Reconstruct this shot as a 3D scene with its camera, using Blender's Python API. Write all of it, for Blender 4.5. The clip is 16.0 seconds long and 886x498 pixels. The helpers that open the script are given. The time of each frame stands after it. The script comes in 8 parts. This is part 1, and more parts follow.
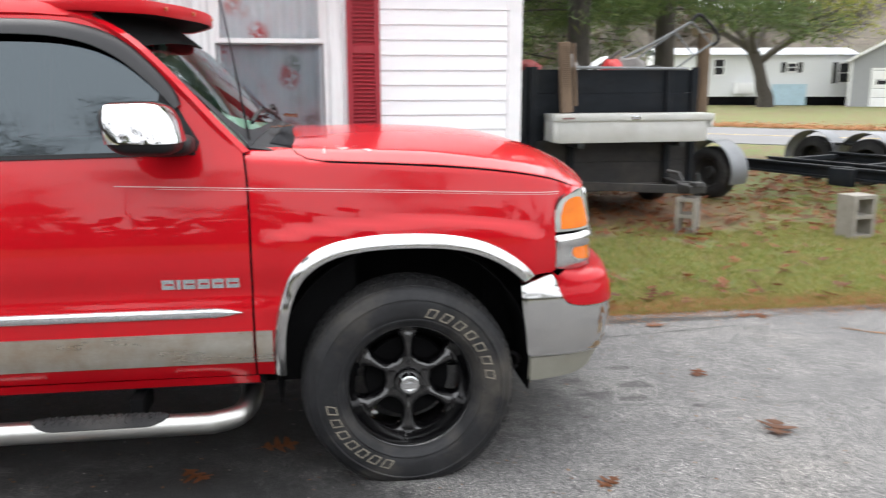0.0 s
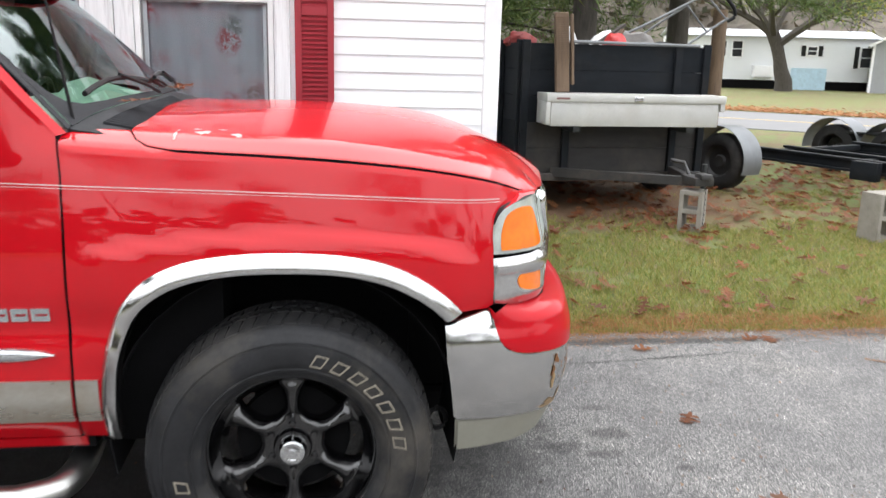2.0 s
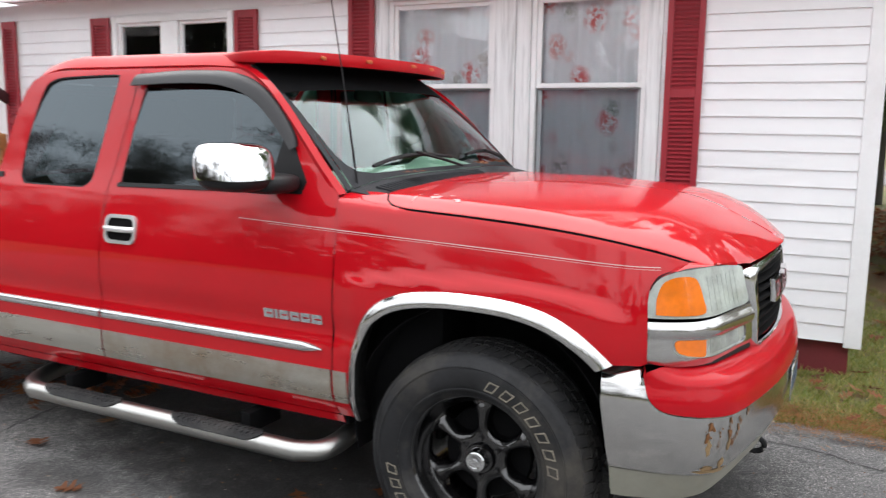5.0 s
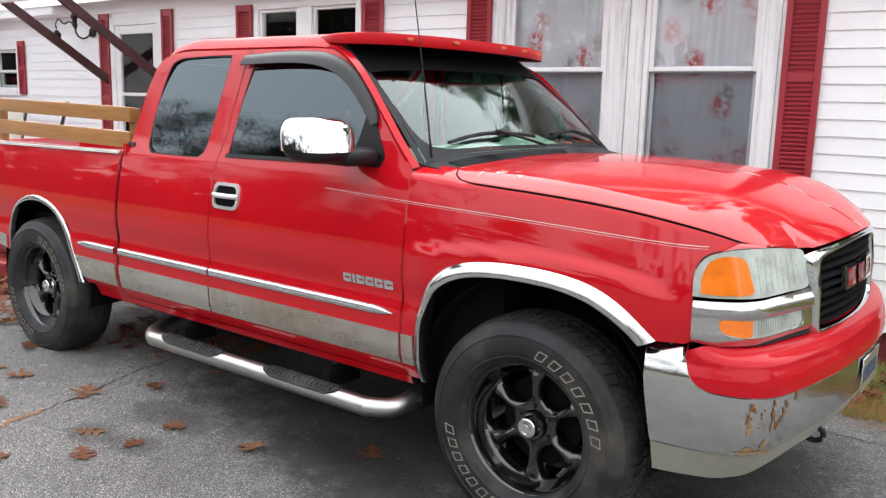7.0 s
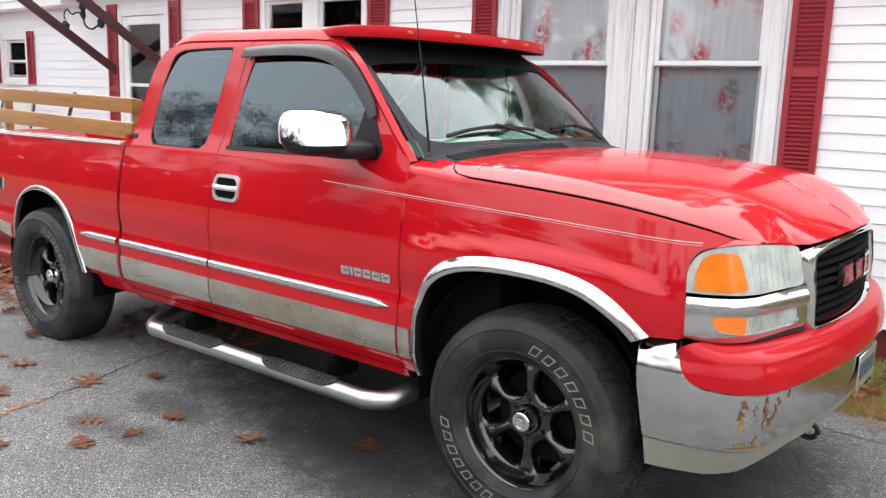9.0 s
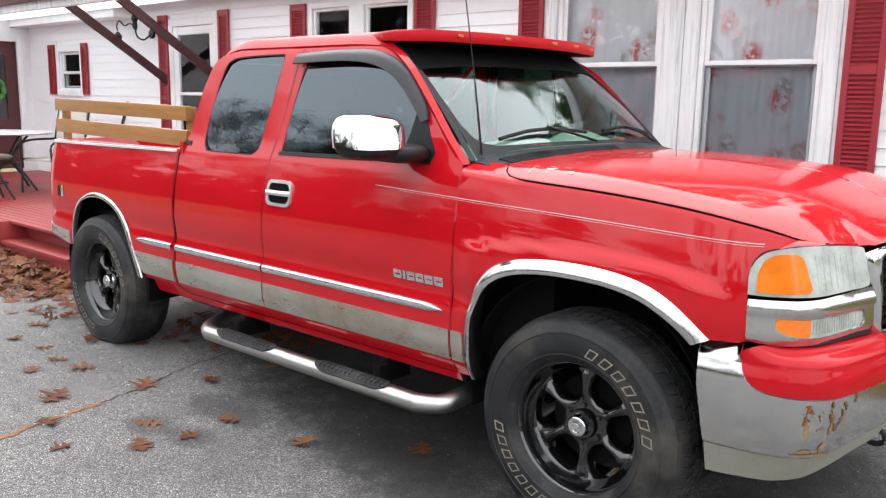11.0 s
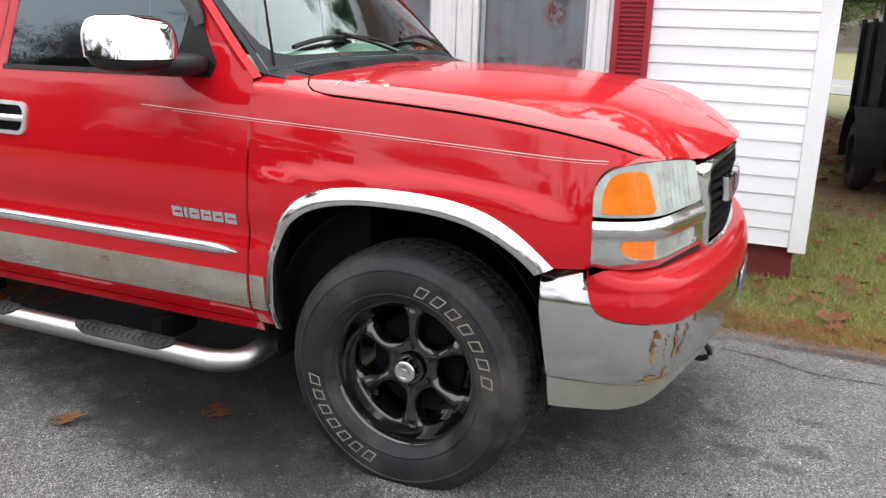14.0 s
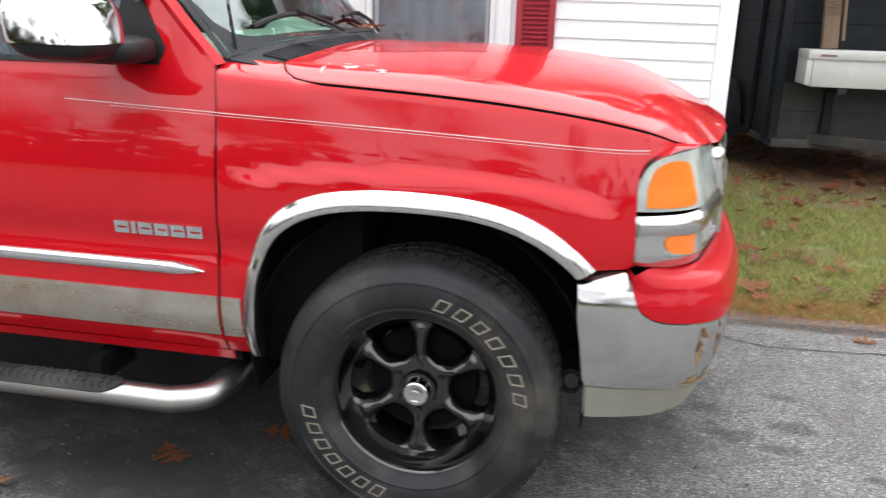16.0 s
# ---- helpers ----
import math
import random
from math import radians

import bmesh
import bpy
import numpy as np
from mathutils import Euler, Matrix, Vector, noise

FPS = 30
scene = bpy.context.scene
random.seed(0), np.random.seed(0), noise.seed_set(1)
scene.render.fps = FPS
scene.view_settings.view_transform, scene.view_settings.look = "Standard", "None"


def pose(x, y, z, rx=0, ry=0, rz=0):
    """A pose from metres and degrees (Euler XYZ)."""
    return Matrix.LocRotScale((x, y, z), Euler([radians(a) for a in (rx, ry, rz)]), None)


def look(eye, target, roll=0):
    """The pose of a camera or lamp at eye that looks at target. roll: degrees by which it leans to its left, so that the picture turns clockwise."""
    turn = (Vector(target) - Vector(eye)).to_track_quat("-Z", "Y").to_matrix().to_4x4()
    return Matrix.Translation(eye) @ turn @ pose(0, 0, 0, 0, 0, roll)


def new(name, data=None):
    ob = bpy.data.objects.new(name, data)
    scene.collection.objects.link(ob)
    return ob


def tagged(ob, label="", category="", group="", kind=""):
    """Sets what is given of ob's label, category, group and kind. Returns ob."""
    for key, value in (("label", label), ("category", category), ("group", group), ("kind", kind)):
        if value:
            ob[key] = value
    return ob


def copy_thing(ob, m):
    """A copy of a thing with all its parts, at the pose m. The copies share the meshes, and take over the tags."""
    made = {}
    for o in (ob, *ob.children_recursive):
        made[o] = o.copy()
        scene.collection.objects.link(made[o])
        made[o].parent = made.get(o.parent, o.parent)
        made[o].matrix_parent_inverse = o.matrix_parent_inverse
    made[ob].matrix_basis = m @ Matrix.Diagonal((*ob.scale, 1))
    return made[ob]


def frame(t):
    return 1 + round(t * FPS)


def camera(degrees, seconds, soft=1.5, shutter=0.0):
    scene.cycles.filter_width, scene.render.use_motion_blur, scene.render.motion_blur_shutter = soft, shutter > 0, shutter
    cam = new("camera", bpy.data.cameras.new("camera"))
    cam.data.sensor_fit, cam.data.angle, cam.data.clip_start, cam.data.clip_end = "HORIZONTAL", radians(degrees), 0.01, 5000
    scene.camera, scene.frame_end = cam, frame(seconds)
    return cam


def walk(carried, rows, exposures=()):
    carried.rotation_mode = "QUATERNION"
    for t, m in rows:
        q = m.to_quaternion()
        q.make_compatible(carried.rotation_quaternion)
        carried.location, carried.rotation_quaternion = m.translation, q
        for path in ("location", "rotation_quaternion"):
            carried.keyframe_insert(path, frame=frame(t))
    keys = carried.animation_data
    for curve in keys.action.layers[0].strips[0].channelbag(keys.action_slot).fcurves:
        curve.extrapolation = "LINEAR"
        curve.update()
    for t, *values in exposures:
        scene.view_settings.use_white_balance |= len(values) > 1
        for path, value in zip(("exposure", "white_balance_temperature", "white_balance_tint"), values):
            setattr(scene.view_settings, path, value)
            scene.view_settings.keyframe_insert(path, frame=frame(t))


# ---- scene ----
cam = camera(56.0, 16.0, soft=1.25, shutter=0.5)
PATH = [
    (0, (-0.341, -3.263, 1.633), (-0.05, -1.325, 1.235), -0.0),
    (0.5, (-0.187, -3.087, 1.618), (-0.091, -1.131, 1.208), -0.9),
    (1, (-0.019, -2.921, 1.623), (0.126, -0.984, 1.147), 0.6),
    (1.5, (0.042, -2.658, 1.621), (0.326, -0.739, 1.135), 1.4),
    (2, (0.13, -2.408, 1.604), (0.396, -0.479, 1.15), 1.5),
    (2.5, (0.348, -2.195, 1.594), (0.223, -0.235, 1.217), 3.0),
    (3, (0.494, -2.285, 1.623), (0.099, -0.35, 1.31), -0.7),
    (3.5, (0.673, -2.432, 1.642), (0.197, -0.525, 1.272), -1.7),
    (4, (0.885, -2.459, 1.639), (0.253, -0.591, 1.309), 0.1),
    (4.5, (1.068, -2.528, 1.657), (0.242, -0.735, 1.335), 0.2),
    (5, (1.228, -2.7, 1.655), (0.332, -0.938, 1.349), 0.8),
    (5.2, (1.272, -2.764, 1.668), (0.317, -1.033, 1.369), 0.1),
    (7.3, (1.609, -2.647, 1.627), (0.414, -1.082, 1.276), 1.6),
    (7.5, (1.615, -2.641, 1.629), (0.437, -1.066, 1.268), 1.5),
    (8, (1.627, -2.639, 1.629), (0.457, -1.06, 1.26), 1.2),
    (8.2, (1.648, -2.621, 1.637), (0.479, -1.04, 1.269), 1.5),
    (10.5, (1.588, -2.664, 1.633), (0.307, -1.169, 1.279), 1.2),
    (11, (1.594, -2.655, 1.628), (0.308, -1.165, 1.274), 1.0),
    (11.5, (1.621, -2.63, 1.631), (0.433, -1.061, 1.275), 1.0),
    (12, (1.646, -2.602, 1.621), (0.607, -0.94, 1.224), 1.2),
    (12.5, (1.577, -2.617, 1.613), (0.632, -0.904, 1.199), 3.2),
    (13, (1.464, -2.65, 1.598), (0.729, -0.842, 1.16), 1.5),
    (13.5, (1.323, -2.601, 1.579), (0.638, -0.789, 1.08), 1.8),
    (14, (1.165, -2.423, 1.564), (0.408, -0.647, 1.042), 1.9),
    (14.5, (1.035, -2.344, 1.554), (0.356, -0.547, 0.999), 3.0),
    (15, (0.879, -2.388, 1.543), (0.475, -0.519, 0.957), 1.7),
    (15.5, (0.705, -2.348, 1.548), (0.392, -0.451, 0.995), 2.9),
    (16, (0.498, -2.295, 1.555), (0.152, -0.409, 0.988), 1.9),
]
walk(cam, [(t, look(eye, target, roll)) for t, eye, target, roll in PATH],
     [(0, 0.20), (1.5, 0.28), (2.5, 0.30), (3.0, 0.12), (4.0, -0.06), (5.2, -0.04), (8.0, 0.16), (10.5, 0.24), (11.5, 0.17), (12.5, 0.11), (14.0, 0.18), (16.0, 0.30)])

# ---- light ----
# overcast sky: pale cloud, brighter overhead than at the horizon, brightest where the veiled sun stands beyond the house
world = bpy.data.worlds.new("overcast_sky")
scene.world = world
world.use_nodes = True
wt = world.node_tree
sky = wt.nodes.new("ShaderNodeTexSky")
sky.sky_type = "NISHITA"
sky.sun_disc = False
sky.sun_elevation, sky.sun_rotation = radians(48), radians(339)
sky.air_density, sky.dust_density, sky.ozone_density = 1.0, 6.0, 0.6
where = wt.nodes.new("ShaderNodeTexCoord")
axes = wt.nodes.new("ShaderNodeSeparateXYZ")
wt.links.new(where.outputs["Generated"], axes.inputs[0])
height = wt.nodes.new("ShaderNodeMapRange")
height.inputs["From Min"].default_value, height.inputs["From Max"].default_value = 0.0, 1.0
height.inputs["To Min"].default_value, height.inputs["To Max"].default_value = 19.0, 22.0
wt.links.new(axes.outputs["Z"], height.inputs[0])
cloud = wt.nodes.new("ShaderNodeMix")
cloud.data_type, cloud.blend_type = "RGBA", "MULTIPLY"
cloud.inputs[0].default_value = 1.0
cloud.inputs[6].default_value = (0.975, 0.99, 1.03, 1)
wt.links.new(height.outputs[0], cloud.inputs[7])
mixer = wt.nodes.new("ShaderNodeMix")
mixer.data_type = "RGBA"
mixer.inputs[0].default_value = 0.9
wt.links.new(sky.outputs[0], mixer.inputs[6])
wt.links.new(cloud.outputs[2], mixer.inputs[7])
wt.links.new(mixer.outputs[2], wt.nodes["Background"].inputs[0])
wt.nodes["Background"].inputs[1].default_value = 0.122
sun_data = bpy.data.lights.new("sun", "SUN")
sun_data.energy, sun_data.angle, sun_data.color = 3.6, radians(95), (1.0, 0.98, 0.95)
sun = new("sun", sun_data)
sun.matrix_world = look((-3.5, 9, 10.7), (0, 0, 0))

# ---- materials ----


def nodes_of(name):
    m = bpy.data.materials.new(name)
    m.use_nodes = True
    nt = m.node_tree
    return m, nt, nt.nodes["Principled BSDF"]


def noise_node(nt, scale, detail=4.0, rough=0.6, stretch=None):
    tc = nt.nodes.new("ShaderNodeTexCoord")
    n = nt.nodes.new("ShaderNodeTexNoise")
    n.inputs["Scale"].default_value, n.inputs["Detail"].default_value, n.inputs["Roughness"].default_value = scale, detail, rough
    if stretch:
        mp = nt.nodes.new("ShaderNodeMapping")
        mp.inputs["Scale"].default_value = stretch
        nt.links.new(tc.outputs["Object"], mp.inputs[0])
        nt.links.new(mp.outputs[0], n.inputs["Vector"])
    else:
        nt.links.new(tc.outputs["Object"], n.inputs["Vector"])
    return n


def ramp(nt, src, stops):
    r = nt.nodes.new("ShaderNodeValToRGB")
    el = r.color_ramp.elements
    while len(el) < len(stops):
        el.new(0.5)
    for e, (p, c) in zip(el, stops):
        e.position = p
        e.color = (*c, 1) if len(c) == 3 else c
    nt.links.new(src, r.inputs[0])
    return r


def blend(nt, fac, a, b, mode="MIX"):
    m = nt.nodes.new("ShaderNodeMix")
    m.data_type = "RGBA"
    m.blend_type = mode
    for sock, v in ((m.inputs[0], fac), (m.inputs[6], a), (m.inputs[7], b)):
        if isinstance(v, (int, float)):
            sock.default_value = v
        elif isinstance(v, tuple):
            sock.default_value = (*v, 1)
        else:
            nt.links.new(v, sock)
    return m.outputs[2]


def surface(name, color, rough=0.5, metal=0.0, vary=0.12, scale=6.0, fine=60.0, bump=0.0, bump_scale=None, dirt=None, dirt_amt=0.3,
            coat=0.0, stretch=None, rough_vary=0.1, spec=0.5, random=0.0, streaky=False):
    """A painted, metal, plastic or wooden surface with variation at two scales."""
    m, nt, b = nodes_of(name)
    c = Vector(color)
    big = noise_node(nt, scale, 5, 0.6, stretch)
    small = noise_node(nt, fine, 3, 0.6, stretch)
    r1 = ramp(nt, big.outputs["Fac"], [(0.3, tuple(c * (1 - vary))), (0.7, tuple(min(1, v) for v in c * (1 + vary)))])
    r2 = ramp(nt, small.outputs["Fac"], [(0.3, (1 - vary * 0.6,) * 3), (0.7, (1, 1, 1))])
    col = blend(nt, 1.0, r1.outputs[0], r2.outputs[0], "MULTIPLY")
    if dirt:
        d = noise_node(nt, scale * 0.45, 8, 0.7, stretch if streaky else None)
        dr = ramp(nt, d.outputs["Fac"], [(0.48, (0, 0, 0)), (0.75, (dirt_amt,) * 3)])
        col = blend(nt, dr.outputs[0], col, tuple(dirt))
    if random:
        oi = nt.nodes.new("ShaderNodeObjectInfo")
        rr = ramp(nt, oi.outputs["Random"], [(0, (1 - random,) * 3), (1, (1, 1, 1))])
        col = blend(nt, 1.0, col, rr.outputs[0], "MULTIPLY")
    nt.links.new(col, b.inputs["Base Color"])
    rm = nt.nodes.new("ShaderNodeMapRange")
    rm.inputs["To Min"].default_value, rm.inputs["To Max"].default_value = max(0.02, rough - rough_vary), min(1, rough + rough_vary)
    nt.links.new(big.outputs["Fac"], rm.inputs[0])
    nt.links.new(rm.outputs[0], b.inputs["Roughness"])
    b.inputs["Metallic"].default_value = metal
    b.inputs["Coat Weight"].default_value = coat
    b.inputs["Coat Roughness"].default_value = 0.04
    b.inputs["Specular IOR Level"].default_value = spec
    if bump:
        bn = noise_node(nt, bump_scale or fine, 5, 0.7, stretch)
        bp = nt.nodes.new("ShaderNodeBump")
        bp.inputs["Strength"].default_value = bump
        bp.inputs["Distance"].default_value = 0.01
        nt.links.new(bn.outputs["Fac"], bp.inputs["Height"])
        nt.links.new(bp.outputs[0], b.inputs["Normal"])
    return m


def glass(name, tint, ior=1.5, rough=0.0, sheen=(1, 1, 1)):
    m, nt, b = nodes_of(name)
    nt.nodes.remove(b)
    out = nt.nodes["Material Output"]
    tr = nt.nodes.new("ShaderNodeBsdfTransparent")
    tr.inputs[0].default_value = (*tint, 1)
    gl = nt.nodes.new("ShaderNodeBsdfGlossy")
    gl.inputs["Roughness"].default_value = rough
    gl.inputs["Color"].default_value = (*sheen, 1)
    fr = nt.nodes.new("ShaderNodeFresnel")
    fr.inputs[0].default_value = ior
    mx = nt.nodes.new("ShaderNodeMixShader")
    nt.links.new(fr.outputs[0], mx.inputs[0])
    nt.links.new(tr.outputs[0], mx.inputs[1])
    nt.links.new(gl.outputs[0], mx.inputs[2])
    nt.links.new(mx.outputs[0], out.inputs[0])
    return m


RED = surface("red_car_paint", (0.45, 0.004, 0.010), 0.4, vary=0.05, scale=2.0, fine=300, coat=0.78, rough_vary=0.06, spec=0.03)
RED.node_tree.nodes["Principled BSDF"].inputs["Coat Roughness"].default_value = 0.025
HANDLE_CHROME = surface("scuffed_handle_chrome", (0.74, 0.74, 0.74), 0.24, 0.6, vary=0.05, scale=8, rough_vary=0.06)
FADED_RED = surface("faded_roof_paint", (0.44, 0.006, 0.012), 0.5, vary=0.08, scale=3, fine=300, coat=0.14, rough_vary=0.08, spec=0.12)
CHROME = surface("chrome", (0.64, 0.65, 0.66), 0.06, 1.0, vary=0.03, scale=5, fine=90, dirt=(0.5, 0.48, 0.45), dirt_amt=0.12, rough_vary=0.04)
ARCH_CHROME = surface("scuffed_arch_chrome", (0.60, 0.60, 0.60), 0.17, 1.0, vary=0.06, scale=6, fine=120, dirt=(0.42, 0.39, 0.35), dirt_amt=0.4, rough_vary=0.08)
CAP_RED = surface("bumper_cap_paint", (0.40, 0.004, 0.010), 0.42, vary=0.07, scale=3, fine=300, coat=0.42, rough_vary=0.08, spec=0.05)
BUMPER_CHROME = surface("weathered_chrome", (0.54, 0.54, 0.535), 0.13, 1.0, vary=0.06, scale=4, fine=150, dirt=(0.45, 0.43, 0.40), dirt_amt=0.35, rough_vary=0.06)
STEEL = surface("brushed_stainless", (0.52, 0.52, 0.50), 0.34, 1.0, vary=0.06, scale=3, fine=120, stretch=(1, 6, 6), rough_vary=0.08)
CLADDING = surface("dull_silver_trim", (0.50, 0.49, 0.44), 0.30, 0.75, vary=0.12, scale=5, fine=160, dirt=(0.30, 0.20, 0.11), dirt_amt=0.85, stretch=(0.5, 1, 3), rough_vary=0.12)
VALANCE = surface("dusty_grey_plastic", (0.24, 0.235, 0.195), 0.5, 0.0, vary=0.1, dirt=(0.3, 0.26, 0.19), dirt_amt=0.5)
STRIP = surface("silver_moulding", (0.62, 0.64, 0.66), 0.22, 0.9, vary=0.05, rough_vary=0.05)
BLACK = surface("black_plastic", (0.009, 0.009, 0.010), 0.46, vary=0.2, scale=8, bump=0.15, bump_scale=400, spec=0.25)
# stands in for shade too: visor underside, glass reflection, dark room behind windows
DARK = surface("black_lining_and_shade", (0.005, 0.005, 0.0055), 0.9, vary=0.3, spec=0.1)
COWL_BLACK = surface("weathered_black_cowl", (0.030, 0.031, 0.035), 0.55, vary=0.25, scale=8, bump=0.2, bump_scale=300, spec=0.12)
VISOR = surface("smoked_plastic", (0.017, 0.017, 0.019), 0.34, vary=0.12, bump=0.1, bump_scale=300, spec=0.4)
RUBBER = surface("worn_tyre_rubber", (0.019, 0.0195, 0.0215), 0.5, vary=0.5, scale=9, fine=150, bump=0.2, bump_scale=160, dirt=(0.09, 0.08, 0.065), dirt_amt=0.7, spec=0.3)
TREAD = surface("tyre_tread_rubber", (0.013, 0.013, 0.014), 0.75, vary=0.3, scale=9, bump=0.25, bump_scale=120, dirt=(0.12, 0.11, 0.1), dirt_amt=0.4)
RIM = surface("gloss_black_wheel", (0.0035, 0.0035, 0.004), 0.12, vary=0.2, coat=1.0, dirt=(0.03, 0.028, 0.026), dirt_amt=0.2)
CREAM = surface("faded_raised_lettering", (0.24, 0.215, 0.17), 0.7, vary=0.3, scale=40)
AMBER = surface("amber_lens", (0.86, 0.19, 0.004), 0.12, vary=0.16, scale=9, fine=60, coat=1.0, bump=0.10, bump_scale=60)
LENS = surface("hazed_clear_lens", (0.44, 0.48, 0.445), 0.08, vary=0.24, scale=12, fine=90, coat=1.0, spec=0.8)
REFLECTOR = surface("lamp_reflector", (0.78, 0.80, 0.80), 0.15, 0.85, vary=0.05)
TINT = glass("tinted_window_glass", (0.03, 0.035, 0.035), 1.86, 0.0, (0.78, 0.92, 1.0))
SCREEN = glass("windscreen_glass", (0.74, 0.95, 0.85), 1.78, 0.0, (0.80, 0.90, 0.92))
PANE = glass("house_window_glass", (0.95, 0.96, 0.97), 1.5)
TRIM_GREY = surface("grey_cabin_plastic", (0.46, 0.58, 0.50), 0.6)
SEAT = surface("cabin_cloth", (0.20, 0.24, 0.21), 0.9, vary=0.2, bump=0.2)
EMBLEM_RED = surface("emblem_red", (0.42, 0.02, 0.03), 0.25, coat=0.5)
SIDING = surface("white_vinyl_siding", (0.87, 0.88, 0.90), 0.45, vary=0.02, scale=1.5, fine=120, bump=0.08, bump_scale=150, stretch=(1, 4, 4), dirt=(0.62, 0.62, 0.6), dirt_amt=0.12, random=0.04)
WHITE = surface("white_painted_trim", (0.86, 0.87, 0.88), 0.4, vary=0.03, scale=5, dirt=(0.45, 0.44, 0.4), dirt_amt=0.2)
WORN_WHITE = surface("peeling_white_paint", (0.80, 0.82, 0.83), 0.55, vary=0.07, scale=12, fine=90, bump=0.4, bump_scale=40, stretch=(4, 4, 0.22), dirt=(0.33, 0.33, 0.34), dirt_amt=0.9, streaky=True)
SHUTTER = surface("dark_red_shutter", (0.33, 0.022, 0.035), 0.42, vary=0.1, scale=6, random=0.1)
BRACE_BROWN = surface("weathered_brace_paint", (0.055, 0.012, 0.014), 0.6, vary=0.25, scale=5)
BARN_RED = surface("brown_red_painted_wood", (0.085, 0.02, 0.022), 0.5, vary=0.15, bump=0.2, stretch=(1, 1, 8))
FOUNDATION = surface("red_painted_block", (0.16, 0.018, 0.022), 0.7, vary=0.15, bump=0.4)
DECK_RED = surface("red_deck_paint", (0.30, 0.035, 0.035), 0.5, vary=0.14, scale=3, dirt=(0.3, 0.17, 0.12), dirt_amt=0.3, random=0.15)
PINE = surface("varnished_pine_board", (0.36, 0.165, 0.05), 0.4, vary=0.22, scale=3.0, fine=30, stretch=(1.2, 12, 12), bump=0.1, random=0.1)
from mathutils.geometry import delaunay_2d_cdt

BLACK_STEEL = surface("black_painted_plank", (0.013, 0.0155, 0.019), 0.6, vary=0.25, scale=3, dirt=(0.05, 0.042, 0.034), dirt_amt=0.35, stretch=(1, 1, 3), bump=0.15, spec=0.10)
GREY_PLANK = surface("scuffed_grey_plank", (0.026, 0.025, 0.025), 0.8, vary=0.35, scale=3, dirt=(0.10, 0.08, 0.06), dirt_amt=0.45, stretch=(1, 1, 4), bump=0.3)
DIRTY_STEEL = surface("dusty_black_steel", (0.035, 0.034, 0.034), 0.55, vary=0.25, dirt=(0.16, 0.12, 0.09), dirt_amt=0.5)
ALUMINIUM = surface("dull_aluminium", (0.62, 0.62, 0.60), 0.38, 0.4, vary=0.06, scale=4, dirt=(0.42, 0.39, 0.33), dirt_amt=0.4)
FENDER_GREY = surface("grey_steel_fender", (0.19, 0.20, 0.21), 0.45, 0.3, vary=0.12)
OLD_WOOD = surface("weathered_post", (0.17, 0.115, 0.075), 0.8, vary=0.25, scale=4, stretch=(6, 6, 0.7), bump=0.4, bump_scale=30)
BARK = surface("bark", (0.075, 0.066, 0.058), 0.9, vary=0.35, scale=5, stretch=(4, 4, 0.7), bump=0.8, bump_scale=14)
CONCRETE = surface("grey_concrete_block", (0.28, 0.26, 0.225), 0.85, vary=0.2, scale=8, bump=0.5, bump_scale=70)
DARK_METAL = surface("black_wrought_metal", (0.022, 0.025, 0.025), 0.5, 0.2)
CUSHION = surface("striped_sling", (0.52, 0.49, 0.43), 0.8, vary=0.08)
TABLE_TOP = surface("pale_table_top", (0.66, 0.67, 0.68), 0.3)
RED_PLASTIC = surface("red_plastic", (0.5, 0.03, 0.03), 0.4)
BLUE_PALE = surface("pale_blue_board", (0.45, 0.62, 0.72), 0.6)
GARAGE = surface("grey_weathered_boards", (0.33, 0.34, 0.35), 0.8, vary=0.12, stretch=(6, 6, 0.5))
ROOF = surface("grey_shingle", (0.18, 0.18, 0.19), 0.9, vary=0.2)
DARK_GLASS = surface("dark_room_behind_glass", (0.03, 0.03, 0.035), 0.12, vary=0.2, coat=0.5)


def leaf_material(name, colors, rough=0.6, island=False):
    m, nt, b = nodes_of(name)
    if island:
        src = nt.nodes.new("ShaderNodeNewGeometry").outputs["Random Per Island"]
    else:
        src = nt.nodes.new("ShaderNodeObjectInfo").outputs["Random"]
    k = len(colors) - 1
    r = ramp(nt, src, [(i / k, c) for i, c in enumerate(colors)])
    n = noise_node(nt, 40, 4)
    r2 = ramp(nt, n.outputs["Fac"], [(0.3, (0.72,) * 3), (0.7, (1, 1, 1))])
    col = blend(nt, 1.0, r.outputs[0], r2.outputs[0], "MULTIPLY")
    nt.links.new(col, b.inputs["Base Color"])
    b.inputs["Roughness"].default_value = rough
    thin, mix = nt.nodes.new("ShaderNodeBsdfTranslucent"), nt.nodes.new("ShaderNodeMixShader")
    nt.links.new(col, thin.inputs[0])
    mix.inputs[0].default_value = 0.4
    nt.links.new(b.outputs[0], mix.inputs[1])
    nt.links.new(thin.outputs[0], mix.inputs[2])
    nt.links.new(mix.outputs[0], nt.nodes["Material Output"].inputs[0])
    return m


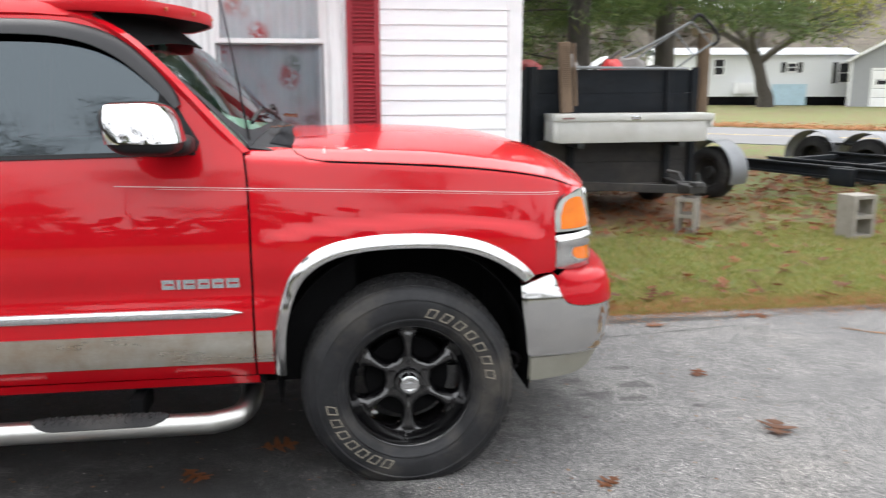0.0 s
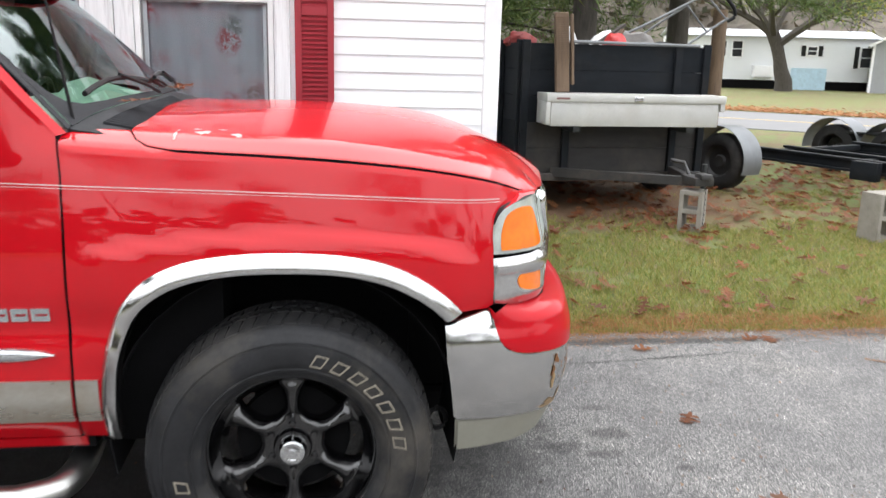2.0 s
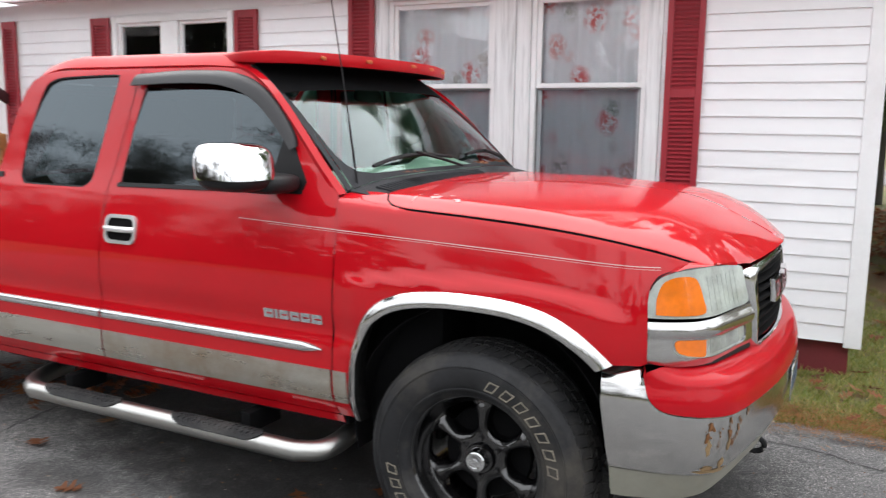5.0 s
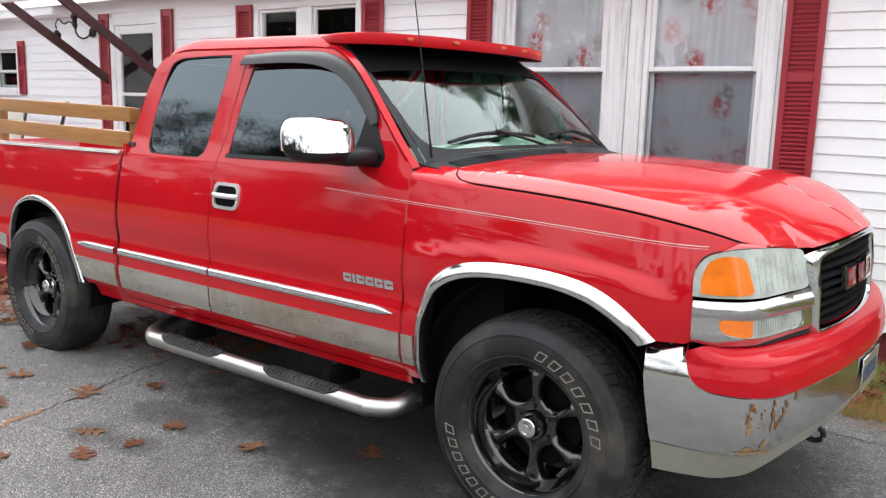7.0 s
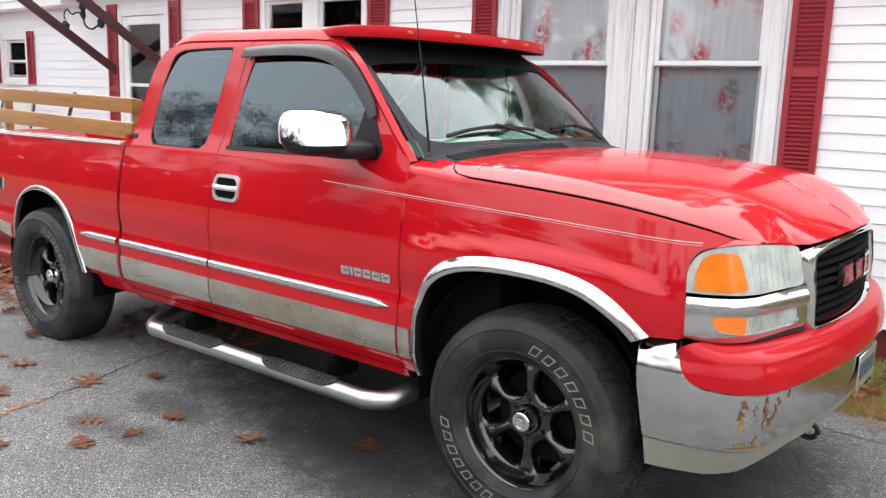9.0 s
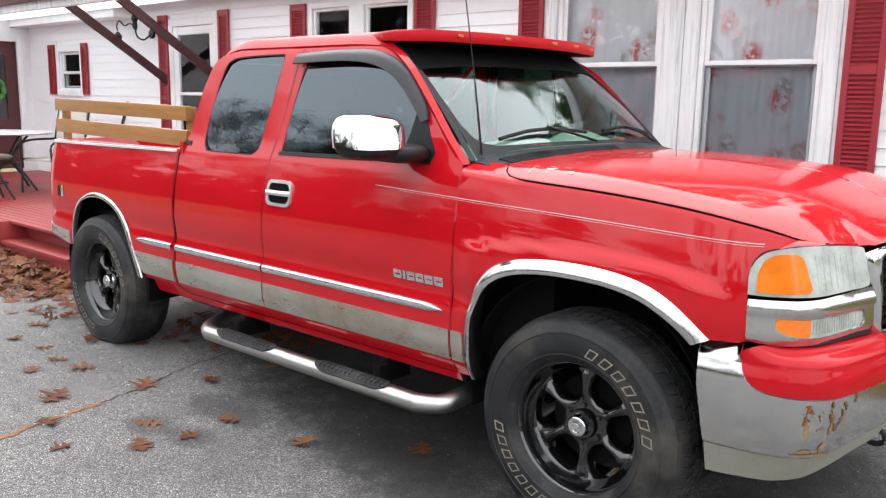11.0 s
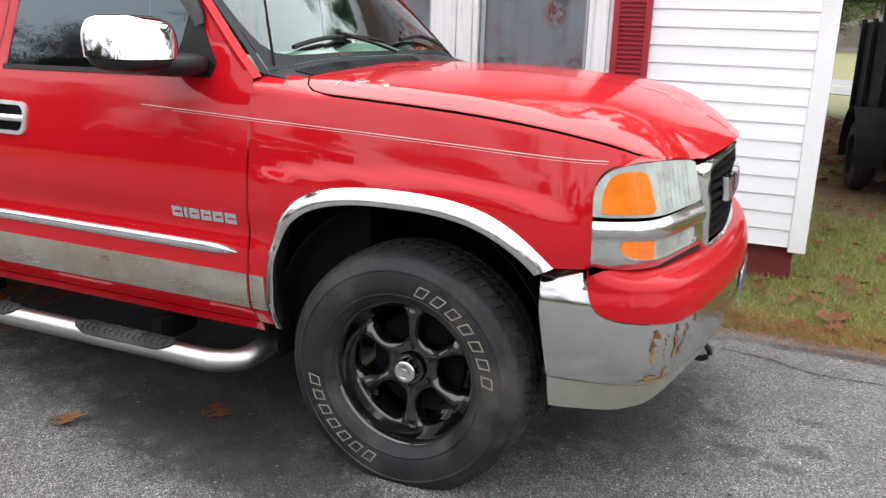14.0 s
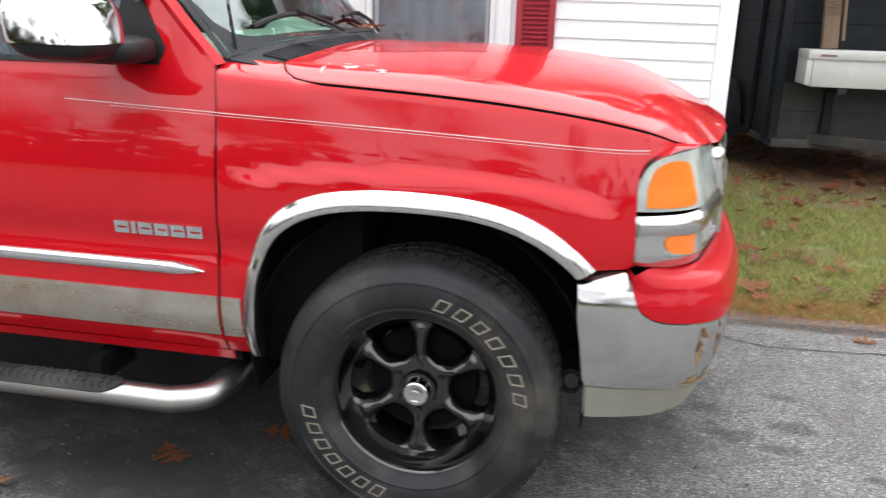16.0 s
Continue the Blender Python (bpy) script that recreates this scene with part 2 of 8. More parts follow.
FALLEN = leaf_material("brown_oak_leaf", [(0.17, 0.055, 0.018), (0.25, 0.09, 0.032), (0.12, 0.045, 0.02), (0.28, 0.13, 0.06)])
FALLEN_MANY = leaf_material("brown_leaf_litter", [(0.20, 0.055, 0.02), (0.30, 0.10, 0.035), (0.13, 0.045, 0.02), (0.34, 0.15, 0.06)], island=True)
GRASS = leaf_material("lawn_blades", [(0.17, 0.26, 0.04), (0.40, 0.35, 0.10), (0.14, 0.21, 0.035), (0.56, 0.42, 0.19)], 0.6, True)
NEEDLES = leaf_material("pine_needles", [(0.07, 0.12, 0.03), (0.13, 0.20, 0.05), (0.045, 0.085, 0.026), (0.20, 0.23, 0.06)], 0.6, True)
AUTUMN = leaf_material("yellow_green_leaves", [(0.24, 0.28, 0.05), (0.36, 0.34, 0.06), (0.15, 0.20, 0.04)], 0.6, True)


# x, y and radii: damp stains, and the truck's shade painted as wide patches
STAINS_AND_SHADE = [(1.08, 0.74, 0.16, 0.06), (1.25, 0.66, 0.12, 0.05), (1.345, 0.85, 0.12, 0.075), (1.0, 0.97, 0.07, 0.04), (1.55, 0.52, 0.06, 0.03), (-2.09, -0.62, 0.22, 0.15), (-1.81, -0.57, 0.20, 0.14), (-0.95, 0.35, 1.5, 0.8), (-0.95, -0.05, 0.62, 0.34), (-0.45, -0.22, 0.55, 0.30), (0.5, 1.0, 0.7, 0.8), (-1.6, 0.85, 2.4, 0.9), (-1.98, -0.22, 0.40, 0.22), (-2.79, -0.77, 0.10, 0.06), (1.34, 1.12, 0.09, 0.04), (1.9, 2.02, 1.2, 0.07), (4.2, 2.08, 1.4, 0.07)]


def asphalt_material():
    m, nt, b = nodes_of("worn_asphalt")
    grit = noise_node(nt, 150, 4, 0.8)
    speck = nt.nodes.new("ShaderNodeTexVoronoi")
    speck.inputs["Scale"].default_value = 150
    tc = nt.nodes.new("ShaderNodeTexCoord")
    nt.links.new(tc.outputs["Object"], speck.inputs["Vector"])
    big = noise_node(nt, 0.9, 7, 0.65)
    mid = noise_node(nt, 5.0, 6, 0.65)
    base = ramp(nt, grit.outputs["Fac"], [(0.30, (0.03, 0.03, 0.031)), (0.43, (0.075, 0.075, 0.076)), (0.53, (0.19, 0.188, 0.185)), (0.64, (0.60, 0.59, 0.575))])
    sp = ramp(nt, speck.outputs["Color"], [(0.15, (0.30, 0.30, 0.31)), (0.6, (0.95, 0.94, 0.92)), (0.85, (1.5, 1.47, 1.42)), (0.97, (2.6, 2.5, 2.4))])
    col = blend(nt, 1.0, base.outputs[0], sp.outputs[0], "MULTIPLY")
    patch = ramp(nt, big.outputs["Fac"], [(0.32, (0.62, 0.62, 0.64)), (0.55, (1, 1, 1)), (0.75, (1.12, 1.1, 1.06))])
    col = blend(nt, 1.0, col, patch.outputs[0], "MULTIPLY")
    p2 = ramp(nt, mid.outputs["Fac"], [(0.35, (0.78, 0.78, 0.79)), (0.6, (1, 1, 1))])
    col = blend(nt, 1.0, col, p2.outputs[0], "MULTIPLY")
    # damp stains with soft ragged rims; wide ones by the truck also paint its shade
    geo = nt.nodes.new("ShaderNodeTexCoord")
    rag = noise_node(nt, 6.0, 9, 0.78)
    for sx, sy, rx, ry in STAINS_AND_SHADE:
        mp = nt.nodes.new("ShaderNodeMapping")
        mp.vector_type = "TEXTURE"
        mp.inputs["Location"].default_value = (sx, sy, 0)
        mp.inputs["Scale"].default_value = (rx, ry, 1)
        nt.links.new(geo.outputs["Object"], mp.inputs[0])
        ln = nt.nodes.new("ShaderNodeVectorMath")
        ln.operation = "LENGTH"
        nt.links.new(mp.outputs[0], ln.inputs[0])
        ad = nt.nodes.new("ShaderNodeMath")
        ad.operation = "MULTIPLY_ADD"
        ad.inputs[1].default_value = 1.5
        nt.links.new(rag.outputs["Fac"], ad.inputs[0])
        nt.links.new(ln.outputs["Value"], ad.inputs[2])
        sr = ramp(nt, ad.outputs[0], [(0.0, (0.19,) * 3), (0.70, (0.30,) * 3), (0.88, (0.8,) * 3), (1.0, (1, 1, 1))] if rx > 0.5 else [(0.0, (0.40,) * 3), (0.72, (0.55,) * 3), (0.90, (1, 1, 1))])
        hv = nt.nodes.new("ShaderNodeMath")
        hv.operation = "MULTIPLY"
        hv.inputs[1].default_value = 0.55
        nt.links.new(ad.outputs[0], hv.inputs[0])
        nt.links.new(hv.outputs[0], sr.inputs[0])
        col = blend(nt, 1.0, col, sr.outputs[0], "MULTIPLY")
    nt.links.new(col, b.inputs["Base Color"])
    rr = ramp(nt, big.outputs["Fac"], [(0.3, (0.6,) * 3), (0.6, (0.8,) * 3)])
    nt.links.new(rr.outputs[0], b.inputs["Roughness"])
    b.inputs["Specular IOR Level"].default_value = 0.6
    bp = nt.nodes.new("ShaderNodeBump")
    bp.inputs["Strength"].default_value, bp.inputs["Distance"].default_value = 0.8, 0.006
    nt.links.new(grit.outputs["Fac"], bp.inputs["Height"])
    nt.links.new(bp.outputs[0], b.inputs["Normal"])
    return m


def soil_material():
    m, nt, b = nodes_of("lawn_soil_and_litter")
    big = noise_node(nt, 0.35, 6, 0.65)
    mid = noise_node(nt, 3.5, 7, 0.7)
    fine = noise_node(nt, 60, 5, 0.7)
    green = ramp(nt, fine.outputs["Fac"], [(0.3, (0.06, 0.10, 0.022)), (0.7, (0.17, 0.20, 0.055))])
    brown = ramp(nt, fine.outputs["Fac"], [(0.3, (0.085, 0.048, 0.025)), (0.7, (0.21, 0.12, 0.065))])
    f1 = ramp(nt, mid.outputs["Fac"], [(0.46, (0, 0, 0)), (0.62, (1, 1, 1))])
    f2 = ramp(nt, big.outputs["Fac"], [(0.48, (0, 0, 0)), (0.68, (1, 1, 1))])
    f = blend(nt, 0.5, f1.outputs[0], f2.outputs[0], "ADD")
    # bare earth where the loaded trailer stands
    where_worn = nt.nodes.new("ShaderNodeTexCoord")
    worn = nt.nodes.new("ShaderNodeMapping")
    worn.vector_type = "TEXTURE"
    worn.inputs["Location"].default_value, worn.inputs["Scale"].default_value = (3.1, 7.4, 0), (2.6, 2.6, 1)
    nt.links.new(where_worn.outputs["Object"], worn.inputs[0])
    far_off = nt.nodes.new("ShaderNodeVectorMath")
    far_off.operation = "LENGTH"
    nt.links.new(worn.outputs[0], far_off.inputs[0])
    ragged = nt.nodes.new("ShaderNodeMath")
    ragged.operation = "ADD"
    nt.links.new(far_off.outputs["Value"], ragged.inputs[0])
    nt.links.new(mid.outputs["Fac"], ragged.inputs[1])
    halved = nt.nodes.new("ShaderNodeMath")
    halved.operation = "MULTIPLY"
    halved.inputs[1].default_value = 0.5
    nt.links.new(ragged.outputs[0], halved.inputs[0])
    f = blend(nt, 1.0, f, ramp(nt, halved.outputs[0], [(0.55, (1, 1, 1)), (0.80, (0, 0, 0))]).outputs[0], "LIGHTEN")
    nt.links.new(blend(nt, f, green.outputs[0], brown.outputs[0]), b.inputs["Base Color"])
    b.inputs["Roughness"].default_value = 0.9
    bp = nt.nodes.new("ShaderNodeBump")
    bp.inputs["Strength"].default_value, bp.inputs["Distance"].default_value = 0.6, 0.02
    nt.links.new(fine.outputs["Fac"], bp.inputs["Height"])
    nt.links.new(bp.outputs[0], b.inputs["Normal"])
    return m


def curtain_material():
    """White net with loose pink flower sprays."""
    m, nt, b = nodes_of("floral_net_curtain")
    tc = nt.nodes.new("ShaderNodeTexCoord")
    mp = nt.nodes.new("ShaderNodeMapping")
    mp.inputs["Scale"].default_value = (5.6, 0.02, 4.6)
    nt.links.new(tc.outputs["Object"], mp.inputs[0])
    v = nt.nodes.new("ShaderNodeTexVoronoi")
    v.inputs["Scale"].default_value = 1.0
    n = noise_node(nt, 26, 4, 0.7)
    wob = blend(nt, 0.16, mp.outputs[0], n.outputs["Color"])
    nt.links.new(wob, v.inputs["Vector"])
    spray = ramp(nt, v.outputs["Distance"], [(0.22, (1, 1, 1)), (0.50, (0, 0, 0))])
    petal = ramp(nt, n.outputs["Fac"], [(0.42, (0, 0, 0)), (0.54, (1, 1, 1))])
    f = blend(nt, 1.0, spray.outputs[0], petal.outputs[0], "MULTIPLY")
    tint = ramp(nt, v.outputs["Color"], [(0.2, (0.70, 0.16, 0.16)), (0.6, (0.74, 0.36, 0.32)), (0.9, (0.40, 0.46, 0.42))])
    col = blend(nt, f, (0.84, 0.87, 0.88), tint.outputs[0])
    nt.links.new(col, b.inputs["Base Color"])
    b.inputs["Roughness"].default_value = 0.9
    return m


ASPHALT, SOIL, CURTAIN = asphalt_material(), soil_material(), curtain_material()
ROAD = surface("pale_road_asphalt", (0.15, 0.15, 0.155), 0.85, vary=0.12, scale=1.0, fine=120)

# ---- mesh tools ----


def mesh_of(bm_or_data, name):
    if isinstance(bm_or_data, bmesh.types.BMesh):
        me = bpy.data.meshes.new(name)
        bm_or_data.to_mesh(me)
        bm_or_data.free()
        return me
    if isinstance(bm_or_data, tuple):
        me = bpy.data.meshes.new(name)
        v, f = bm_or_data
        me.from_pydata([tuple(p) for p in v], [], [tuple(q) for q in f])
        me.update()
        return me
    return bm_or_data


def part(name, data, material, parent=None, label="", smooth=40):
    me = mesh_of(data, name)
    if material and not me.materials:
        me.materials.append(material)
    if smooth:
        me.polygons.foreach_set("use_smooth", [True] * len(me.polygons))
        if "fair" in me.attributes:
            fair = [tuple(a.vector) for a in me.attributes["fair"].data]
            me.attributes.remove(me.attributes["fair"])
            me.normals_split_custom_set_from_vertices(fair)
        else:
            me.set_sharp_from_angle(angle=radians(smooth))
    ob = new(name, me)
    if parent:
        ob.parent = parent
    if label:
        tagged(ob, label)
    return ob


def thing(name, label, category, at=(0, 0, 0), turn=0.0, group="", kind=""):
    ob = new(name)
    ob.empty_display_size = 0.1
    ob.matrix_basis = pose(*at, 0, 0, turn)
    return tagged(ob, label, category, group, kind)


def box(x0, x1, y0, y1, z0, z1, bevel=0.0, segs=2):
    bm = bmesh.new()
    bmesh.ops.create_cube(bm, size=1, matrix=Matrix.Translation(((x0 + x1) / 2, (y0 + y1) / 2, (z0 + z1) / 2)) @ Matrix.Diagonal((x1 - x0, y1 - y0, z1 - z0, 1)))
    if bevel:
        bmesh.ops.bevel(bm, geom=bm.edges[:], offset=bevel, segments=segs, profile=0.6, affect="EDGES")
    return bm


def join(*bms):
    out = bmesh.new()
    for b in bms:
        me = mesh_of(b, "t")
        out.from_mesh(me)
        bpy.data.meshes.remove(me)
    return out


def moved(bm, m):
    bmesh.ops.transform(bm, matrix=m, verts=bm.verts)
    return bm


def beam(a, b, w, h, bevel=0.003):
    """A straight bar of section w by h from a to b."""
    a, b = Vector(a), Vector(b)
    bm = box(-w / 2, w / 2, -h / 2, h / 2, 0, (b - a).length, bevel, 1)
    q = (b - a).to_track_quat("Z", "Y").to_matrix().to_4x4()
    return moved(bm, Matrix.Translation(a) @ q)


def tube(points, radius, sides=10, cap=True, radii=None):
    """A round tube along points."""
    pts = [Vector(p) for p in points]
    verts, faces = [], []
    up = Vector((0, 0, 1))
    for i, p in enumerate(pts):
        d = (pts[min(i + 1, len(pts) - 1)] - pts[max(i - 1, 0)]).normalized()
        ref = up if abs(d.dot(up)) < 0.95 else Vector((1, 0, 0))
        u = d.cross(ref).normalized()
        w = u.cross(d)
        r = radii[i] if radii else radius
        for k in range(sides):
            a = 2 * math.pi * k / sides
            verts.append(p + u * math.cos(a) * r + w * math.sin(a) * r)
    for i in range(len(pts) - 1):
        for k in range(sides):
            k2 = (k + 1) % sides
            faces.append((i * sides + k, i * sides + k2, (i + 1) * sides + k2, (i + 1) * sides + k))
    if cap:
        faces.append(tuple(range(sides))[::-1])
        faces.append(tuple((len(pts) - 1) * sides + k for k in range(sides)))
    return verts, faces


def arc_pts(pts, n=8):
    """A smooth curve through pts (Catmull-Rom)."""
    P = [np.array(p, float) for p in pts]
    P = [2 * P[0] - P[1]] + P + [2 * P[-1] - P[-2]]
    out = []
    for i in range(1, len(P) - 2):
        for k in range(n):
            t = k / n
            a, b, c, d = P[i - 1], P[i], P[i + 1], P[i + 2]
            out.append(0.5 * (2 * b + (c - a) * t + (2 * a - 5 * b + 4 * c - d) * t * t + (3 * b - a - 3 * c + d) * t ** 3))
    out.append(P[-2])
    return out


def spline(xs, ys):
    """A smooth monotone curve through (xs, ys), as a function."""
    xs, ys = np.array(xs, float), np.array(ys, float)
    h, d = np.diff(xs), np.diff(ys) / np.diff(xs)
    m = np.zeros(len(xs))
    for i in range(1, len(xs) - 1):
        if d[i - 1] * d[i] > 0:
            w1, w2 = 2 * h[i] + h[i - 1], h[i] + 2 * h[i - 1]
            m[i] = (w1 + w2) / (w1 / d[i - 1] + w2 / d[i])
    m[0], m[-1] = d[0], d[-1]

    def fn(x):
        x = min(max(x, xs[0]), xs[-1])
        i = min(int(np.searchsorted(xs, x, side="right")) - 1, len(h) - 1)
        t = (x - xs[i]) / h[i]
        return float((2 * t ** 3 - 3 * t * t + 1) * ys[i] + (t ** 3 - 2 * t * t + t) * h[i] * m[i] + (3 * t * t - 2 * t ** 3) * ys[i + 1] + (t ** 3 - t * t) * h[i] * m[i + 1])
    return fn


def smoothed(fn, lo, hi, sigma, n=2400):
    """The same curve with its small kinks rounded off."""
    h = (hi - lo) / n
    m = int(4 * sigma / h)
    xs = lo + h * np.arange(-m, n + m + 1)
    ys = np.array([fn(x) for x in xs])
    k = np.exp(-0.5 * (np.arange(-m, m + 1) * h / sigma) ** 2)
    ys = np.convolve(ys, k / k.sum(), "valid")
    xs = xs[m:-m]
    return lambda x: float(np.interp(x, xs, ys))


def smoothstep(a, b, x):
    t = min(max((x - a) / (b - a), 0.0), 1.0)
    return t * t * (3 - 2 * t)


def dense(poly, step):
    """The closed outline with its long edges cut to at most step."""
    out = []
    for (x0, y0), (x1, y1) in zip(poly, poly[1:] + poly[:1]):
        n = max(1, int(math.ceil(math.hypot(x1 - x0, y1 - y0) / step)))
        out += [(x0 + (x1 - x0) * k / n, y0 + (y1 - y0) * k / n) for k in range(n)]
    return out


def inside(p, poly):
    x, y = p
    c = False
    for (x0, y0), (x1, y1) in zip(poly, poly[1:] + poly[:1]):
        if (y0 > y) != (y1 > y) and x < (x1 - x0) * (y - y0) / (y1 - y0) + x0:
            c = not c
    return c


def edge_gap(p, poly):
    best = 9.0
    for (x0, y0), (x1, y1) in zip(poly, poly[1:] + poly[:1]):
        dx, dy = x1 - x0, y1 - y0
        t = min(max(((p[0] - x0) * dx + (p[1] - y0) * dy) / (dx * dx + dy * dy + 1e-12), 0), 1)
        best = min(best, math.hypot(p[0] - x0 - t * dx, p[1] - y0 - t * dy))
    return best


def fair_normal(place, u, v, e=0.006):
    a, b = Vector(place(u + e, v)) - Vector(place(u - e, v)), Vector(place(u, v + e)) - Vector(place(u, v - e))
    n = a.cross(b)
    return n.normalized() if n.length > 1e-9 else Vector((0, 0, 0))


def sheet(outline, holes, place, step=0.03, depth=0.018, inward=(0, 1, 0), fair=False):
    """A curved panel: the flat outline with its holes, filled with a fine net, laid in space by place(u, v), with a turned-in rim.
    fair: shaded by the curved surface itself, so that reflections run evenly over it."""
    loops = [dense(list(outline), step)] + [dense(list(h), step) for h in holes]
    coords, edges = [], []
    for lp in loops:
        k = len(coords)
        coords += [Vector(p) for p in lp]
        edges += [(k + i, k + (i + 1) % len(lp)) for i in range(len(lp))]
    us, vs = [p[0] for p in loops[0]], [p[1] for p in loops[0]]
    for i in range(int((max(us) - min(us)) / step) + 1):
        for j in range(int((max(vs) - min(vs)) / step) + 1):
            p = (min(us) + (i + 0.5) * step, min(vs) + (j + 0.5) * step)
            if inside(p, loops[0]) and not any(inside(p, h) for h in loops[1:]) and all(edge_gap(p, q) > step * 0.45 for q in loops):
                coords.append(Vector(p))
    v2, e2, f2, ov, oe, of = delaunay_2d_cdt(coords, edges, [], 0, 1e-6)
    faces = []
    for f in f2:
        c = (sum(v2[i][0] for i in f) / len(f), sum(v2[i][1] for i in f) / len(f))
        if inside(c, loops[0]) and not any(inside(c, h) for h in loops[1:]):
            faces.append(f)
    bm = bmesh.new()
    layer = bm.verts.layers.float_vector.new("fair") if fair else None
    vs3 = [bm.verts.new(place(p[0], p[1])) for p in v2]
    for f in faces:
        try:
            bm.faces.new([vs3[i] for i in f])
        except ValueError:
            pass
    if fair:
        for v, p in zip(vs3, v2):
            v[layer] = fair_normal(place, p[0], p[1])
    bmesh.ops.delete(bm, geom=[v for v in bm.verts if not v.link_faces], context="VERTS")
    if depth:
        rim = [e for e in bm.edges if len(e.link_faces) == 1]
        ext = bmesh.ops.extrude_edge_only(bm, edges=rim)
        d = Vector(inward) * depth
        for g in ext["geom"]:
            if isinstance(g, bmesh.types.BMVert):
                g.co += d
    bmesh.ops.recalc_face_normals(bm, faces=bm.faces)
    if fair:
        bm.normal_update()
        if sum(v.normal.dot(v[layer]) for v in bm.verts) < 0:
            for v in bm.verts:
                v[layer] = -v[layer]
    return bm


def loft(rows, close=False):
    """Faces between rows of points of equal length."""
    n = len(rows[0])
    verts = [tuple(p) for r in rows for p in r]
    faces = []
    for i in range(len(rows) - 1):
        for k in range(n if close else n - 1):
            k2 = (k + 1) % n
            faces.append((i * n + k, i * n + k2, (i + 1) * n + k2, (i + 1) * n + k))
    return verts, faces


def lathe(profile, n=64, axis="y"):
    """A turned body: profile of (radius, along) pairs."""
    rows = []
    for r, y in profile:
        rows.append([(r * math.cos(2 * math.pi * k / n), y, r * math.sin(2 * math.pi * k / n)) for k in range(n)])
    v, f = loft(rows, True)
    return v, f


def as_bm(data):
    bm = bmesh.new()
    vs = [bm.verts.new(p) for p in data[0]]
    for f in data[1]:
        try:
            bm.faces.new([vs[i] for i in f])
        except ValueError:
            pass
    return bm


def grow(bm, amount):
    """Thickness for an open sheet."""
    bmesh.ops.recalc_face_normals(bm, faces=bm.faces)
    bmesh.ops.solidify(bm, geom=bm.faces[:], thickness=amount)
    return bm


def mirrored(bm):
    other = bm.copy()
    bmesh.ops.scale(other, vec=(1, -1, 1), verts=other.verts)
    bmesh.ops.reverse_faces(other, faces=other.faces)
    layer = other.verts.layers.float_vector.get("fair")
    if layer:
        for v in other.verts:
            v[layer] = Vector((v[layer].x, -v[layer].y, v[layer].z))
    return other

# ---- ground ----
WALL = 3.33      # front of the house wall


def wavy_edge(x0, x1, y, amp, step=0.18):
    n = int((x1 - x0) / step)
    return [(x0 + (x1 - x0) * i / n, y + amp * (noise.noise((i * 0.31, y, 0.0)) + 0.5 * noise.noise((i * 0.9, y, 3.0)))) for i in range(n + 1)]


def build_ground():
    n = 60
    verts, faces = [], []
    for i in range(n + 1):
        for j in range(n + 1):
            x, y = ((i / n * 2 - 1) ** 3) * 300 + 5, ((j / n * 2 - 1) ** 3) * 300 + 5
            d = math.hypot(x - 5, y - 5)
            z = -0.012 + 0.00 * d
            if d > 90:
                z += 0.02 * (d - 90)
            verts.append((x, y, z))
    for i in range(n):
        for j in range(n):
            a = i * (n + 1) + j
            faces.append((a, a + n + 1, a + n + 2, a + 1))
    tagged(part("ground", (verts, faces), SOIL), "autumn lawn soil with thin grass and leaf litter", "ground", kind="structure")
    edge = wavy_edge(-9.0, 9.0, 2.2, 0.05)
    top = [(x, y, 0.0) for x, y in edge] + [(14, 2.6, 0), (30, 8, 0), (30, -14, 0), (-14, -14, 0), (-14, 2.2, 0)]
    bm = bmesh.new()
    vs = [bm.verts.new(p) for p in top]
    f = bm.faces.new(vs)
    bmesh.ops.triangulate(bm, faces=[f])
    rim = [e for e in bm.edges if len(e.link_faces) == 1]
    ext = bmesh.ops.extrude_edge_only(bm, edges=rim)
    for g in ext["geom"]:
        if isinstance(g, bmesh.types.BMVert):
            g.co.z = -0.06
    bmesh.ops.recalc_face_normals(bm, faces=bm.faces)
    tagged(part("driveway", bm, ASPHALT, smooth=0), "worn grey asphalt driveway with cracks, damp stains and painted truck shade", "driveway", kind="structure")
    d, p = Vector((0.8, -0.6, 0)), Vector((-0.6, -0.8, 0))
    far = Vector((14.0, 24.2, 0.0))
    def strip(name, w0, w1, z, mat, lab):
        q = [far + d * s + p * w for s, w in ((-90, w0), (120, w0), (120, w1), (-90, w1))]
        v = [(a.x, a.y, z) for a in q] + [(a.x, a.y, z - 0.05) for a in q]
        return tagged(part(name, (v, [(0, 3, 2, 1), (0, 1, 5, 4), (1, 2, 6, 5), (2, 3, 7, 6), (3, 0, 4, 7)]), mat, smooth=0), lab, name.split("_")[0], kind="structure")
    strip("road", 0, 7.6, 0.006, ROAD, "pale grey asphalt road beyond the yard")
    strip("road_line", 3.9, 4.02, 0.011, surface("faded_yellow_paint", (0.55, 0.42, 0.16), 0.8), "faded yellow centre line on the road")


build_ground()

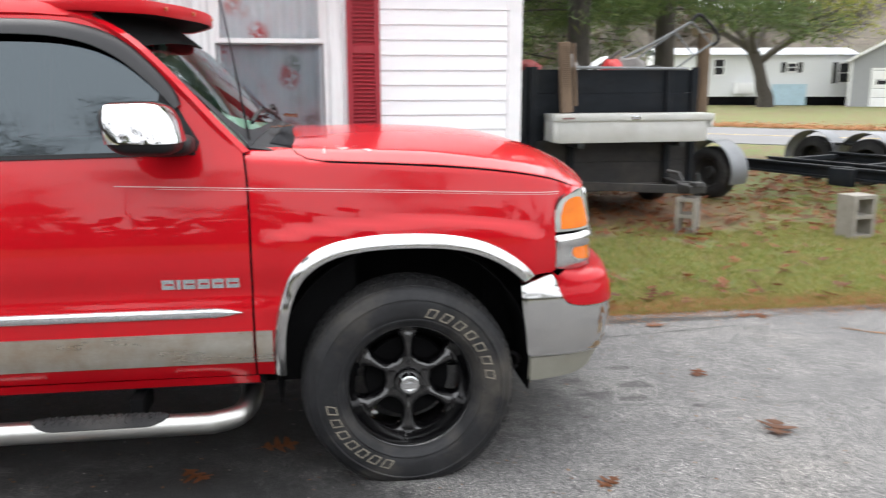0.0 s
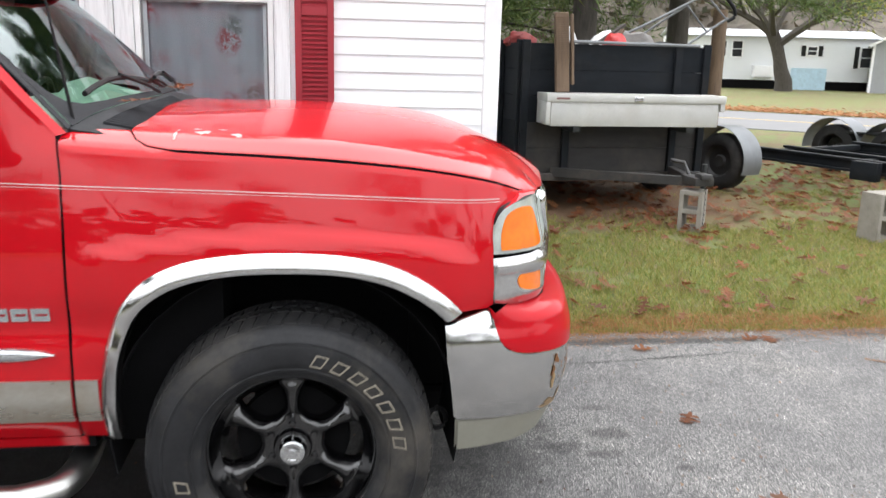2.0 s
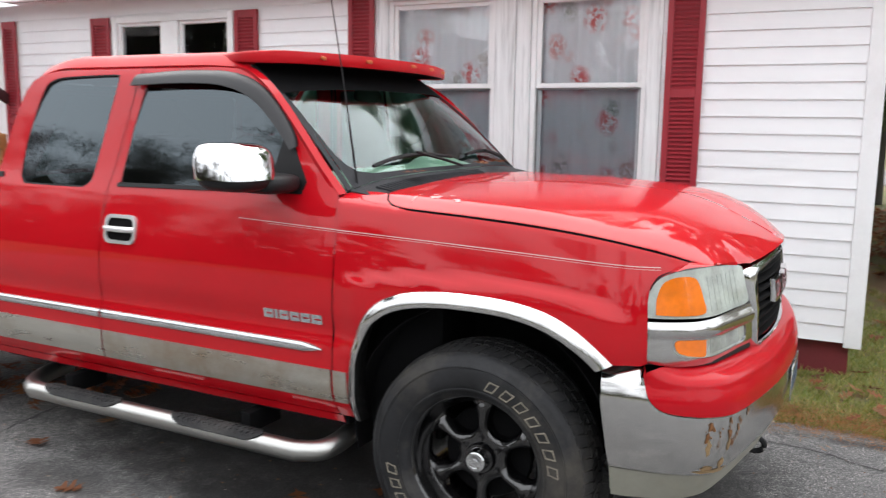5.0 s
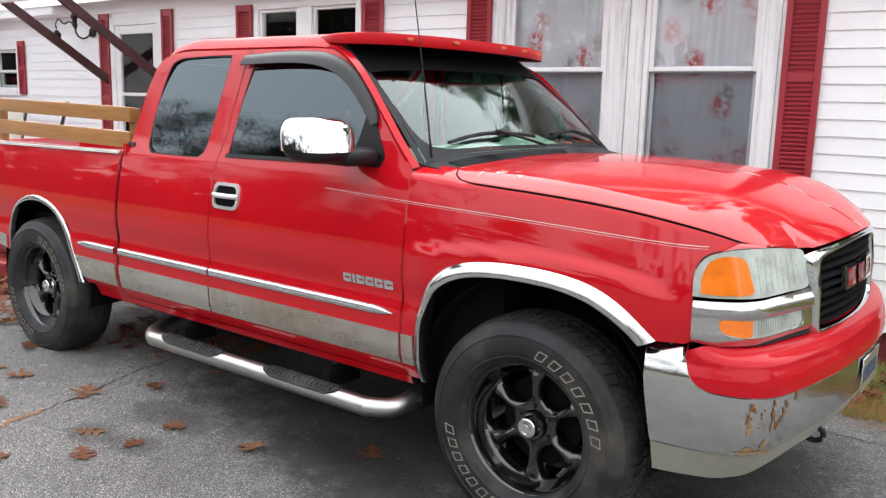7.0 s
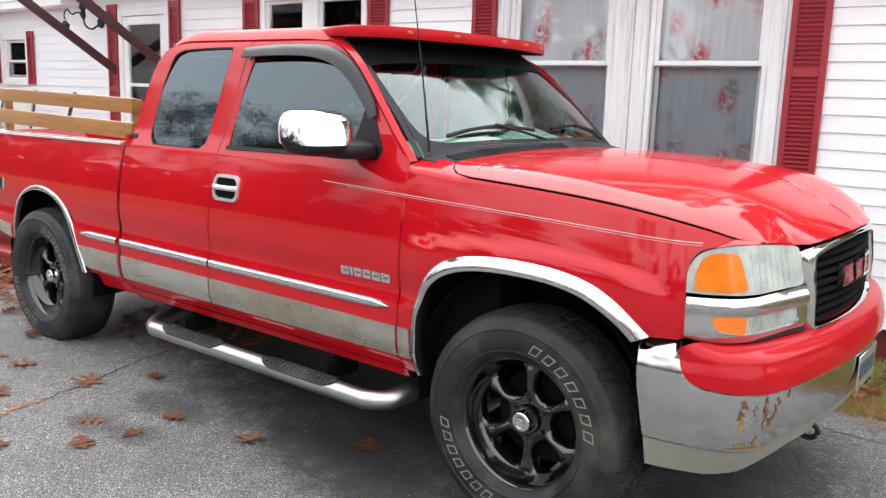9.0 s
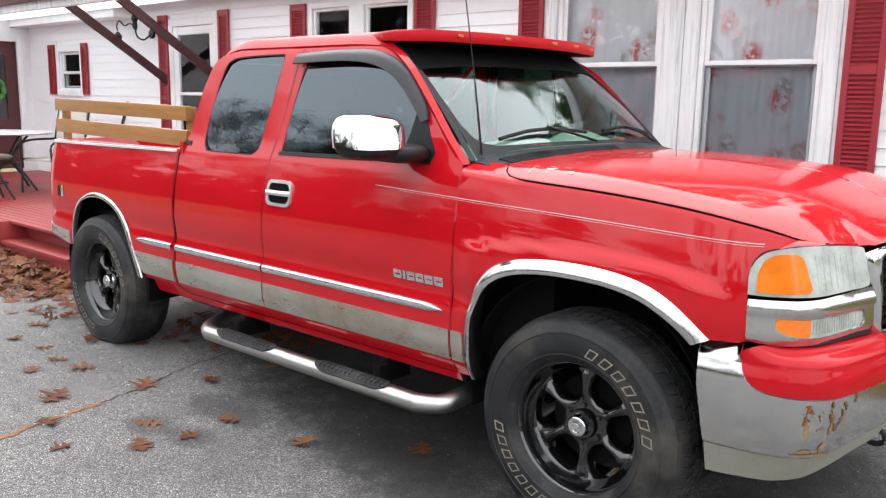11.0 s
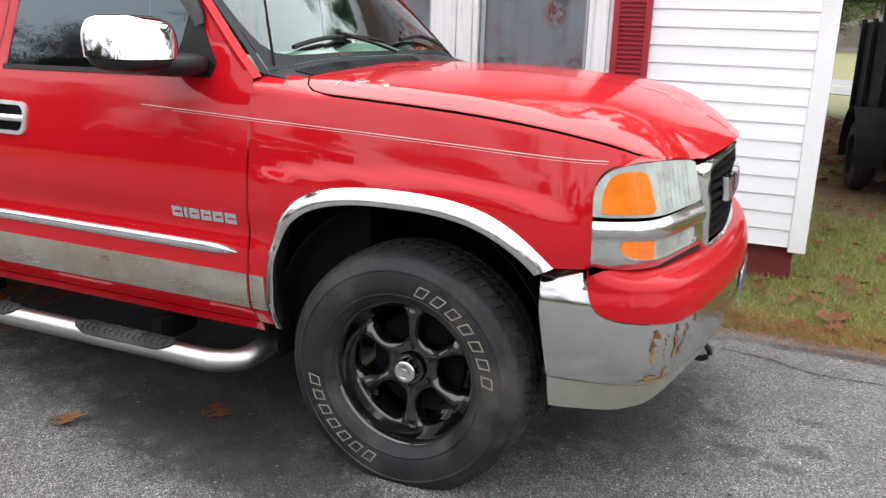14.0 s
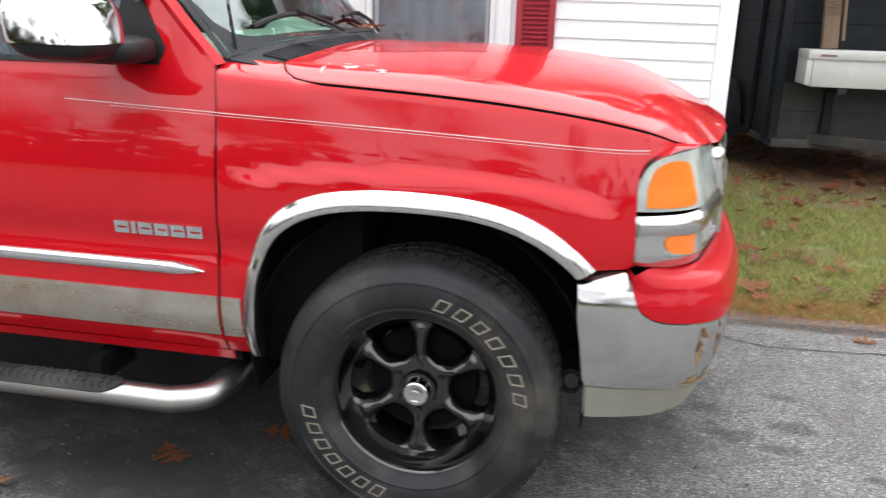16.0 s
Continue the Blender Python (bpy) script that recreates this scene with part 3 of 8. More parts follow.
# ---- house ----
SCREEN_NET = glass("insect_screen_net", (0.84, 0.86, 0.87), 1.02)
FIBREGLASS, fnt, fbs = nodes_of("translucent_fibreglass_sheet")
fbs.inputs["Base Color"].default_value = (0.85, 0.86, 0.86, 1)
ftl, fmx = fnt.nodes.new("ShaderNodeBsdfTranslucent"), fnt.nodes.new("ShaderNodeMixShader")
ftl.inputs[0].default_value = (0.94, 0.95, 0.96, 1)
fmx.inputs[0].default_value = 0.85
fnt.links.new(fbs.outputs[0], fmx.inputs[1])
fnt.links.new(ftl.outputs[0], fmx.inputs[2])
fnt.links.new(fmx.outputs[0], fnt.nodes["Material Output"].inputs[0])
COURSE = 0.1142
BASE_Z, TOP_Z = 0.223, 2.78
OPEN = [(-2.46, -0.13, 0.95, 2.70), (-5.50, -3.98, 1.45, 2.60), (-8.24, -7.16, 0.42, 2.56), (-11.42, -10.58, 1.58, 2.32)]


def cut_wall(x0, x1, z0, z1, opens):
    """The rectangles that are left of a wall round its openings."""
    xs = sorted({x0, x1, *[o[0] for o in opens], *[o[1] for o in opens]})
    out = []
    for a, b in zip(xs, xs[1:]):
        o = [q for q in opens if q[0] <= a and q[1] >= b]
        if o:
            out += [(a, b, z0, o[0][2]), (a, b, o[0][3], z1)]
        else:
            out.append((a, b, z0, z1))
    return out


house = thing("house", "white vinyl-sided one-storey house with dark red shutters", "house")


def siding(wall_ob, x0, x1, y, opens, z0=BASE_Z, z1=TOP_Z, place=None):
    """Lapped boards, each a piece of its own, proud at the lower edge."""
    cache = {}
    k = int((z1 - z0) / COURSE)
    for i in range(k):
        a, b = z0 + i * COURSE, z0 + (i + 1) * COURSE
        runs = [(x0, x1)]
        for o in opens:
            if o[2] < b - 0.02 and o[3] > a + 0.02:
                runs = [r for q in runs for r in ((q[0], min(q[1], o[0])), (max(q[0], o[1]), q[1])) if r[1] - r[0] > 0.02]
        for r in runs:
            key = round(r[1] - r[0], 3)
            if key not in cache:
                w, h = key, COURSE
                v = [(0, -0.014, 0), (w, -0.014, 0), (w, -0.002, h + 0.004), (0, -0.002, h + 0.004), (0, 0.004, 0.0), (w, 0.004, 0.0), (w, 0.004, h + 0.004), (0, 0.004, h + 0.004),
                     (0, -0.0125, 0.006), (w, -0.0125, 0.006)]
                f = [(0, 1, 9, 8), (8, 9, 2, 3), (4, 5, 1, 0), (7, 6, 5, 4), (3, 2, 6, 7), (0, 8, 3, 7, 4), (1, 5, 6, 2, 9)]
                me = mesh_of((v, f), "siding_board")
                me.materials.append(SIDING)
                cache[key] = me
            ob = new("siding_board", cache[key])
            ob.parent = wall_ob
            if place:
                ob.matrix_basis = place @ pose(r[0], 0, a)
            else:
                ob.location = (r[0], y, a)


def shutter(x0, x1, z0, z1, rails=(0.5,), y=WALL - 0.017, place=None, pitch=0.030):
    w, t = 0.042, 0.026
    bars = [box(x0, x0 + w, y - t, y, z0, z1, 0.003, 1), box(x1 - w, x1, y - t, y, z0, z1, 0.003, 1)]
    zs = [z0, *[z0 + (z1 - z0) * r for r in rails], z1]
    for i, z in enumerate(zs):
        a, b = (z, z + 0.07) if i == 0 else ((z - 0.07, z) if i == len(zs) - 1 else (z - 0.03, z + 0.03))
        bars.append(box(x0 + w, x1 - w, y - t + 0.002, y, a, b, 0.003, 1))
    bars.append(box(x0 + w - 0.004, x1 - w + 0.004, y - 0.006, y - 0.001, z0 + 0.05, z1 - 0.05))
    sh = part("shutter", join(*bars), SHUTTER, house, "dark red louvred window shutter", 30)
    if place:
        sh.matrix_basis = place
    L = x1 - x0 - 2 * w
    v = [(0, 0, 0), (L, 0, 0), (L, -0.017, -0.013), (0, -0.017, -0.013), (0, 0, -0.006), (L, 0, -0.006), (L, -0.017, -0.019), (0, -0.017, -0.019)]
    me = mesh_of((v, [(0, 3, 2, 1), (4, 5, 6, 7), (2, 3, 7, 6), (0, 1, 5, 4), (0, 4, 7, 3), (1, 2, 6, 5)]), "slat")
    me.materials.append(SHUTTER)
    z = z0 + 0.075
    while z < z1 - 0.06:
        if all(abs(z - (z0 + (z1 - z0) * r)) > 0.034 for r in rails):
            s = new("slat", me)
            s.parent = sh
            s.location = (x0 + w, y - 0.006, z + 0.015)
        z += pitch
    return sh


def rect_ring(x0, x1, z0, z1, w, y0, y1, bevel=0.003, sill=0.0):
    """Four mitre-less boards round an opening."""
    return join(box(x0, x0 + w, y0, y1, z0, z1, bevel, 1), box(x1 - w, x1, y0, y1, z0, z1, bevel, 1),
                box(x0 + w, x1 - w, y0 + 0.001, y1, z1 - w, z1, bevel, 1), box(x0 + w, x1 - w, y0 - sill, y1, z0, z0 + w, bevel, 1))


def sash_window(x0, x1, z0, z1, mid, y, parent, curtain=True):
    """One double-hung window: two sashes, glass, curtain or dark room."""
    fr = part("window_frame", rect_ring(x0, x1, z0, z1, 0.035, y + 0.005, y + 0.10), WHITE, parent)
    up = part("sash", rect_ring(x0 + 0.036, x1 - 0.036, mid - 0.02, z1 - 0.036, 0.035, y + 0.03, y + 0.055), WHITE, parent)
    lo = part("sash", rect_ring(x0 + 0.036, x1 - 0.036, z0 + 0.036, mid + 0.02, 0.035, y + 0.057, y + 0.08), WHITE, parent)
    part("screen_edge", rect_ring(x0 + 0.036, x1 - 0.036, z0 + 0.036, mid - 0.021, 0.012, y + 0.036, y + 0.05), surface("dark_screen_frame", (0.2, 0.2, 0.2), 0.5), parent)
    part("pane", box(x0 + 0.07, x1 - 0.07, y + 0.040, y + 0.044, mid + 0.014, z1 - 0.07), PANE, parent).visible_shadow = False
    part("pane", box(x0 + 0.07, x1 - 0.07, y + 0.066, y + 0.070, z0 + 0.07, mid - 0.014), PANE, parent).visible_shadow = False
    if curtain:
        part("insect_screen", box(x0 + 0.047, x1 - 0.047, y + 0.042, y + 0.043, z0 + 0.047, mid - 0.03), SCREEN_NET, parent, "grey insect screen").visible_shadow = False
    return fr


def curtain(x0, x1, z0, z1, y, parent, seed):
    rows = []
    n, m = 70, 8
    for j in range(m + 1):
        z = z0 + (z1 - z0) * j / m
        rows.append([(x0 + (x1 - x0) * i / n, y + 0.012 * math.sin(i * 0.62 + seed + 0.3 * math.sin(j * 0.5)) + 0.012 * noise.noise((i * 0.2, j * 0.2, seed)), z) for i in range(n + 1)])
    return part("curtain", grow(as_bm(loft(rows)), 0.002), CURTAIN, parent, "white net curtain with pink flowers")


def build_house():
    pieces = [box(a, b, WALL, WALL + 0.16, c, d) for a, b, c, d in cut_wall(-12.35, 1.25, BASE_Z, TOP_Z, OPEN) if d - c > 0.01]
    wall = [part("wall", p, WHITE, house, "white vinyl lap siding", 0) for p in pieces][0]
    siding(wall, -12.35, 1.17, WALL, OPEN)
    # the end wall, the back and the floor that close the house
    part("wall", box(0.68, 0.84, WALL + 0.16, 11.2, BASE_Z, TOP_Z), WHITE, house, smooth=0)
    part("wall", box(-12.35, 0.68, 11.04, 11.2, BASE_Z, TOP_Z), WHITE, house, smooth=0)
    part("floor", box(-12.3, 0.67, WALL + 0.17, 11.0, 0.3, 0.4), OLD_WOOD, house)
    for a, b, c in ((-3.2, 0.67, 5.6), (-12.3, -3.2, 5.2)):
        part("room_wall", box(a, b, c, c + 0.1, 0.41, 2.9), surface("room_paint", (0.22, 0.2, 0.18), 0.8), house)
    part("corner_board", join(box(1.165, 1.275, WALL - 0.022, WALL + 0.0, BASE_Z - 0.03, TOP_Z, 0.004, 1), box(1.25, 1.275, WALL + 0.001, WALL + 0.11, BASE_Z - 0.03, TOP_Z, 0.004, 1)), WHITE, house)
    part("foundation", join(box(-12.3, 0.80, WALL + 0.21, 11.1, -0.1, BASE_Z), box(-12.3, 1.2, WALL + 0.05, WALL + 0.209, -0.1, BASE_Z)), FOUNDATION, house, "dark red painted block foundation", 0)
    # eaves and roof
    part("soffit", box(-12.35, 1.55, WALL - 0.25, WALL + 0.2, TOP_Z, TOP_Z + 0.04), WHITE, house)
    part("gutter", box(-12.35, 1.55, WALL - 0.35, WALL - 0.25, TOP_Z - 0.02, TOP_Z + 0.12, 0.01), WHITE, house)
    rv = [(-12.6, WALL - 0.32, TOP_Z + 0.05), (1.6, WALL - 0.32, TOP_Z + 0.05), (1.6, 7.2, TOP_Z + 1.5), (-12.6, 7.2, TOP_Z + 1.5), (1.6, 11.5, TOP_Z + 0.05), (-12.6, 11.5, TOP_Z + 0.05)]
    part("roof", grow(as_bm((rv, [(0, 1, 2, 3), (3, 2, 4, 5)])), 0.08), ROOF, house, smooth=0)
    part("gable", as_bm(([(0.84, WALL + 0.17, TOP_Z), (0.84, 11.2, TOP_Z), (0.84, 7.2, TOP_Z + 1.42)], [(0, 1, 2)])), WHITE, house, smooth=0)

    # twin sash window with worn casing
    x0, x1, z0, z1 = OPEN[0]
    w = part("window", rect_ring(x0, x1, z0, z1, 0.105, WALL - 0.03, WALL + 0.02, 0.004, 0.03), WORN_WHITE, house, "twin white sash window with peeling casing")
    part("mullion", join(box(-1.405, -1.235, WALL - 0.028, WALL + 0.12, z0 + 0.1, z1 - 0.1, 0.004, 1), box(-1.23, -1.115, WALL - 0.024, WALL + 0.12, z0 + 0.1, z1 - 0.1, 0.004, 1)), WORN_WHITE, w)
    for a, b, sd in ((-1.112, -0.237, 1.0), (-2.354, -1.408, 4.0)):
        sash_window(a, b, z0 + 0.1, z1 - 0.1, 1.925, WALL - 0.01, w)
        curtain(a + 0.02, b - 0.02, z0 + 0.05, z1 - 0.08, WALL + 0.105, house, sd)
    shutter(-0.098, 0.155, 0.95, 2.70, (0.52,))
    shutter(-2.735, -2.485, 0.95, 2.70, (0.52,))

    # pair of small dark windows
    x0, x1, z0, z1 = OPEN[1]
    w = part("window", rect_ring(x0, x1, z0, z1, 0.06, WALL - 0.03, WALL + 0.02, 0.004, 0.02), WHITE, house, "pair of small dark windows")
    part("mullion", box(-4.86, -4.65, WALL - 0.028, WALL + 0.1, z0 + 0.06, z1 - 0.06, 0.004, 1), WHITE, w)
    for a, b in ((-5.44, -4.865), (-4.645, -4.045)):
        part("window_frame", rect_ring(a, b, z0 + 0.06, z1 - 0.06, 0.03, WALL, WALL + 0.08), WHITE, w)
        part("pane", box(a + 0.03, b - 0.03, WALL + 0.03, WALL + 0.035, z0 + 0.09, z1 - 0.09), PANE, w).visible_shadow = False
    # black panel added to stand for the dark room behind these windows
    part("room_stand_in", box(-5.6, -3.9, WALL + 0.4, WALL + 0.42, 1.2, 2.8), DARK, house)
    shutter(-3.955, -3.695, 1.45, 2.60, (0.5,))
    shutter(-5.79, -5.535, 1.45, 2.60, (0.5,))

    # storm door
    x0, x1, z0, z1 = OPEN[2]
    d = part("door", rect_ring(x0, x1, z0 - 0.02, z1, 0.09, WALL - 0.03, WALL + 0.05, 0.004), WHITE, house, "white storm door with a large glass")
    leaf = join(rect_ring(x0 + 0.095, x1 - 0.095, z0 + 0.02, z1 - 0.095, 0.10, WALL - 0.015, WALL + 0.02, 0.005), box(x0 + 0.19, x1 - 0.19, WALL - 0.012, WALL + 0.018, z0 + 0.1, z0 + 0.55, 0.005),
                box(x0 + 0.19, x1 - 0.19, WALL - 0.012, WALL + 0.018, 1.62, 1.66, 0.004))
    part("door_leaf", leaf, WHITE, d)
    part("pane", box(x0 + 0.18, x1 - 0.18, WALL + 0.002, WALL + 0.006, z0 + 0.5, z1 - 0.18), PANE, d).visible_shadow = False
    inner = [box(x0 + 0.1, x1 - 0.1, WALL + 0.04, WALL + 0.07, z0 + 0.02, z1 - 0.1, 0.004)]
    part("inner_door", inner[0], WHITE, d)
    for i in range(3):
        for j in range(3):
            a = x0 + 0.28 + i * 0.19
            part("pane", box(a, a + 0.16, WALL + 0.034, WALL + 0.039, 1.62 + j * 0.24, 1.83 + j * 0.24), DARK_GLASS, d)
    part("door_handle", join(box(x0 + 0.12, x0 + 0.15, WALL - 0.06, WALL - 0.016, 1.33, 1.45, 0.006), box(x0 + 0.12, x0 + 0.22, WALL - 0.065, WALL - 0.05, 1.42, 1.44, 0.004)), BLACK, d)
    shutter(-8.475, -8.255, 0.55, 2.62, (0.5,))
    shutter(-7.145, -6.93, 0.55, 2.62, (0.5,))

    # far window
    x0, x1, z0, z1 = OPEN[3]
    w = part("window", rect_ring(x0, x1, z0, z1, 0.09, WALL - 0.03, WALL + 0.02, 0.004, 0.02), WHITE, house, "small white sash window")
    sash_window(x0 + 0.09, x1 - 0.09, z0 + 0.08, z1 - 0.06, 1.93, WALL - 0.01, w)
    # grey panel added to stand in for the brighter room inside
    part("room_stand_in", box(x0 - 0.2, x1 + 0.2, WALL + 0.25, WALL + 0.27, 1.2, 2.7), TRIM_GREY, house)
    shutter(-11.66, -11.46, 1.60, 2.34, (0.5,))
    shutter(-10.60, -10.42, 1.60, 2.34, (0.5,))
    part("fascia", box(-12.35, -9.1, WALL - 0.30, WALL - 0.001, 2.62, 2.74, 0.006), WHITE, house)
    part("fascia", box(-12.35, -9.1, WALL - 0.36, WALL - 0.30, 2.74, 2.80, 0.004), BARN_RED, house)

    # return wall with the red door
    turn = pose(-12.35, WALL, 0, 0, 0, -90)
    for a, b, c in ((-2.1, 2.16, 0.2), (3.12, WALL + 0.16, 0.2), (2.16, 3.12, 2.42)):
        part("wall", box(-12.5, -12.35, a, b, c, 3.0), WHITE, house, smooth=0)
    rw = part("wall", box(-12.349, -12.345, 3.2, 3.3, 0.3, 2.9), WHITE, house, smooth=0)
    siding(rw, 0.0, 5.4, 0, [(0.13, 1.25, 0.2, 2.47)], 0.33, 2.95, turn)
    d = part("door", join(box(-12.37, -12.31, 2.08, 2.17, 0.42, 2.48, 0.004), box(-12.37, -12.31, 3.11, 3.2, 0.42, 2.48, 0.004), box(-12.37, -12.31, 2.17, 3.11, 2.4, 2.48, 0.004)), WHITE, house, "dark red front door with a glass light")
    part("door_leaf", join(box(-12.42, -12.37, 2.17, 2.35, 0.42, 2.4), box(-12.42, -12.37, 2.93, 3.11, 0.42, 2.4), box(-12.42, -12.37, 2.35, 2.93, 0.42, 1.2), box(-12.42, -12.37, 2.35, 2.93, 2.2, 2.4)), BARN_RED, d)
    part("pane", box(-12.40, -12.395, 2.35, 2.93, 1.2, 2.2), DARK_GLASS, d)

    # porch roof over the side door
    part("porch_roof", box(-12.3, -6.4, 2.0, WALL - 0.37, 2.712, 2.722), FIBREGLASS, house, "pale translucent porch roof sheet")
    part("porch_beam", box(-12.3, -6.4, 1.93, 1.998, 2.60, 2.71, 0.005), WORN_WHITE, house)
    part("porch_fascia", box(-12.3, -6.35, 1.86, 1.925, 2.69, 2.95, 0.005), BARN_RED, house)
    for x in (-8.30, -7.12):
        part("porch_brace", beam((x, WALL - 0.02, 1.80), (x, 1.98, 2.69), 0.045, 0.10), BRACE_BROWN, house, "dark brown-red diagonal porch brace")
    # wall lantern
    yl = WALL - 0.02
    ln = part("wall_lantern", join(as_bm(tube([(-8.62, yl, 2.40), (-8.62, yl - 0.03, 2.40)], 0.06, 12)),
                               as_bm(tube(arc_pts([(-8.62, yl - 0.02, 2.40), (-8.64, yl - 0.12, 2.32), (-8.66, yl - 0.2, 2.36), (-8.67, yl - 0.22, 2.46)]), 0.012, 6)),
                               as_bm(tube(arc_pts([(-8.66, yl - 0.2, 2.44), (-8.78, yl - 0.22, 2.52), (-8.90, yl - 0.24, 2.50), (-8.98, yl - 0.26, 2.56), (-9.06, yl - 0.26, 2.50), (-9.04, yl - 0.26, 2.44)]), 0.010, 6))), DARK_METAL, house, "dark iron wall lantern")
    part("lantern_cage", as_bm(lathe([(0.01, 0.0), (0.04, 0.02), (0.052, 0.12), (0.06, 0.13), (0.02, 0.18), (0.0, 0.19)], 8)), DARK_METAL, ln).matrix_basis = pose(-9.04, yl - 0.26, 2.24, 90)
    part("candle_cup", as_bm(lathe([(0.012, 0.0), (0.035, 0.03), (0.028, 0.10), (0.05, 0.14), (0.02, 0.20), (0.0, 0.21)], 10)), DARK_METAL, ln).matrix_basis = pose(-8.67, yl - 0.22, 2.44, 90)


build_house()

# ---- pickup truck ----
YC, HW = 0.935, 0.985
HUB, REAR = 0.396, -3.645
truck = thing("pickup_truck", "red extended-cab pickup truck with chrome trim parked on the driveway", "pickup truck", (0, YC, 0))

section = smoothed(spline([0.42, 0.47, 0.53, 0.60, 0.68, 0.765, 0.79, 0.82, 0.92, 1.02, 1.12, 1.20, 1.27, 1.315, 1.36, 1.50, 1.70, 1.83, 1.88, 1.91],
                 [0.085, 0.055, 0.020, 0.003, 0.0, 0.003, 0.010, 0.014, 0.002, 0.007, 0.019, 0.034, 0.050, 0.062, 0.080, 0.118, 0.165, 0.198, 0.225, 0.27]), 0.42, 1.91, 0.009)
crest = smoothed(spline([-0.66, -0.3, 0.0, 0.22, 0.44, 0.60, 0.69, 0.74, 0.95], [1.342, 1.319, 1.304, 1.289, 1.266, 1.237, 1.209, 1.186, 1.115]), -0.66, 0.95, 0.045)
crown = smoothed(spline([-0.66, -0.45, -0.2, 0.0, 0.4, 0.7, 0.95], [0.062, 0.072, 0.090, 0.104, 0.113, 0.108, 0.085]), -0.66, 0.95, 0.08)
nose_in = smoothed(spline([0.30, 0.40, 0.50, 0.56, 0.62, 0.68, 0.75], [0.0, 0.0, 0.006, 0.016, 0.042, 0.085, 0.15]), 0.30, 0.75, 0.02)
tail_in = spline([-4.50, -4.44, -4.38, -4.28, -4.10], [0.16, 0.07, 0.03, 0.006, 0.0])


def flare(x, z):
    """The swelling of the wings over the wheels."""
    out = 0.0
    for c in (0.0, REAR):
        u = x - c
        top = 1.095 - 0.16 * u * u - (0.25 * max(0, u - 0.30) ** 2 if c == 0 else 0)
        out += (0.026 if c == 0 else 0.0) * smoothstep(top + 0.014, top - 0.030, z) * smoothstep(0.60, 0.47, abs(u)) * smoothstep(0.60, 0.80, z)
    return out


def side(x, z):
    """A place on the near flank."""
    inn = section(z) - flare(x, z) + nose_in(x) + tail_in(x)
    return (x, -(HW - inn), z)


def shell(x, q):
    """A place on the front clip: q below 0 runs down the wing from the crest, above 0 in over the bonnet."""
    c = crest(x)
    if q <= 0:
        z = c + q
        zz = z + (1.315 - c) * smoothstep(1.0, c, z)
        return (x, -(HW - section(zz) + flare(x, z) - nose_in(x)), z)
    inn0 = section(1.315) + nose_in(x)
    v = min(q / (HW - section(1.315)), 1.0)
    y = -(HW - inn0 - v * (HW - inn0))
    rise = 0.037 * smoothstep(0.80, 0.10, x)
    d = min(max(q - 0.075, 0.0), 0.04)
    step_up = (min(q, 0.075) + d - d * d / 0.08) / 0.095
    z = c + rise * step_up + (crown(x) - rise) * (1 - (1 - v) ** (2 + 2 * smoothstep(0.2, 0.8, x)))
    return (x, y, z)


bonnet_front = smoothed(spline([0.0, 0.03, 0.087, 0.207, 0.266, 0.326, 0.469, 0.684, 0.94], [0.728, 0.765, 0.798, 0.822, 0.834, 0.862, 0.894, 0.925, 0.940]), 0.0, 0.94, 0.012)
bonnet_edge = smoothed(spline([0.0, 0.087, 0.207, 0.266, 0.326, 0.469, 0.684, 0.94], [1.186, 1.186, 1.176, 1.169, 1.162, 1.170, 1.182, 1.190]), 0.0, 0.94, 0.015)


def bonnet(x, q):
    """The bonnet's skin, which turns down to the lamps and the grille along its front edge."""
    p = shell(x, q)
    k = min(max(q, 0), 0.94)
    d = bonnet_front(k) - x
    if d > 0.16:
        return p
    fall = shell(bonnet_front(k), q)[2] - bonnet_edge(k)
    return (p[0], p[1], p[2] - fall * max(0.0, 1 - d / 0.16) ** 2.4)


def clip(pts):
    return [(x, z - crest(x)) for x, z in pts]


ARCH_OUT = [(-0.535, 0.465), (-0.533, 0.60), (-0.515, 0.74), (-0.470, 0.875), (-0.395, 0.965), (-0.29, 1.015), (-0.15, 1.038), (0.0, 1.043), (0.15, 1.036), (0.28, 1.012), (0.38, 0.970), (0.46, 0.915), (0.520, 0.855)]
ARCH_IN = [(-0.487, 0.465), (-0.485, 0.60), (-0.466, 0.735), (-0.422, 0.850), (-0.355, 0.918), (-0.265, 0.958), (-0.14, 0.979), (0.0, 0.984), (0.14, 0.978), (0.255, 0.957), (0.345, 0.922), (0.415, 0.878), (0.466, 0.832)]
RARCH_OUT = [(REAR - 0.40, 0.60), (REAR - 0.398, 0.70), (REAR - 0.36, 0.83), (REAR - 0.28, 0.93), (REAR - 0.15, 0.99), (REAR, 1.012), (REAR + 0.15, 0.992), (REAR + 0.29, 0.93), (REAR + 0.39, 0.82), (REAR + 0.46, 0.68), (REAR + 0.55, 0.505)]
RARCH_IN = [(REAR - 0.35, 0.60), (REAR - 0.346, 0.70), (REAR - 0.313, 0.805), (REAR - 0.245, 0.89), (REAR - 0.13, 0.94), (REAR, 0.956), (REAR + 0.13, 0.94), (REAR + 0.25, 0.888), (REAR + 0.34, 0.79), (REAR + 0.408, 0.66), (REAR + 0.49, 0.505)]
RARCH_OUT = [(a + (c - a) * 0.62, b + (d - b) * 0.62) for (a, b), (c, d) in zip(RARCH_IN, RARCH_OUT)]


def fine(pts, n=4):
    return [tuple(p) for p in arc_pts(pts, n)]


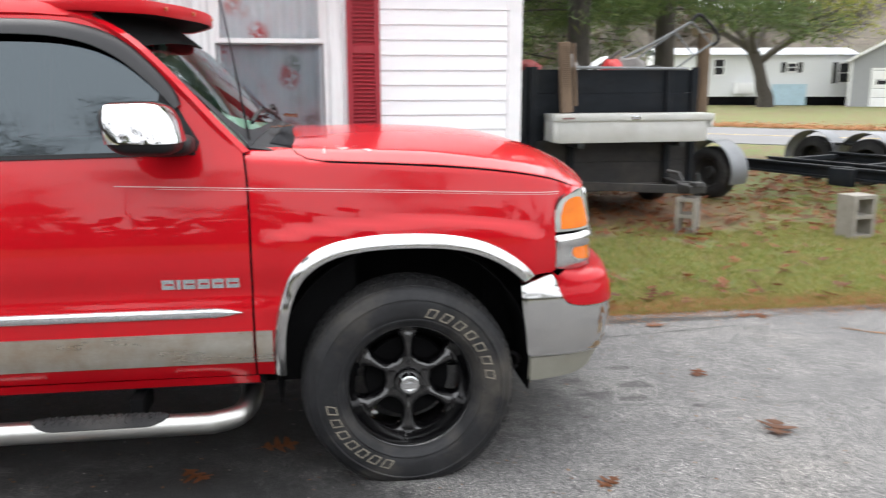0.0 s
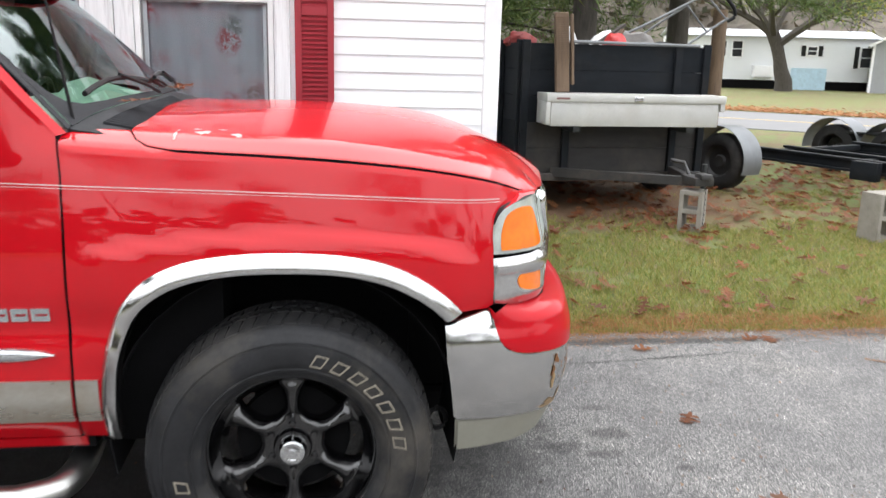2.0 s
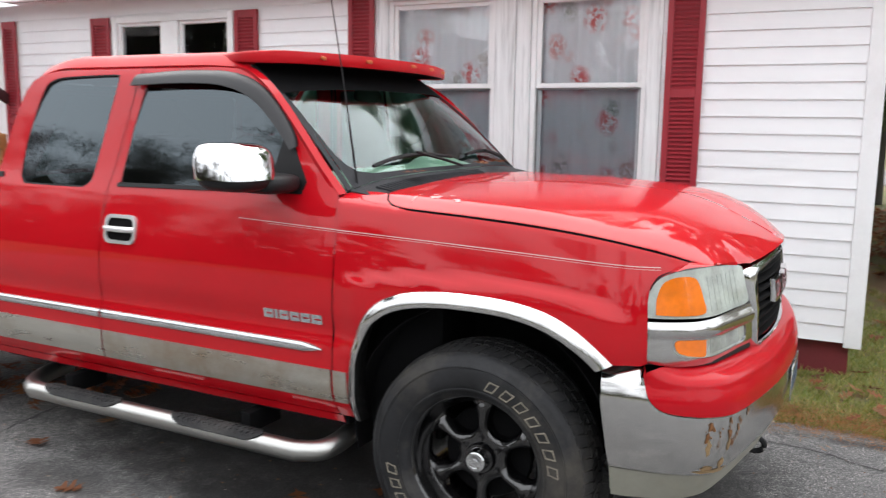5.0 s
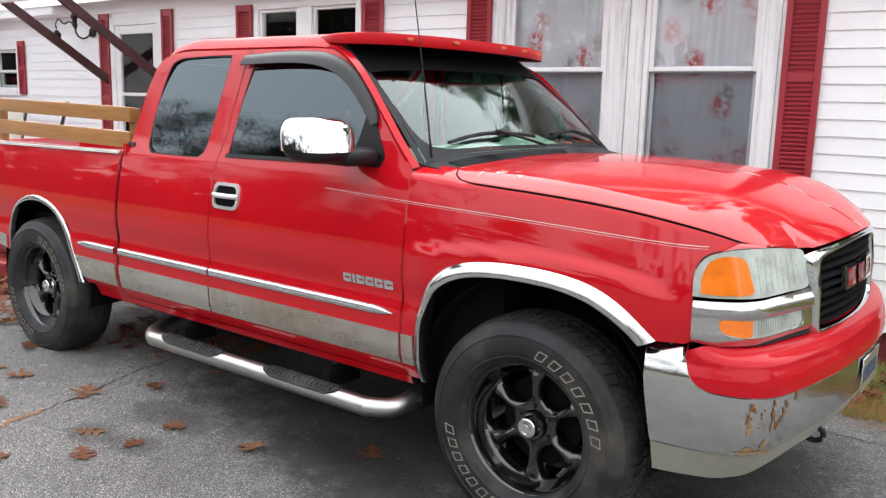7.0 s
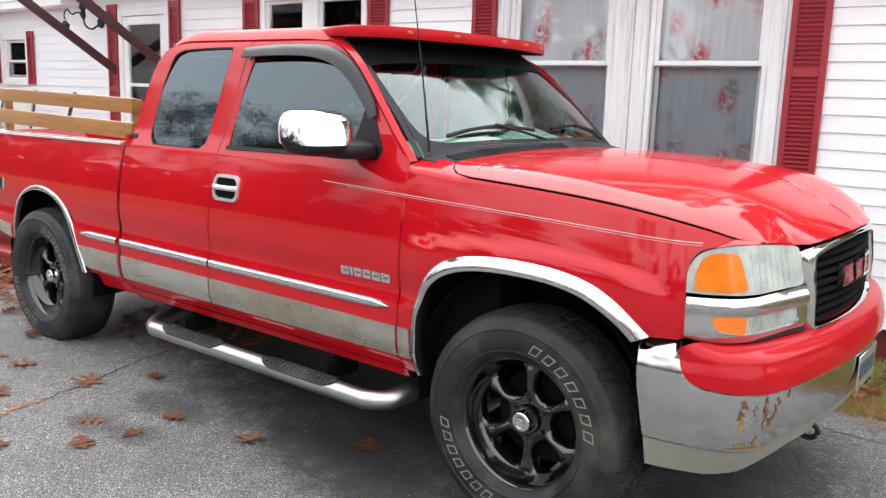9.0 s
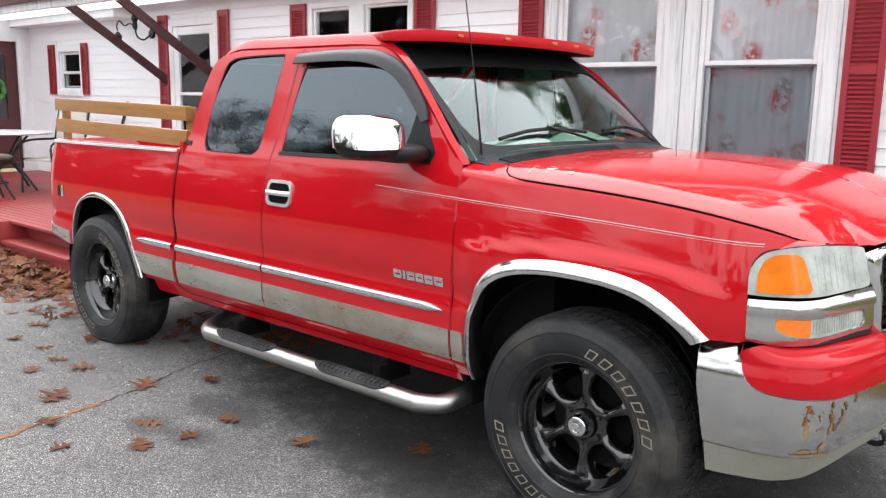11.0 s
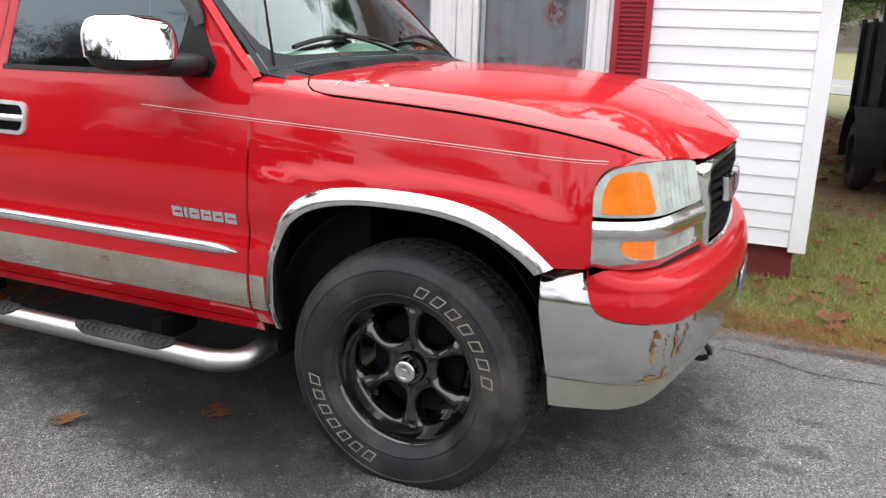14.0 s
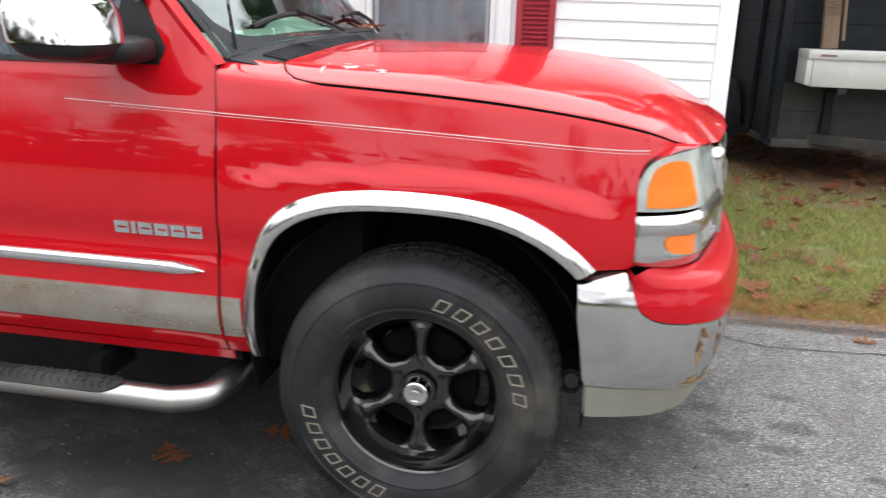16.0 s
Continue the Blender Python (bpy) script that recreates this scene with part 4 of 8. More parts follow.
SEAM_F = [(-0.607, 0.47), (-0.607, 0.80), (-0.607, 1.10), (-0.612, 1.25), (-0.622, 1.352)]
gap = 0.005


def both(name, bm, mat, label="", smooth=40):
    """A part on each flank."""
    other = mirrored(bm)
    a = part(name, bm, mat, truck, label, smooth)
    part(name, other, mat, truck, label, smooth)
    return a


def on_screen(s, t, off=0.0):
    """A place on the windscreen: s across, t up."""
    y = s * (HW - (0.12 + 0.115 * t))
    x = -0.605 - 0.57 * t + (0.080 + 0.065 * t) * (1 - s * s)
    z = (1.372 + 0.052 * (1 - s ** 4)) * (1 - t) + (1.877 + 0.018 * (1 - s * s)) * t + 0.03 * math.sin(math.pi * t)
    return (x + off * 0.7, y, z + off * 0.7)


def build_panels():
    # front wing
    out = [(-0.607 + gap, 0.47)] + fine(ARCH_OUT) + [(0.60, 0.852), (0.622, 0.862), (0.621, 0.93), (0.616, 1.0), (0.617, 1.07), (0.624, 1.110), (0.640, 1.143), (0.664, 1.163), (0.70, 1.177)]
    out = clip(out) + [(0.722, -0.004)] + [(x, -0.003) for x in (0.6, 0.45, 0.3, 0.15, 0.0, -0.15, -0.30)] + [(-0.330, 0.001), (-0.382, 0.011), (-0.421, 0.043), (-0.445, 0.090), (-0.50, 0.090), (-0.56, 0.080), (-0.622 + gap, 0.050)]
    out += [(x + gap, z - crest(x)) for x, z in SEAM_F[::-1][0:4]]
    both("wing", sheet(out, [], shell, 0.026, 0.006, fair=True), RED)
    # bonnet
    rim = [(-0.440, 0.145), (-0.438, 0.096), (-0.415, 0.052), (-0.378, 0.026), (-0.325, 0.017)] + [(x, 0.017) for x in (-0.2, 0.0, 0.2, 0.4, 0.6)] + [(0.70, 0.017)]
    rim += [(bonnet_front(q), q) for q in (0.025, 0.05, 0.09, 0.14, 0.2, 0.28, 0.36, 0.45, 0.5, 0.55, 0.65, 0.75, 0.85, 0.929)]
    rim += [(-0.460, 0.929), (-0.456, 0.8), (-0.445, 0.6), (-0.436, 0.4), (-0.435, 0.26)]
    half = sheet(rim, [], bonnet, 0.03, 0.005, (0, 0, -1), fair=True)
    other = mirrored(half)
    bon = join(half, other)
    bmesh.ops.remove_doubles(bon, verts=bon.verts, dist=0.002)
    part("bonnet", bon, RED, truck)
    # dark seals under the shut lines
    line = [(-0.446, 0.112), (-0.441, 0.092), (-0.418, 0.047), (-0.380, 0.019), (-0.33, 0.006)] + [(x, 0.001) for x in np.linspace(-0.3, 0.68, 26)] + [(0.715, 0.002)]
    rows = []
    for k, (x, q) in enumerate(line):
        a, b = line[max(0, k - 1)], line[min(len(line) - 1, k + 1)]
        d = Vector((b[0] - a[0], b[1] - a[1])).normalized()
        p0, p1 = shell(x - d.y * 0.022, q + d.x * 0.022), shell(x + d.y * 0.022, q - d.x * 0.022)
        rows.append([(p0[0], p0[1] + 0.004, p0[2] - 0.006), (p1[0], p1[1] + 0.007, p1[2] - 0.004)])
    both("bonnet_seal", as_bm(loft(rows)), DARK)
    for xs in ([(-0.607, 0.46), (-0.607, 1.20), (-0.622, 1.352)], [(-1.902, 0.47), (-1.902, 1.16), (-1.889, 1.33), (-1.865, 1.45), (-1.80, 1.83)], [(-2.737, 0.48), (-2.737, 1.31)]):
        pts = arc_pts(xs, 8)
        rows = [[(float(x) - 0.022, side(float(x), float(z))[1] + 0.011, float(z)), (float(x) + 0.022, side(float(x), float(z))[1] + 0.011, float(z))] for x, z in pts]
        both("door_seal", as_bm(loft(rows)), DARK)
    # doors
    A = [(-0.622, 1.352), (-0.655, 1.385), (-0.74, 1.485), (-0.85, 1.605), (-0.95, 1.705), (-1.04, 1.785), (-1.12, 1.835), (-1.22, 1.862), (-1.35, 1.872), (-1.60, 1.874)]
    B = [(-1.783, 1.872), (-1.80, 1.80), (-1.83, 1.62), (-1.86, 1.45), (-1.885, 1.33), (-1.896, 1.15), (-1.896, 0.80), (-1.896, 0.475)]
    out = [(x - gap, z) for x, z in SEAM_F] + [(x - gap, z) for x, z in A[1:]] + B
    hole = [(-1.828, 1.345), (-0.865, 1.361), (-0.82, 1.392), (-0.852, 1.475), (-0.92, 1.59), (-1.005, 1.69), (-1.09, 1.765), (-1.17, 1.803), (-1.26, 1.818), (-1.5, 1.824), (-1.735, 1.822), (-1.752, 1.80), (-1.79, 1.6)]
    both("door", sheet(out, [hole], side, 0.03, fair=True), RED)
    def pane(x, z):
        """The evenly bowed glass of the side windows."""
        u = z - 1.33
        return (x, -(HW - (0.084 + 0.185 * u + 0.14 * u * u)), z)
    gl = sheet([(x, z) for x, z in hole], [], pane, 0.05, 0, fair=True)
    both("side_window", gl, TINT)
    # rear cab side with its window
    out = [(x - 2 * gap, z) for x, z in B[::-1]] + [(-2.0, 1.876), (-2.25, 1.872), (-2.38, 1.865), (-2.46, 1.850), (-2.52, 1.822), (-2.565, 1.77), (-2.605, 1.68), (-2.64, 1.56), (-2.668, 1.43), (-2.69, 1.34), (-2.722, 1.29), (-2.722, 1.20), (-2.722, 0.80), (-2.722, 0.475)]
    rh = [(-2.506, 1.352), (-2.475, 1.325), (-2.43, 1.319), (-2.10, 1.319), (-2.045, 1.327), (-2.012, 1.352), (-2.0, 1.40), (-1.962, 1.62), (-1.928, 1.80), (-1.932, 1.832), (-1.965, 1.845), (-2.30, 1.836), (-2.385, 1.820), (-2.425, 1.79), (-2.468, 1.68), (-2.505, 1.52), (-2.513, 1.40)]
    rh = [tuple(p) for p in arc_pts(rh + [rh[0]], 3)[:-1]]
    both("cab_side", sheet(out, [rh], side, 0.03, fair=True), RED)
    both("quarter_window", sheet(rh, [], pane, 0.05, 0, fair=True), TINT)
    inner = [(x * 0.975 + -2.22 * 0.025, z * 0.975 + 1.58 * 0.025) for x, z in rh]
    both("window_seal", sheet(rh, [inner], lambda x, z: (x, side(x, z)[1] + 0.003, z), 0.05, 0.008), BLACK)
    # bed side
    out = [(-2.752, 1.318), (-2.752, 0.505)] + fine(RARCH_OUT)[::-1] + [(REAR - 0.41, 0.60), (-4.30, 0.655), (-4.44, 0.67), (-4.49, 0.70), (-4.50, 0.95), (-4.50, 1.25), (-4.49, 1.30), (-4.40, 1.302), (-3.5, 1.312)]
    both("bed_side", sheet(out, [], side, 0.03, fair=True), RED)
    part("tailgate", box(-4.53, -4.49, -HW + 0.16, HW - 0.16, 0.72, 1.30, 0.01), RED, truck)
    part("bed_floor", box(-4.49, -2.76, -0.8, 0.8, 0.80, 0.84), BLACK, truck)
    part("bed_headboard", box(-2.80, -2.76, -0.9, 0.9, 0.84, 1.31, 0.005), RED, truck)
    both("bed_inner", box(-4.48, -2.8, -0.84, -0.80, 1.0, 1.305, 0.005), RED)
    both("bed_rail_cap", sheet([(-2.76, 0), (-4.46, 0), (-4.46, 0.115), (-2.76, 0.115)], [], lambda x, q: (x, -(HW - 0.045 - tail_in(x)) + q, 1.312 - 0.009 * (-2.76 - x) + 0.010 * math.sin(math.pi * q / 0.115)), 0.06, 0.012, (0, 0, -1)), surface("dusty_white_rail_cap", (0.62, 0.62, 0.62), 0.4), "pale bed rail cap")
    # rocker and inner dark parts
    both("sill", sheet([(-0.60, 0.462), (-0.60, 0.425), (-3.06, 0.425), (-3.06, 0.50), (-2.76, 0.50), (-2.72, 0.466)], [], lambda x, z: (x, -(HW - 0.062 - (0.47 - z) * 0.5), z), 0.06, 0.06), RED)
    # the low blocks at the end are added to keep daylight from under the truck
    core = [box(-0.58, -0.20, -0.82, 0.82, 0.40, 1.28), box(-2.70, -0.58, -0.90, 0.90, 0.42, 0.56), box(-4.40, -2.78, -0.5, 0.5, 0.45, 0.72), box(-2.7, -0.64, -0.935, -0.90, 0.56, 1.25), box(-2.7, -0.64, 0.90, 0.935, 0.56, 1.25),
            box(-3.1, -2.74, -0.93, 0.93, 0.52, 0.78), box(-4.3, -4.06, -0.9, 0.9, 0.62, 0.78), box(0.40, 0.82, -0.55, 0.55, 0.45, 1.08), box(-0.20, 0.40, -0.52, 0.52, 0.42, 1.05),
            box(-2.4, -0.62, -0.30, 0.30, 0.27, 0.41, 0.03), box(-0.15, 0.62, -0.46, 0.46, 0.29, 0.41, 0.03), box(-3.2, -2.45, 0.35, 0.75, 0.33, 0.5, 0.04)]
    for piece in core:
        part("added_chassis_block", piece, DARK, truck, "", 0)
    for c, lo, r, ends in ((0.0, 0.45, 0.53, (0.50, 0.56)), (REAR, 0.5, 0.535, (0.0, 0.0))):
        rows = []
        for k in range(19):
            a = math.radians(-14 + 208 * k / 18)
            rows.append([(c + r * math.cos(a), y, 0.47 + r * 0.98 * math.sin(a)) for y in (-HW + 0.045, -0.56)])
        v, f = loft(rows)
        both("wheel_liner", grow(as_bm((v, f)), 0.004), DARK)
    part("axle", join(as_bm(tube([(REAR, -0.8, HUB), (REAR, 0.8, HUB)], 0.05, 10)), as_bm(tube([(0, -0.8, HUB - 0.02), (0, 0.8, HUB - 0.02)], 0.035, 10)), box(REAR - 0.16, REAR + 0.16, -0.16, 0.16, HUB - 0.15, HUB + 0.15, 0.06)), DARK, truck)
    # roof
    rows = []
    for i in range(37):
        t = i / 36
        x = -2.56 + t * 1.39
        row = []
        for k in range(41):
            s = -1 + 2 * k / 40
            y = s * (HW - 0.224)
            back = 1 - math.sqrt(max(0.0, 1 - max(0.0, 1 - t / 0.20) ** 2))
            z = 1.874 + 0.073 * (1 - abs(s) ** 7) ** 0.55 - 0.125 * back - 0.012 * smoothstep(0.8, 1.0, t)
            row.append((x - 0.05 * (1 - s * s) * back + 0.06 * (1 - s * s) * smoothstep(0.7, 1, t), y, z))
        rows.append(row)
    part("roof", grow(as_bm(loft(rows)), -0.01), FADED_RED, truck, "", 70)
    # back of the cab
    part("cab_back", join(box(-2.72, -2.69, -0.93, 0.93, 0.6, 1.36), beam((-2.69, -0.78, 1.34), (-2.53, -0.66, 1.77), 0.03, 0.12), beam((-2.69, 0.78, 1.34), (-2.53, 0.66, 1.77), 0.03, 0.12), beam((-2.54, -0.66, 1.77), (-2.54, 0.66, 1.77), 0.06, 0.03)), RED, truck)
    part("rear_window", as_bm(([(-2.68, -0.78, 1.36), (-2.68, 0.78, 1.36), (-2.53, 0.68, 1.81), (-2.53, -0.68, 1.81)], [(0, 1, 2, 3)])), TINT, truck)
    # A pillars
    w0 = [(-0.60, 0.105, 1.362), (-0.70, 0.12, 1.465), (-0.80, 0.14, 1.575), (-0.92, 0.168, 1.70), (-1.02, 0.19, 1.79), (-1.12, 0.215, 1.85), (-1.22, 0.235, 1.884)]
    rows = []
    for x, inn, z in [tuple(p) for p in arc_pts(w0, 4)]:
        o = side(x - 0.045, z - 0.012)
        rows.append([(o[0], o[1] + 0.002, o[2]), (x - 0.022, -(HW - inn + 0.022), z - 0.004), (x - 0.002, -(HW - inn), z + 0.002), (x - 0.012, -(HW - inn - 0.006), z - 0.012)])
    both("pillar", as_bm(loft(rows)), RED)
    # windscreen with its black band, cowl
    rows = []
    for j in range(13):
        t = j / 12
        row = []
        for k in range(21):
            s = -1 + 2 * k / 20
            row.append(on_screen(s, t))
        rows.append(row)
    part("windscreen", as_bm(loft(rows)), SCREEN, truck).visible_shadow = False
    edge = [[(r[0][0] + 0.004, r[0][1] - 0.012, r[0][2] + 0.004), on_screen(-0.982, j / 12, 0.006)] for j, r in enumerate(rows)]
    both("screen_trim", grow(as_bm(loft(edge)), 0.004), COWL_BLACK)
    # black printed border with rounded lower corners
    outer = [(-0.97, 0.0)] + [(s, 0.0) for s in np.linspace(-0.8, 0.0, 9)] + [(0.0, 0.03), (-0.4, 0.032), (-0.65, 0.035), (-0.80, 0.05), (-0.885, 0.085), (-0.93, 0.15), (-0.952, 0.25), (-0.965, 0.45), (-0.968, 0.75), (-0.97, 1.0), (-0.99, 1.0)]
    # black sheet stands in for the visor underside's reflection in the glass
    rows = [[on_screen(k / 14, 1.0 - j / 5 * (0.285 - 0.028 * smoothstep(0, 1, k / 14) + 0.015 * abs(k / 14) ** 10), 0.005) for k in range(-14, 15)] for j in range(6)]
    part("visor_reflection_strip", as_bm(loft(rows)), DARK, truck, "black sheet painted for the visor's reflection in the glass top")
    both("screen_border", sheet(outer, [], lambda s, t: on_screen(s, t, 0.003), 0.05, 0), COWL_BLACK)
    def on_cowl(y, k, up=0.0):
        """A place on the vent panel: k from the foot of the glass forward to the bonnet."""
        g = Vector(on_screen(y / (HW - 0.12), 0.0))
        q = HW - 0.062 - abs(y)
        e = Vector(bonnet(-0.436 if q < 0.5 else -0.45, max(q, 0.02)))
        p = g.lerp(Vector((e.x, y, e.z - 0.012)), k)
        return (p.x, y, p.z + 0.004 * math.sin(math.pi * k) + up - 0.03 * (k > 1))
    cow = [[on_cowl(y, k) for k in (0.0, 0.2, 0.4, 0.6, 0.8, 1.0, 1.15)] for y in np.linspace(-0.862, 0.862, 41)]
    part("cowl", grow(as_bm(loft(cow)), 0.008), COWL_BLACK, truck)
    rows = [[on_cowl(y, k, 0.0035) for k in (0.42, 0.7, 0.98)] for y in np.linspace(-0.78, 0.12, 31)]
    part("vent_slot", as_bm(loft(rows)), DARK, truck)
    for k in range(36):
        y = -0.78 + k * 0.0255
        part("vent_rib", beam(on_cowl(y, 0.40, 0.003), on_cowl(y + 0.012, 1.0, 0.003), 0.010, 0.012, 0.002), COWL_BLACK, truck)


build_panels()


def build_wear():
    """Chipped lacquer on the bonnet's corner, fallen leaves caught on the cowl."""
    chip = surface("chipped_pale_primer", (0.66, 0.36, 0.35), 0.7, vary=0.15, scale=40)
    rs = random.Random(8)
    for x, q, a, b in ((-0.315, 0.078, 0.005, 0.030), (-0.245, 0.105, 0.020, 0.016), (-0.228, 0.115, 0.012, 0.02), (-0.145, 0.098, 0.016, 0.010), (-0.135, 0.085, 0.010, 0.006), (-0.26, 0.15, 0.016, 0.006), (-0.19, 0.155, 0.02, 0.005), (-0.31, 0.12, 0.004, 0.012)):
        pts = []
        for k in range(13):
            t = 2 * math.pi * k / 13
            w = 0.6 + 0.55 * rs.random()
            pts.append((x + a * w * math.cos(t), q + b * w * math.sin(t)))
        part("paint_chip", sheet(pts, [], lambda u, v: tuple(Vector(bonnet(u, v)) + Vector((0, -0.0005, 0.0012))), 0.03, 0), chip, truck, "pale chipped paint")


build_wear()


def build_trim():
    # chrome wheel-arch mouldings
    for outer, inner in ((ARCH_OUT, ARCH_IN), (RARCH_OUT, RARCH_IN)):
        rows = []
        for o, i in zip(arc_pts(outer, 5), arc_pts(inner, 5)):
            row = []
            for t, lift in ((0, 0.0), (0.05, 0.006), (0.25, 0.015), (0.5, 0.023), (0.75, 0.027), (0.92, 0.023), (1.0, 0.010), (1.0, -0.05)):
                p = o + (i - o) * t
                x, y, z = side(float(p[0]), float(p[1]))
                if outer is RARCH_OUT:
                    y, lift = -(HW - 0.006 - tail_in(x)), lift * 0.45
                row.append((x, y - lift, z))
            rows.append(row)
        both("arch_trim", grow(as_bm(loft(rows)), 0.003), ARCH_CHROME, "chrome wheel-arch trim")
    # silver lower cladding and the moulding strip, panel by panel
    spans = [(-0.600, -0.537), (-1.890, -0.613), (-2.716, -1.902), (-3.10, -2.758)]
    for a, b in spans:
        far = b if b < -0.6 else b
        out = [(a, 0.535), (b, 0.535), (b, 0.668), (a, 0.668)]
        if a == -3.10:
            out = [(-3.125, 0.535), (b, 0.535), (b, 0.668), (-3.185, 0.668)]
        both("cladding", sheet(out, [], lambda x, z: (x, side(x, z)[1] - 0.007, z), 0.05, 0.008), CLADDING, "dull silver lower cladding with scuffs")
    both("cladding", sheet([(REAR - 0.405, 0.605), (REAR - 0.405, 0.69), (-4.44, 0.72), (-4.44, 0.668)], [], lambda x, z: (x, side(x, z)[1] - 0.007, z), 0.05, 0.008), CLADDING)
    for a, b, ta, tb in ((-1.889, -0.648, 0, 1), (-2.714, -1.903, 0, 0), (-3.155, -2.759, 1, 0)):
        n = 24
        rows = []
        for k in range(n + 1):
            x = a + (b - a) * k / n
            h = 0.021
            if tb:
                h *= min(1, math.sqrt(max(0.0, (b - x) / 0.10)) + 0.02)
            if ta:
                h *= min(1, math.sqrt(max(0.0, (x - a) / 0.10)) + 0.02)
            y = side(x, 0.745)[1]
            zc = 0.746
            rows.append([(x, y + 0.006 - 0.020 * max(0.0, math.sin(math.pi * j / 8)) ** 0.6, zc + h * math.cos(math.pi * j / 8)) for j in range(9)])
        both("moulding", as_bm(loft(rows)), STRIP, "silver side moulding")
    # pinstripes
    for dz, w, x0 in ((0.0, 0.0026, -1.10), (-0.0075, 0.0012, -0.95)):
        rows = []
        for k in range(60):
            x = x0 + (0.64 - x0) * k / 59
            z = spline([-1.2, -0.6, 0.0, 0.64], [1.243, 1.224, 1.205, 1.180])(x) + dz
            p = shell(x, z - crest(x)) if x > -0.61 else side(x, z)
            q = shell(x, z + w - crest(x)) if x > -0.61 else side(x, z + w)
            rows.append([(p[0], p[1] - 0.0015, p[2]), (q[0], q[1] - 0.0015, q[2])])
        both("pinstripe", as_bm(loft(rows)), surface("pale_pinstripe", (0.6, 0.5, 0.5), 0.5), "pale pinstripe")
    # name badge on the door as plain bars
    for k, w in enumerate((0.048, 0.016, 0.046, 0.046, 0.046, 0.050)):
        a = -0.945 + sum((0.048, 0.016, 0.046, 0.046, 0.046, 0.050)[:k]) + 0.0075 * k
        hole = [[(a + 0.012, 0.860), (a + w - 0.006, 0.860), (a + w - 0.006, 0.867), (a + 0.012, 0.867)]] if w > 0.03 else []
        bar = sheet([(a, 0.844), (a + w, 0.844), (a + w, 0.883), (a, 0.883)], hole, lambda x, z: (x, side(x, z)[1] - 0.006, z), 0.012, 0.006)
        part("badge", bar, STRIP, truck, "chrome badge bars")
    for k in range(2):
        a = -4.20 + k * 0.05
        part("badge", sheet([(a, 0.925), (a + 0.035, 0.925), (a + 0.035, 1.0), (a, 1.0)], [], lambda x, z: (x, side(x, z)[1] - 0.005, z), 0.02, 0.005), STRIP if k else BLACK, truck)
    # door handle
    def at_side(x, z, off):
        return (x, side(x, z)[1] - off, z)
    def rr(x0, x1, z0, z1, r, n=5):
        pts = []
        for cx, cz, a0 in ((x1 - r, z1 - r, 0), (x0 + r, z1 - r, 90), (x0 + r, z0 + r, 180), (x1 - r, z0 + r, 270)):
            for k in range(n + 1):
                a = math.radians(a0 + 90 * k / n)
                pts.append((cx + r * math.cos(a), cz + r * math.sin(a)))
        return pts
    bez = rr(-1.865, -1.672, 1.082, 1.212, 0.035)
    cup = rr(-1.850, -1.687, 1.097, 1.197, 0.030)
    h = both("door_handle", sheet(bez, [cup], lambda x, z: at_side(x, z, 0.012), 0.02, 0.014), HANDLE_CHROME, "chrome door handle")
    both("handle_cup", sheet(cup, [], lambda x, z: at_side(x, z, 0.004), 0.04, 0), DARK)
    both("handle_grip", as_bm(tube([at_side(x, 1.148, l) for x, l in ((-1.862, 0.006), (-1.850, 0.014), (-1.80, 0.022), (-1.75, 0.022), (-1.70, 0.016), (-1.678, 0.008))], 0.014, 10)), HANDLE_CHROME)
    # smoked window visor
    vo = [(-1.80, 1.862), (-1.55, 1.876), (-1.35, 1.874), (-1.23, 1.862), (-1.12, 1.832), (-1.02, 1.775), (-0.93, 1.69), (-0.86, 1.60), (-0.845, 1.545)]
    vi = [(-1.815, 1.79), (-1.55, 1.798), (-1.38, 1.796), (-1.27, 1.785), (-1.165, 1.758), (-1.075, 1.712), (-0.99, 1.645), (-0.915, 1.572), (-0.872, 1.525)]
    rows = []
    for o, i in zip(arc_pts(vo, 4), arc_pts(vi, 4)):
        row = []
        for t, l in ((0, 0.004), (0.12, 0.02), (0.5, 0.032), (0.95, 0.034), (1.0, 0.028)):
            p = o + (i - o) * (0.22 + 0.78 * t)
            x, y, z = side(float(p[0]), float(p[1]))
            row.append((x, y - l, z))
        rows.append(row)
    both("window_visor", grow(as_bm(loft(rows)), 0.003), VISOR, "smoked plastic window visor")
    both("window_seal", sheet([(-1.83, 1.335), (-0.80, 1.352), (-0.80, 1.368), (-1.83, 1.352)], [], lambda x, z: at_side(x, z, 0.006), 0.05, 0.012), BLACK)
    # mirror sail
    both("mirror_sail", sheet([(-0.985, 1.368), (-0.795, 1.368), (-0.785, 1.40), (-0.835, 1.48), (-0.90, 1.605), (-0.93, 1.58), (-0.95, 1.48)], [], lambda x, z: at_side(x, z, 0.003), 0.03, 0.01), BLACK)
    # small marker badge behind the window
    part("badge", sheet([(-2.70, 1.345), (-2.63, 1.345), (-2.635, 1.37), (-2.70, 1.37)], [], lambda x, z: at_side(x, z, 0.004), 0.03, 0.004), BLACK, truck)


build_trim()


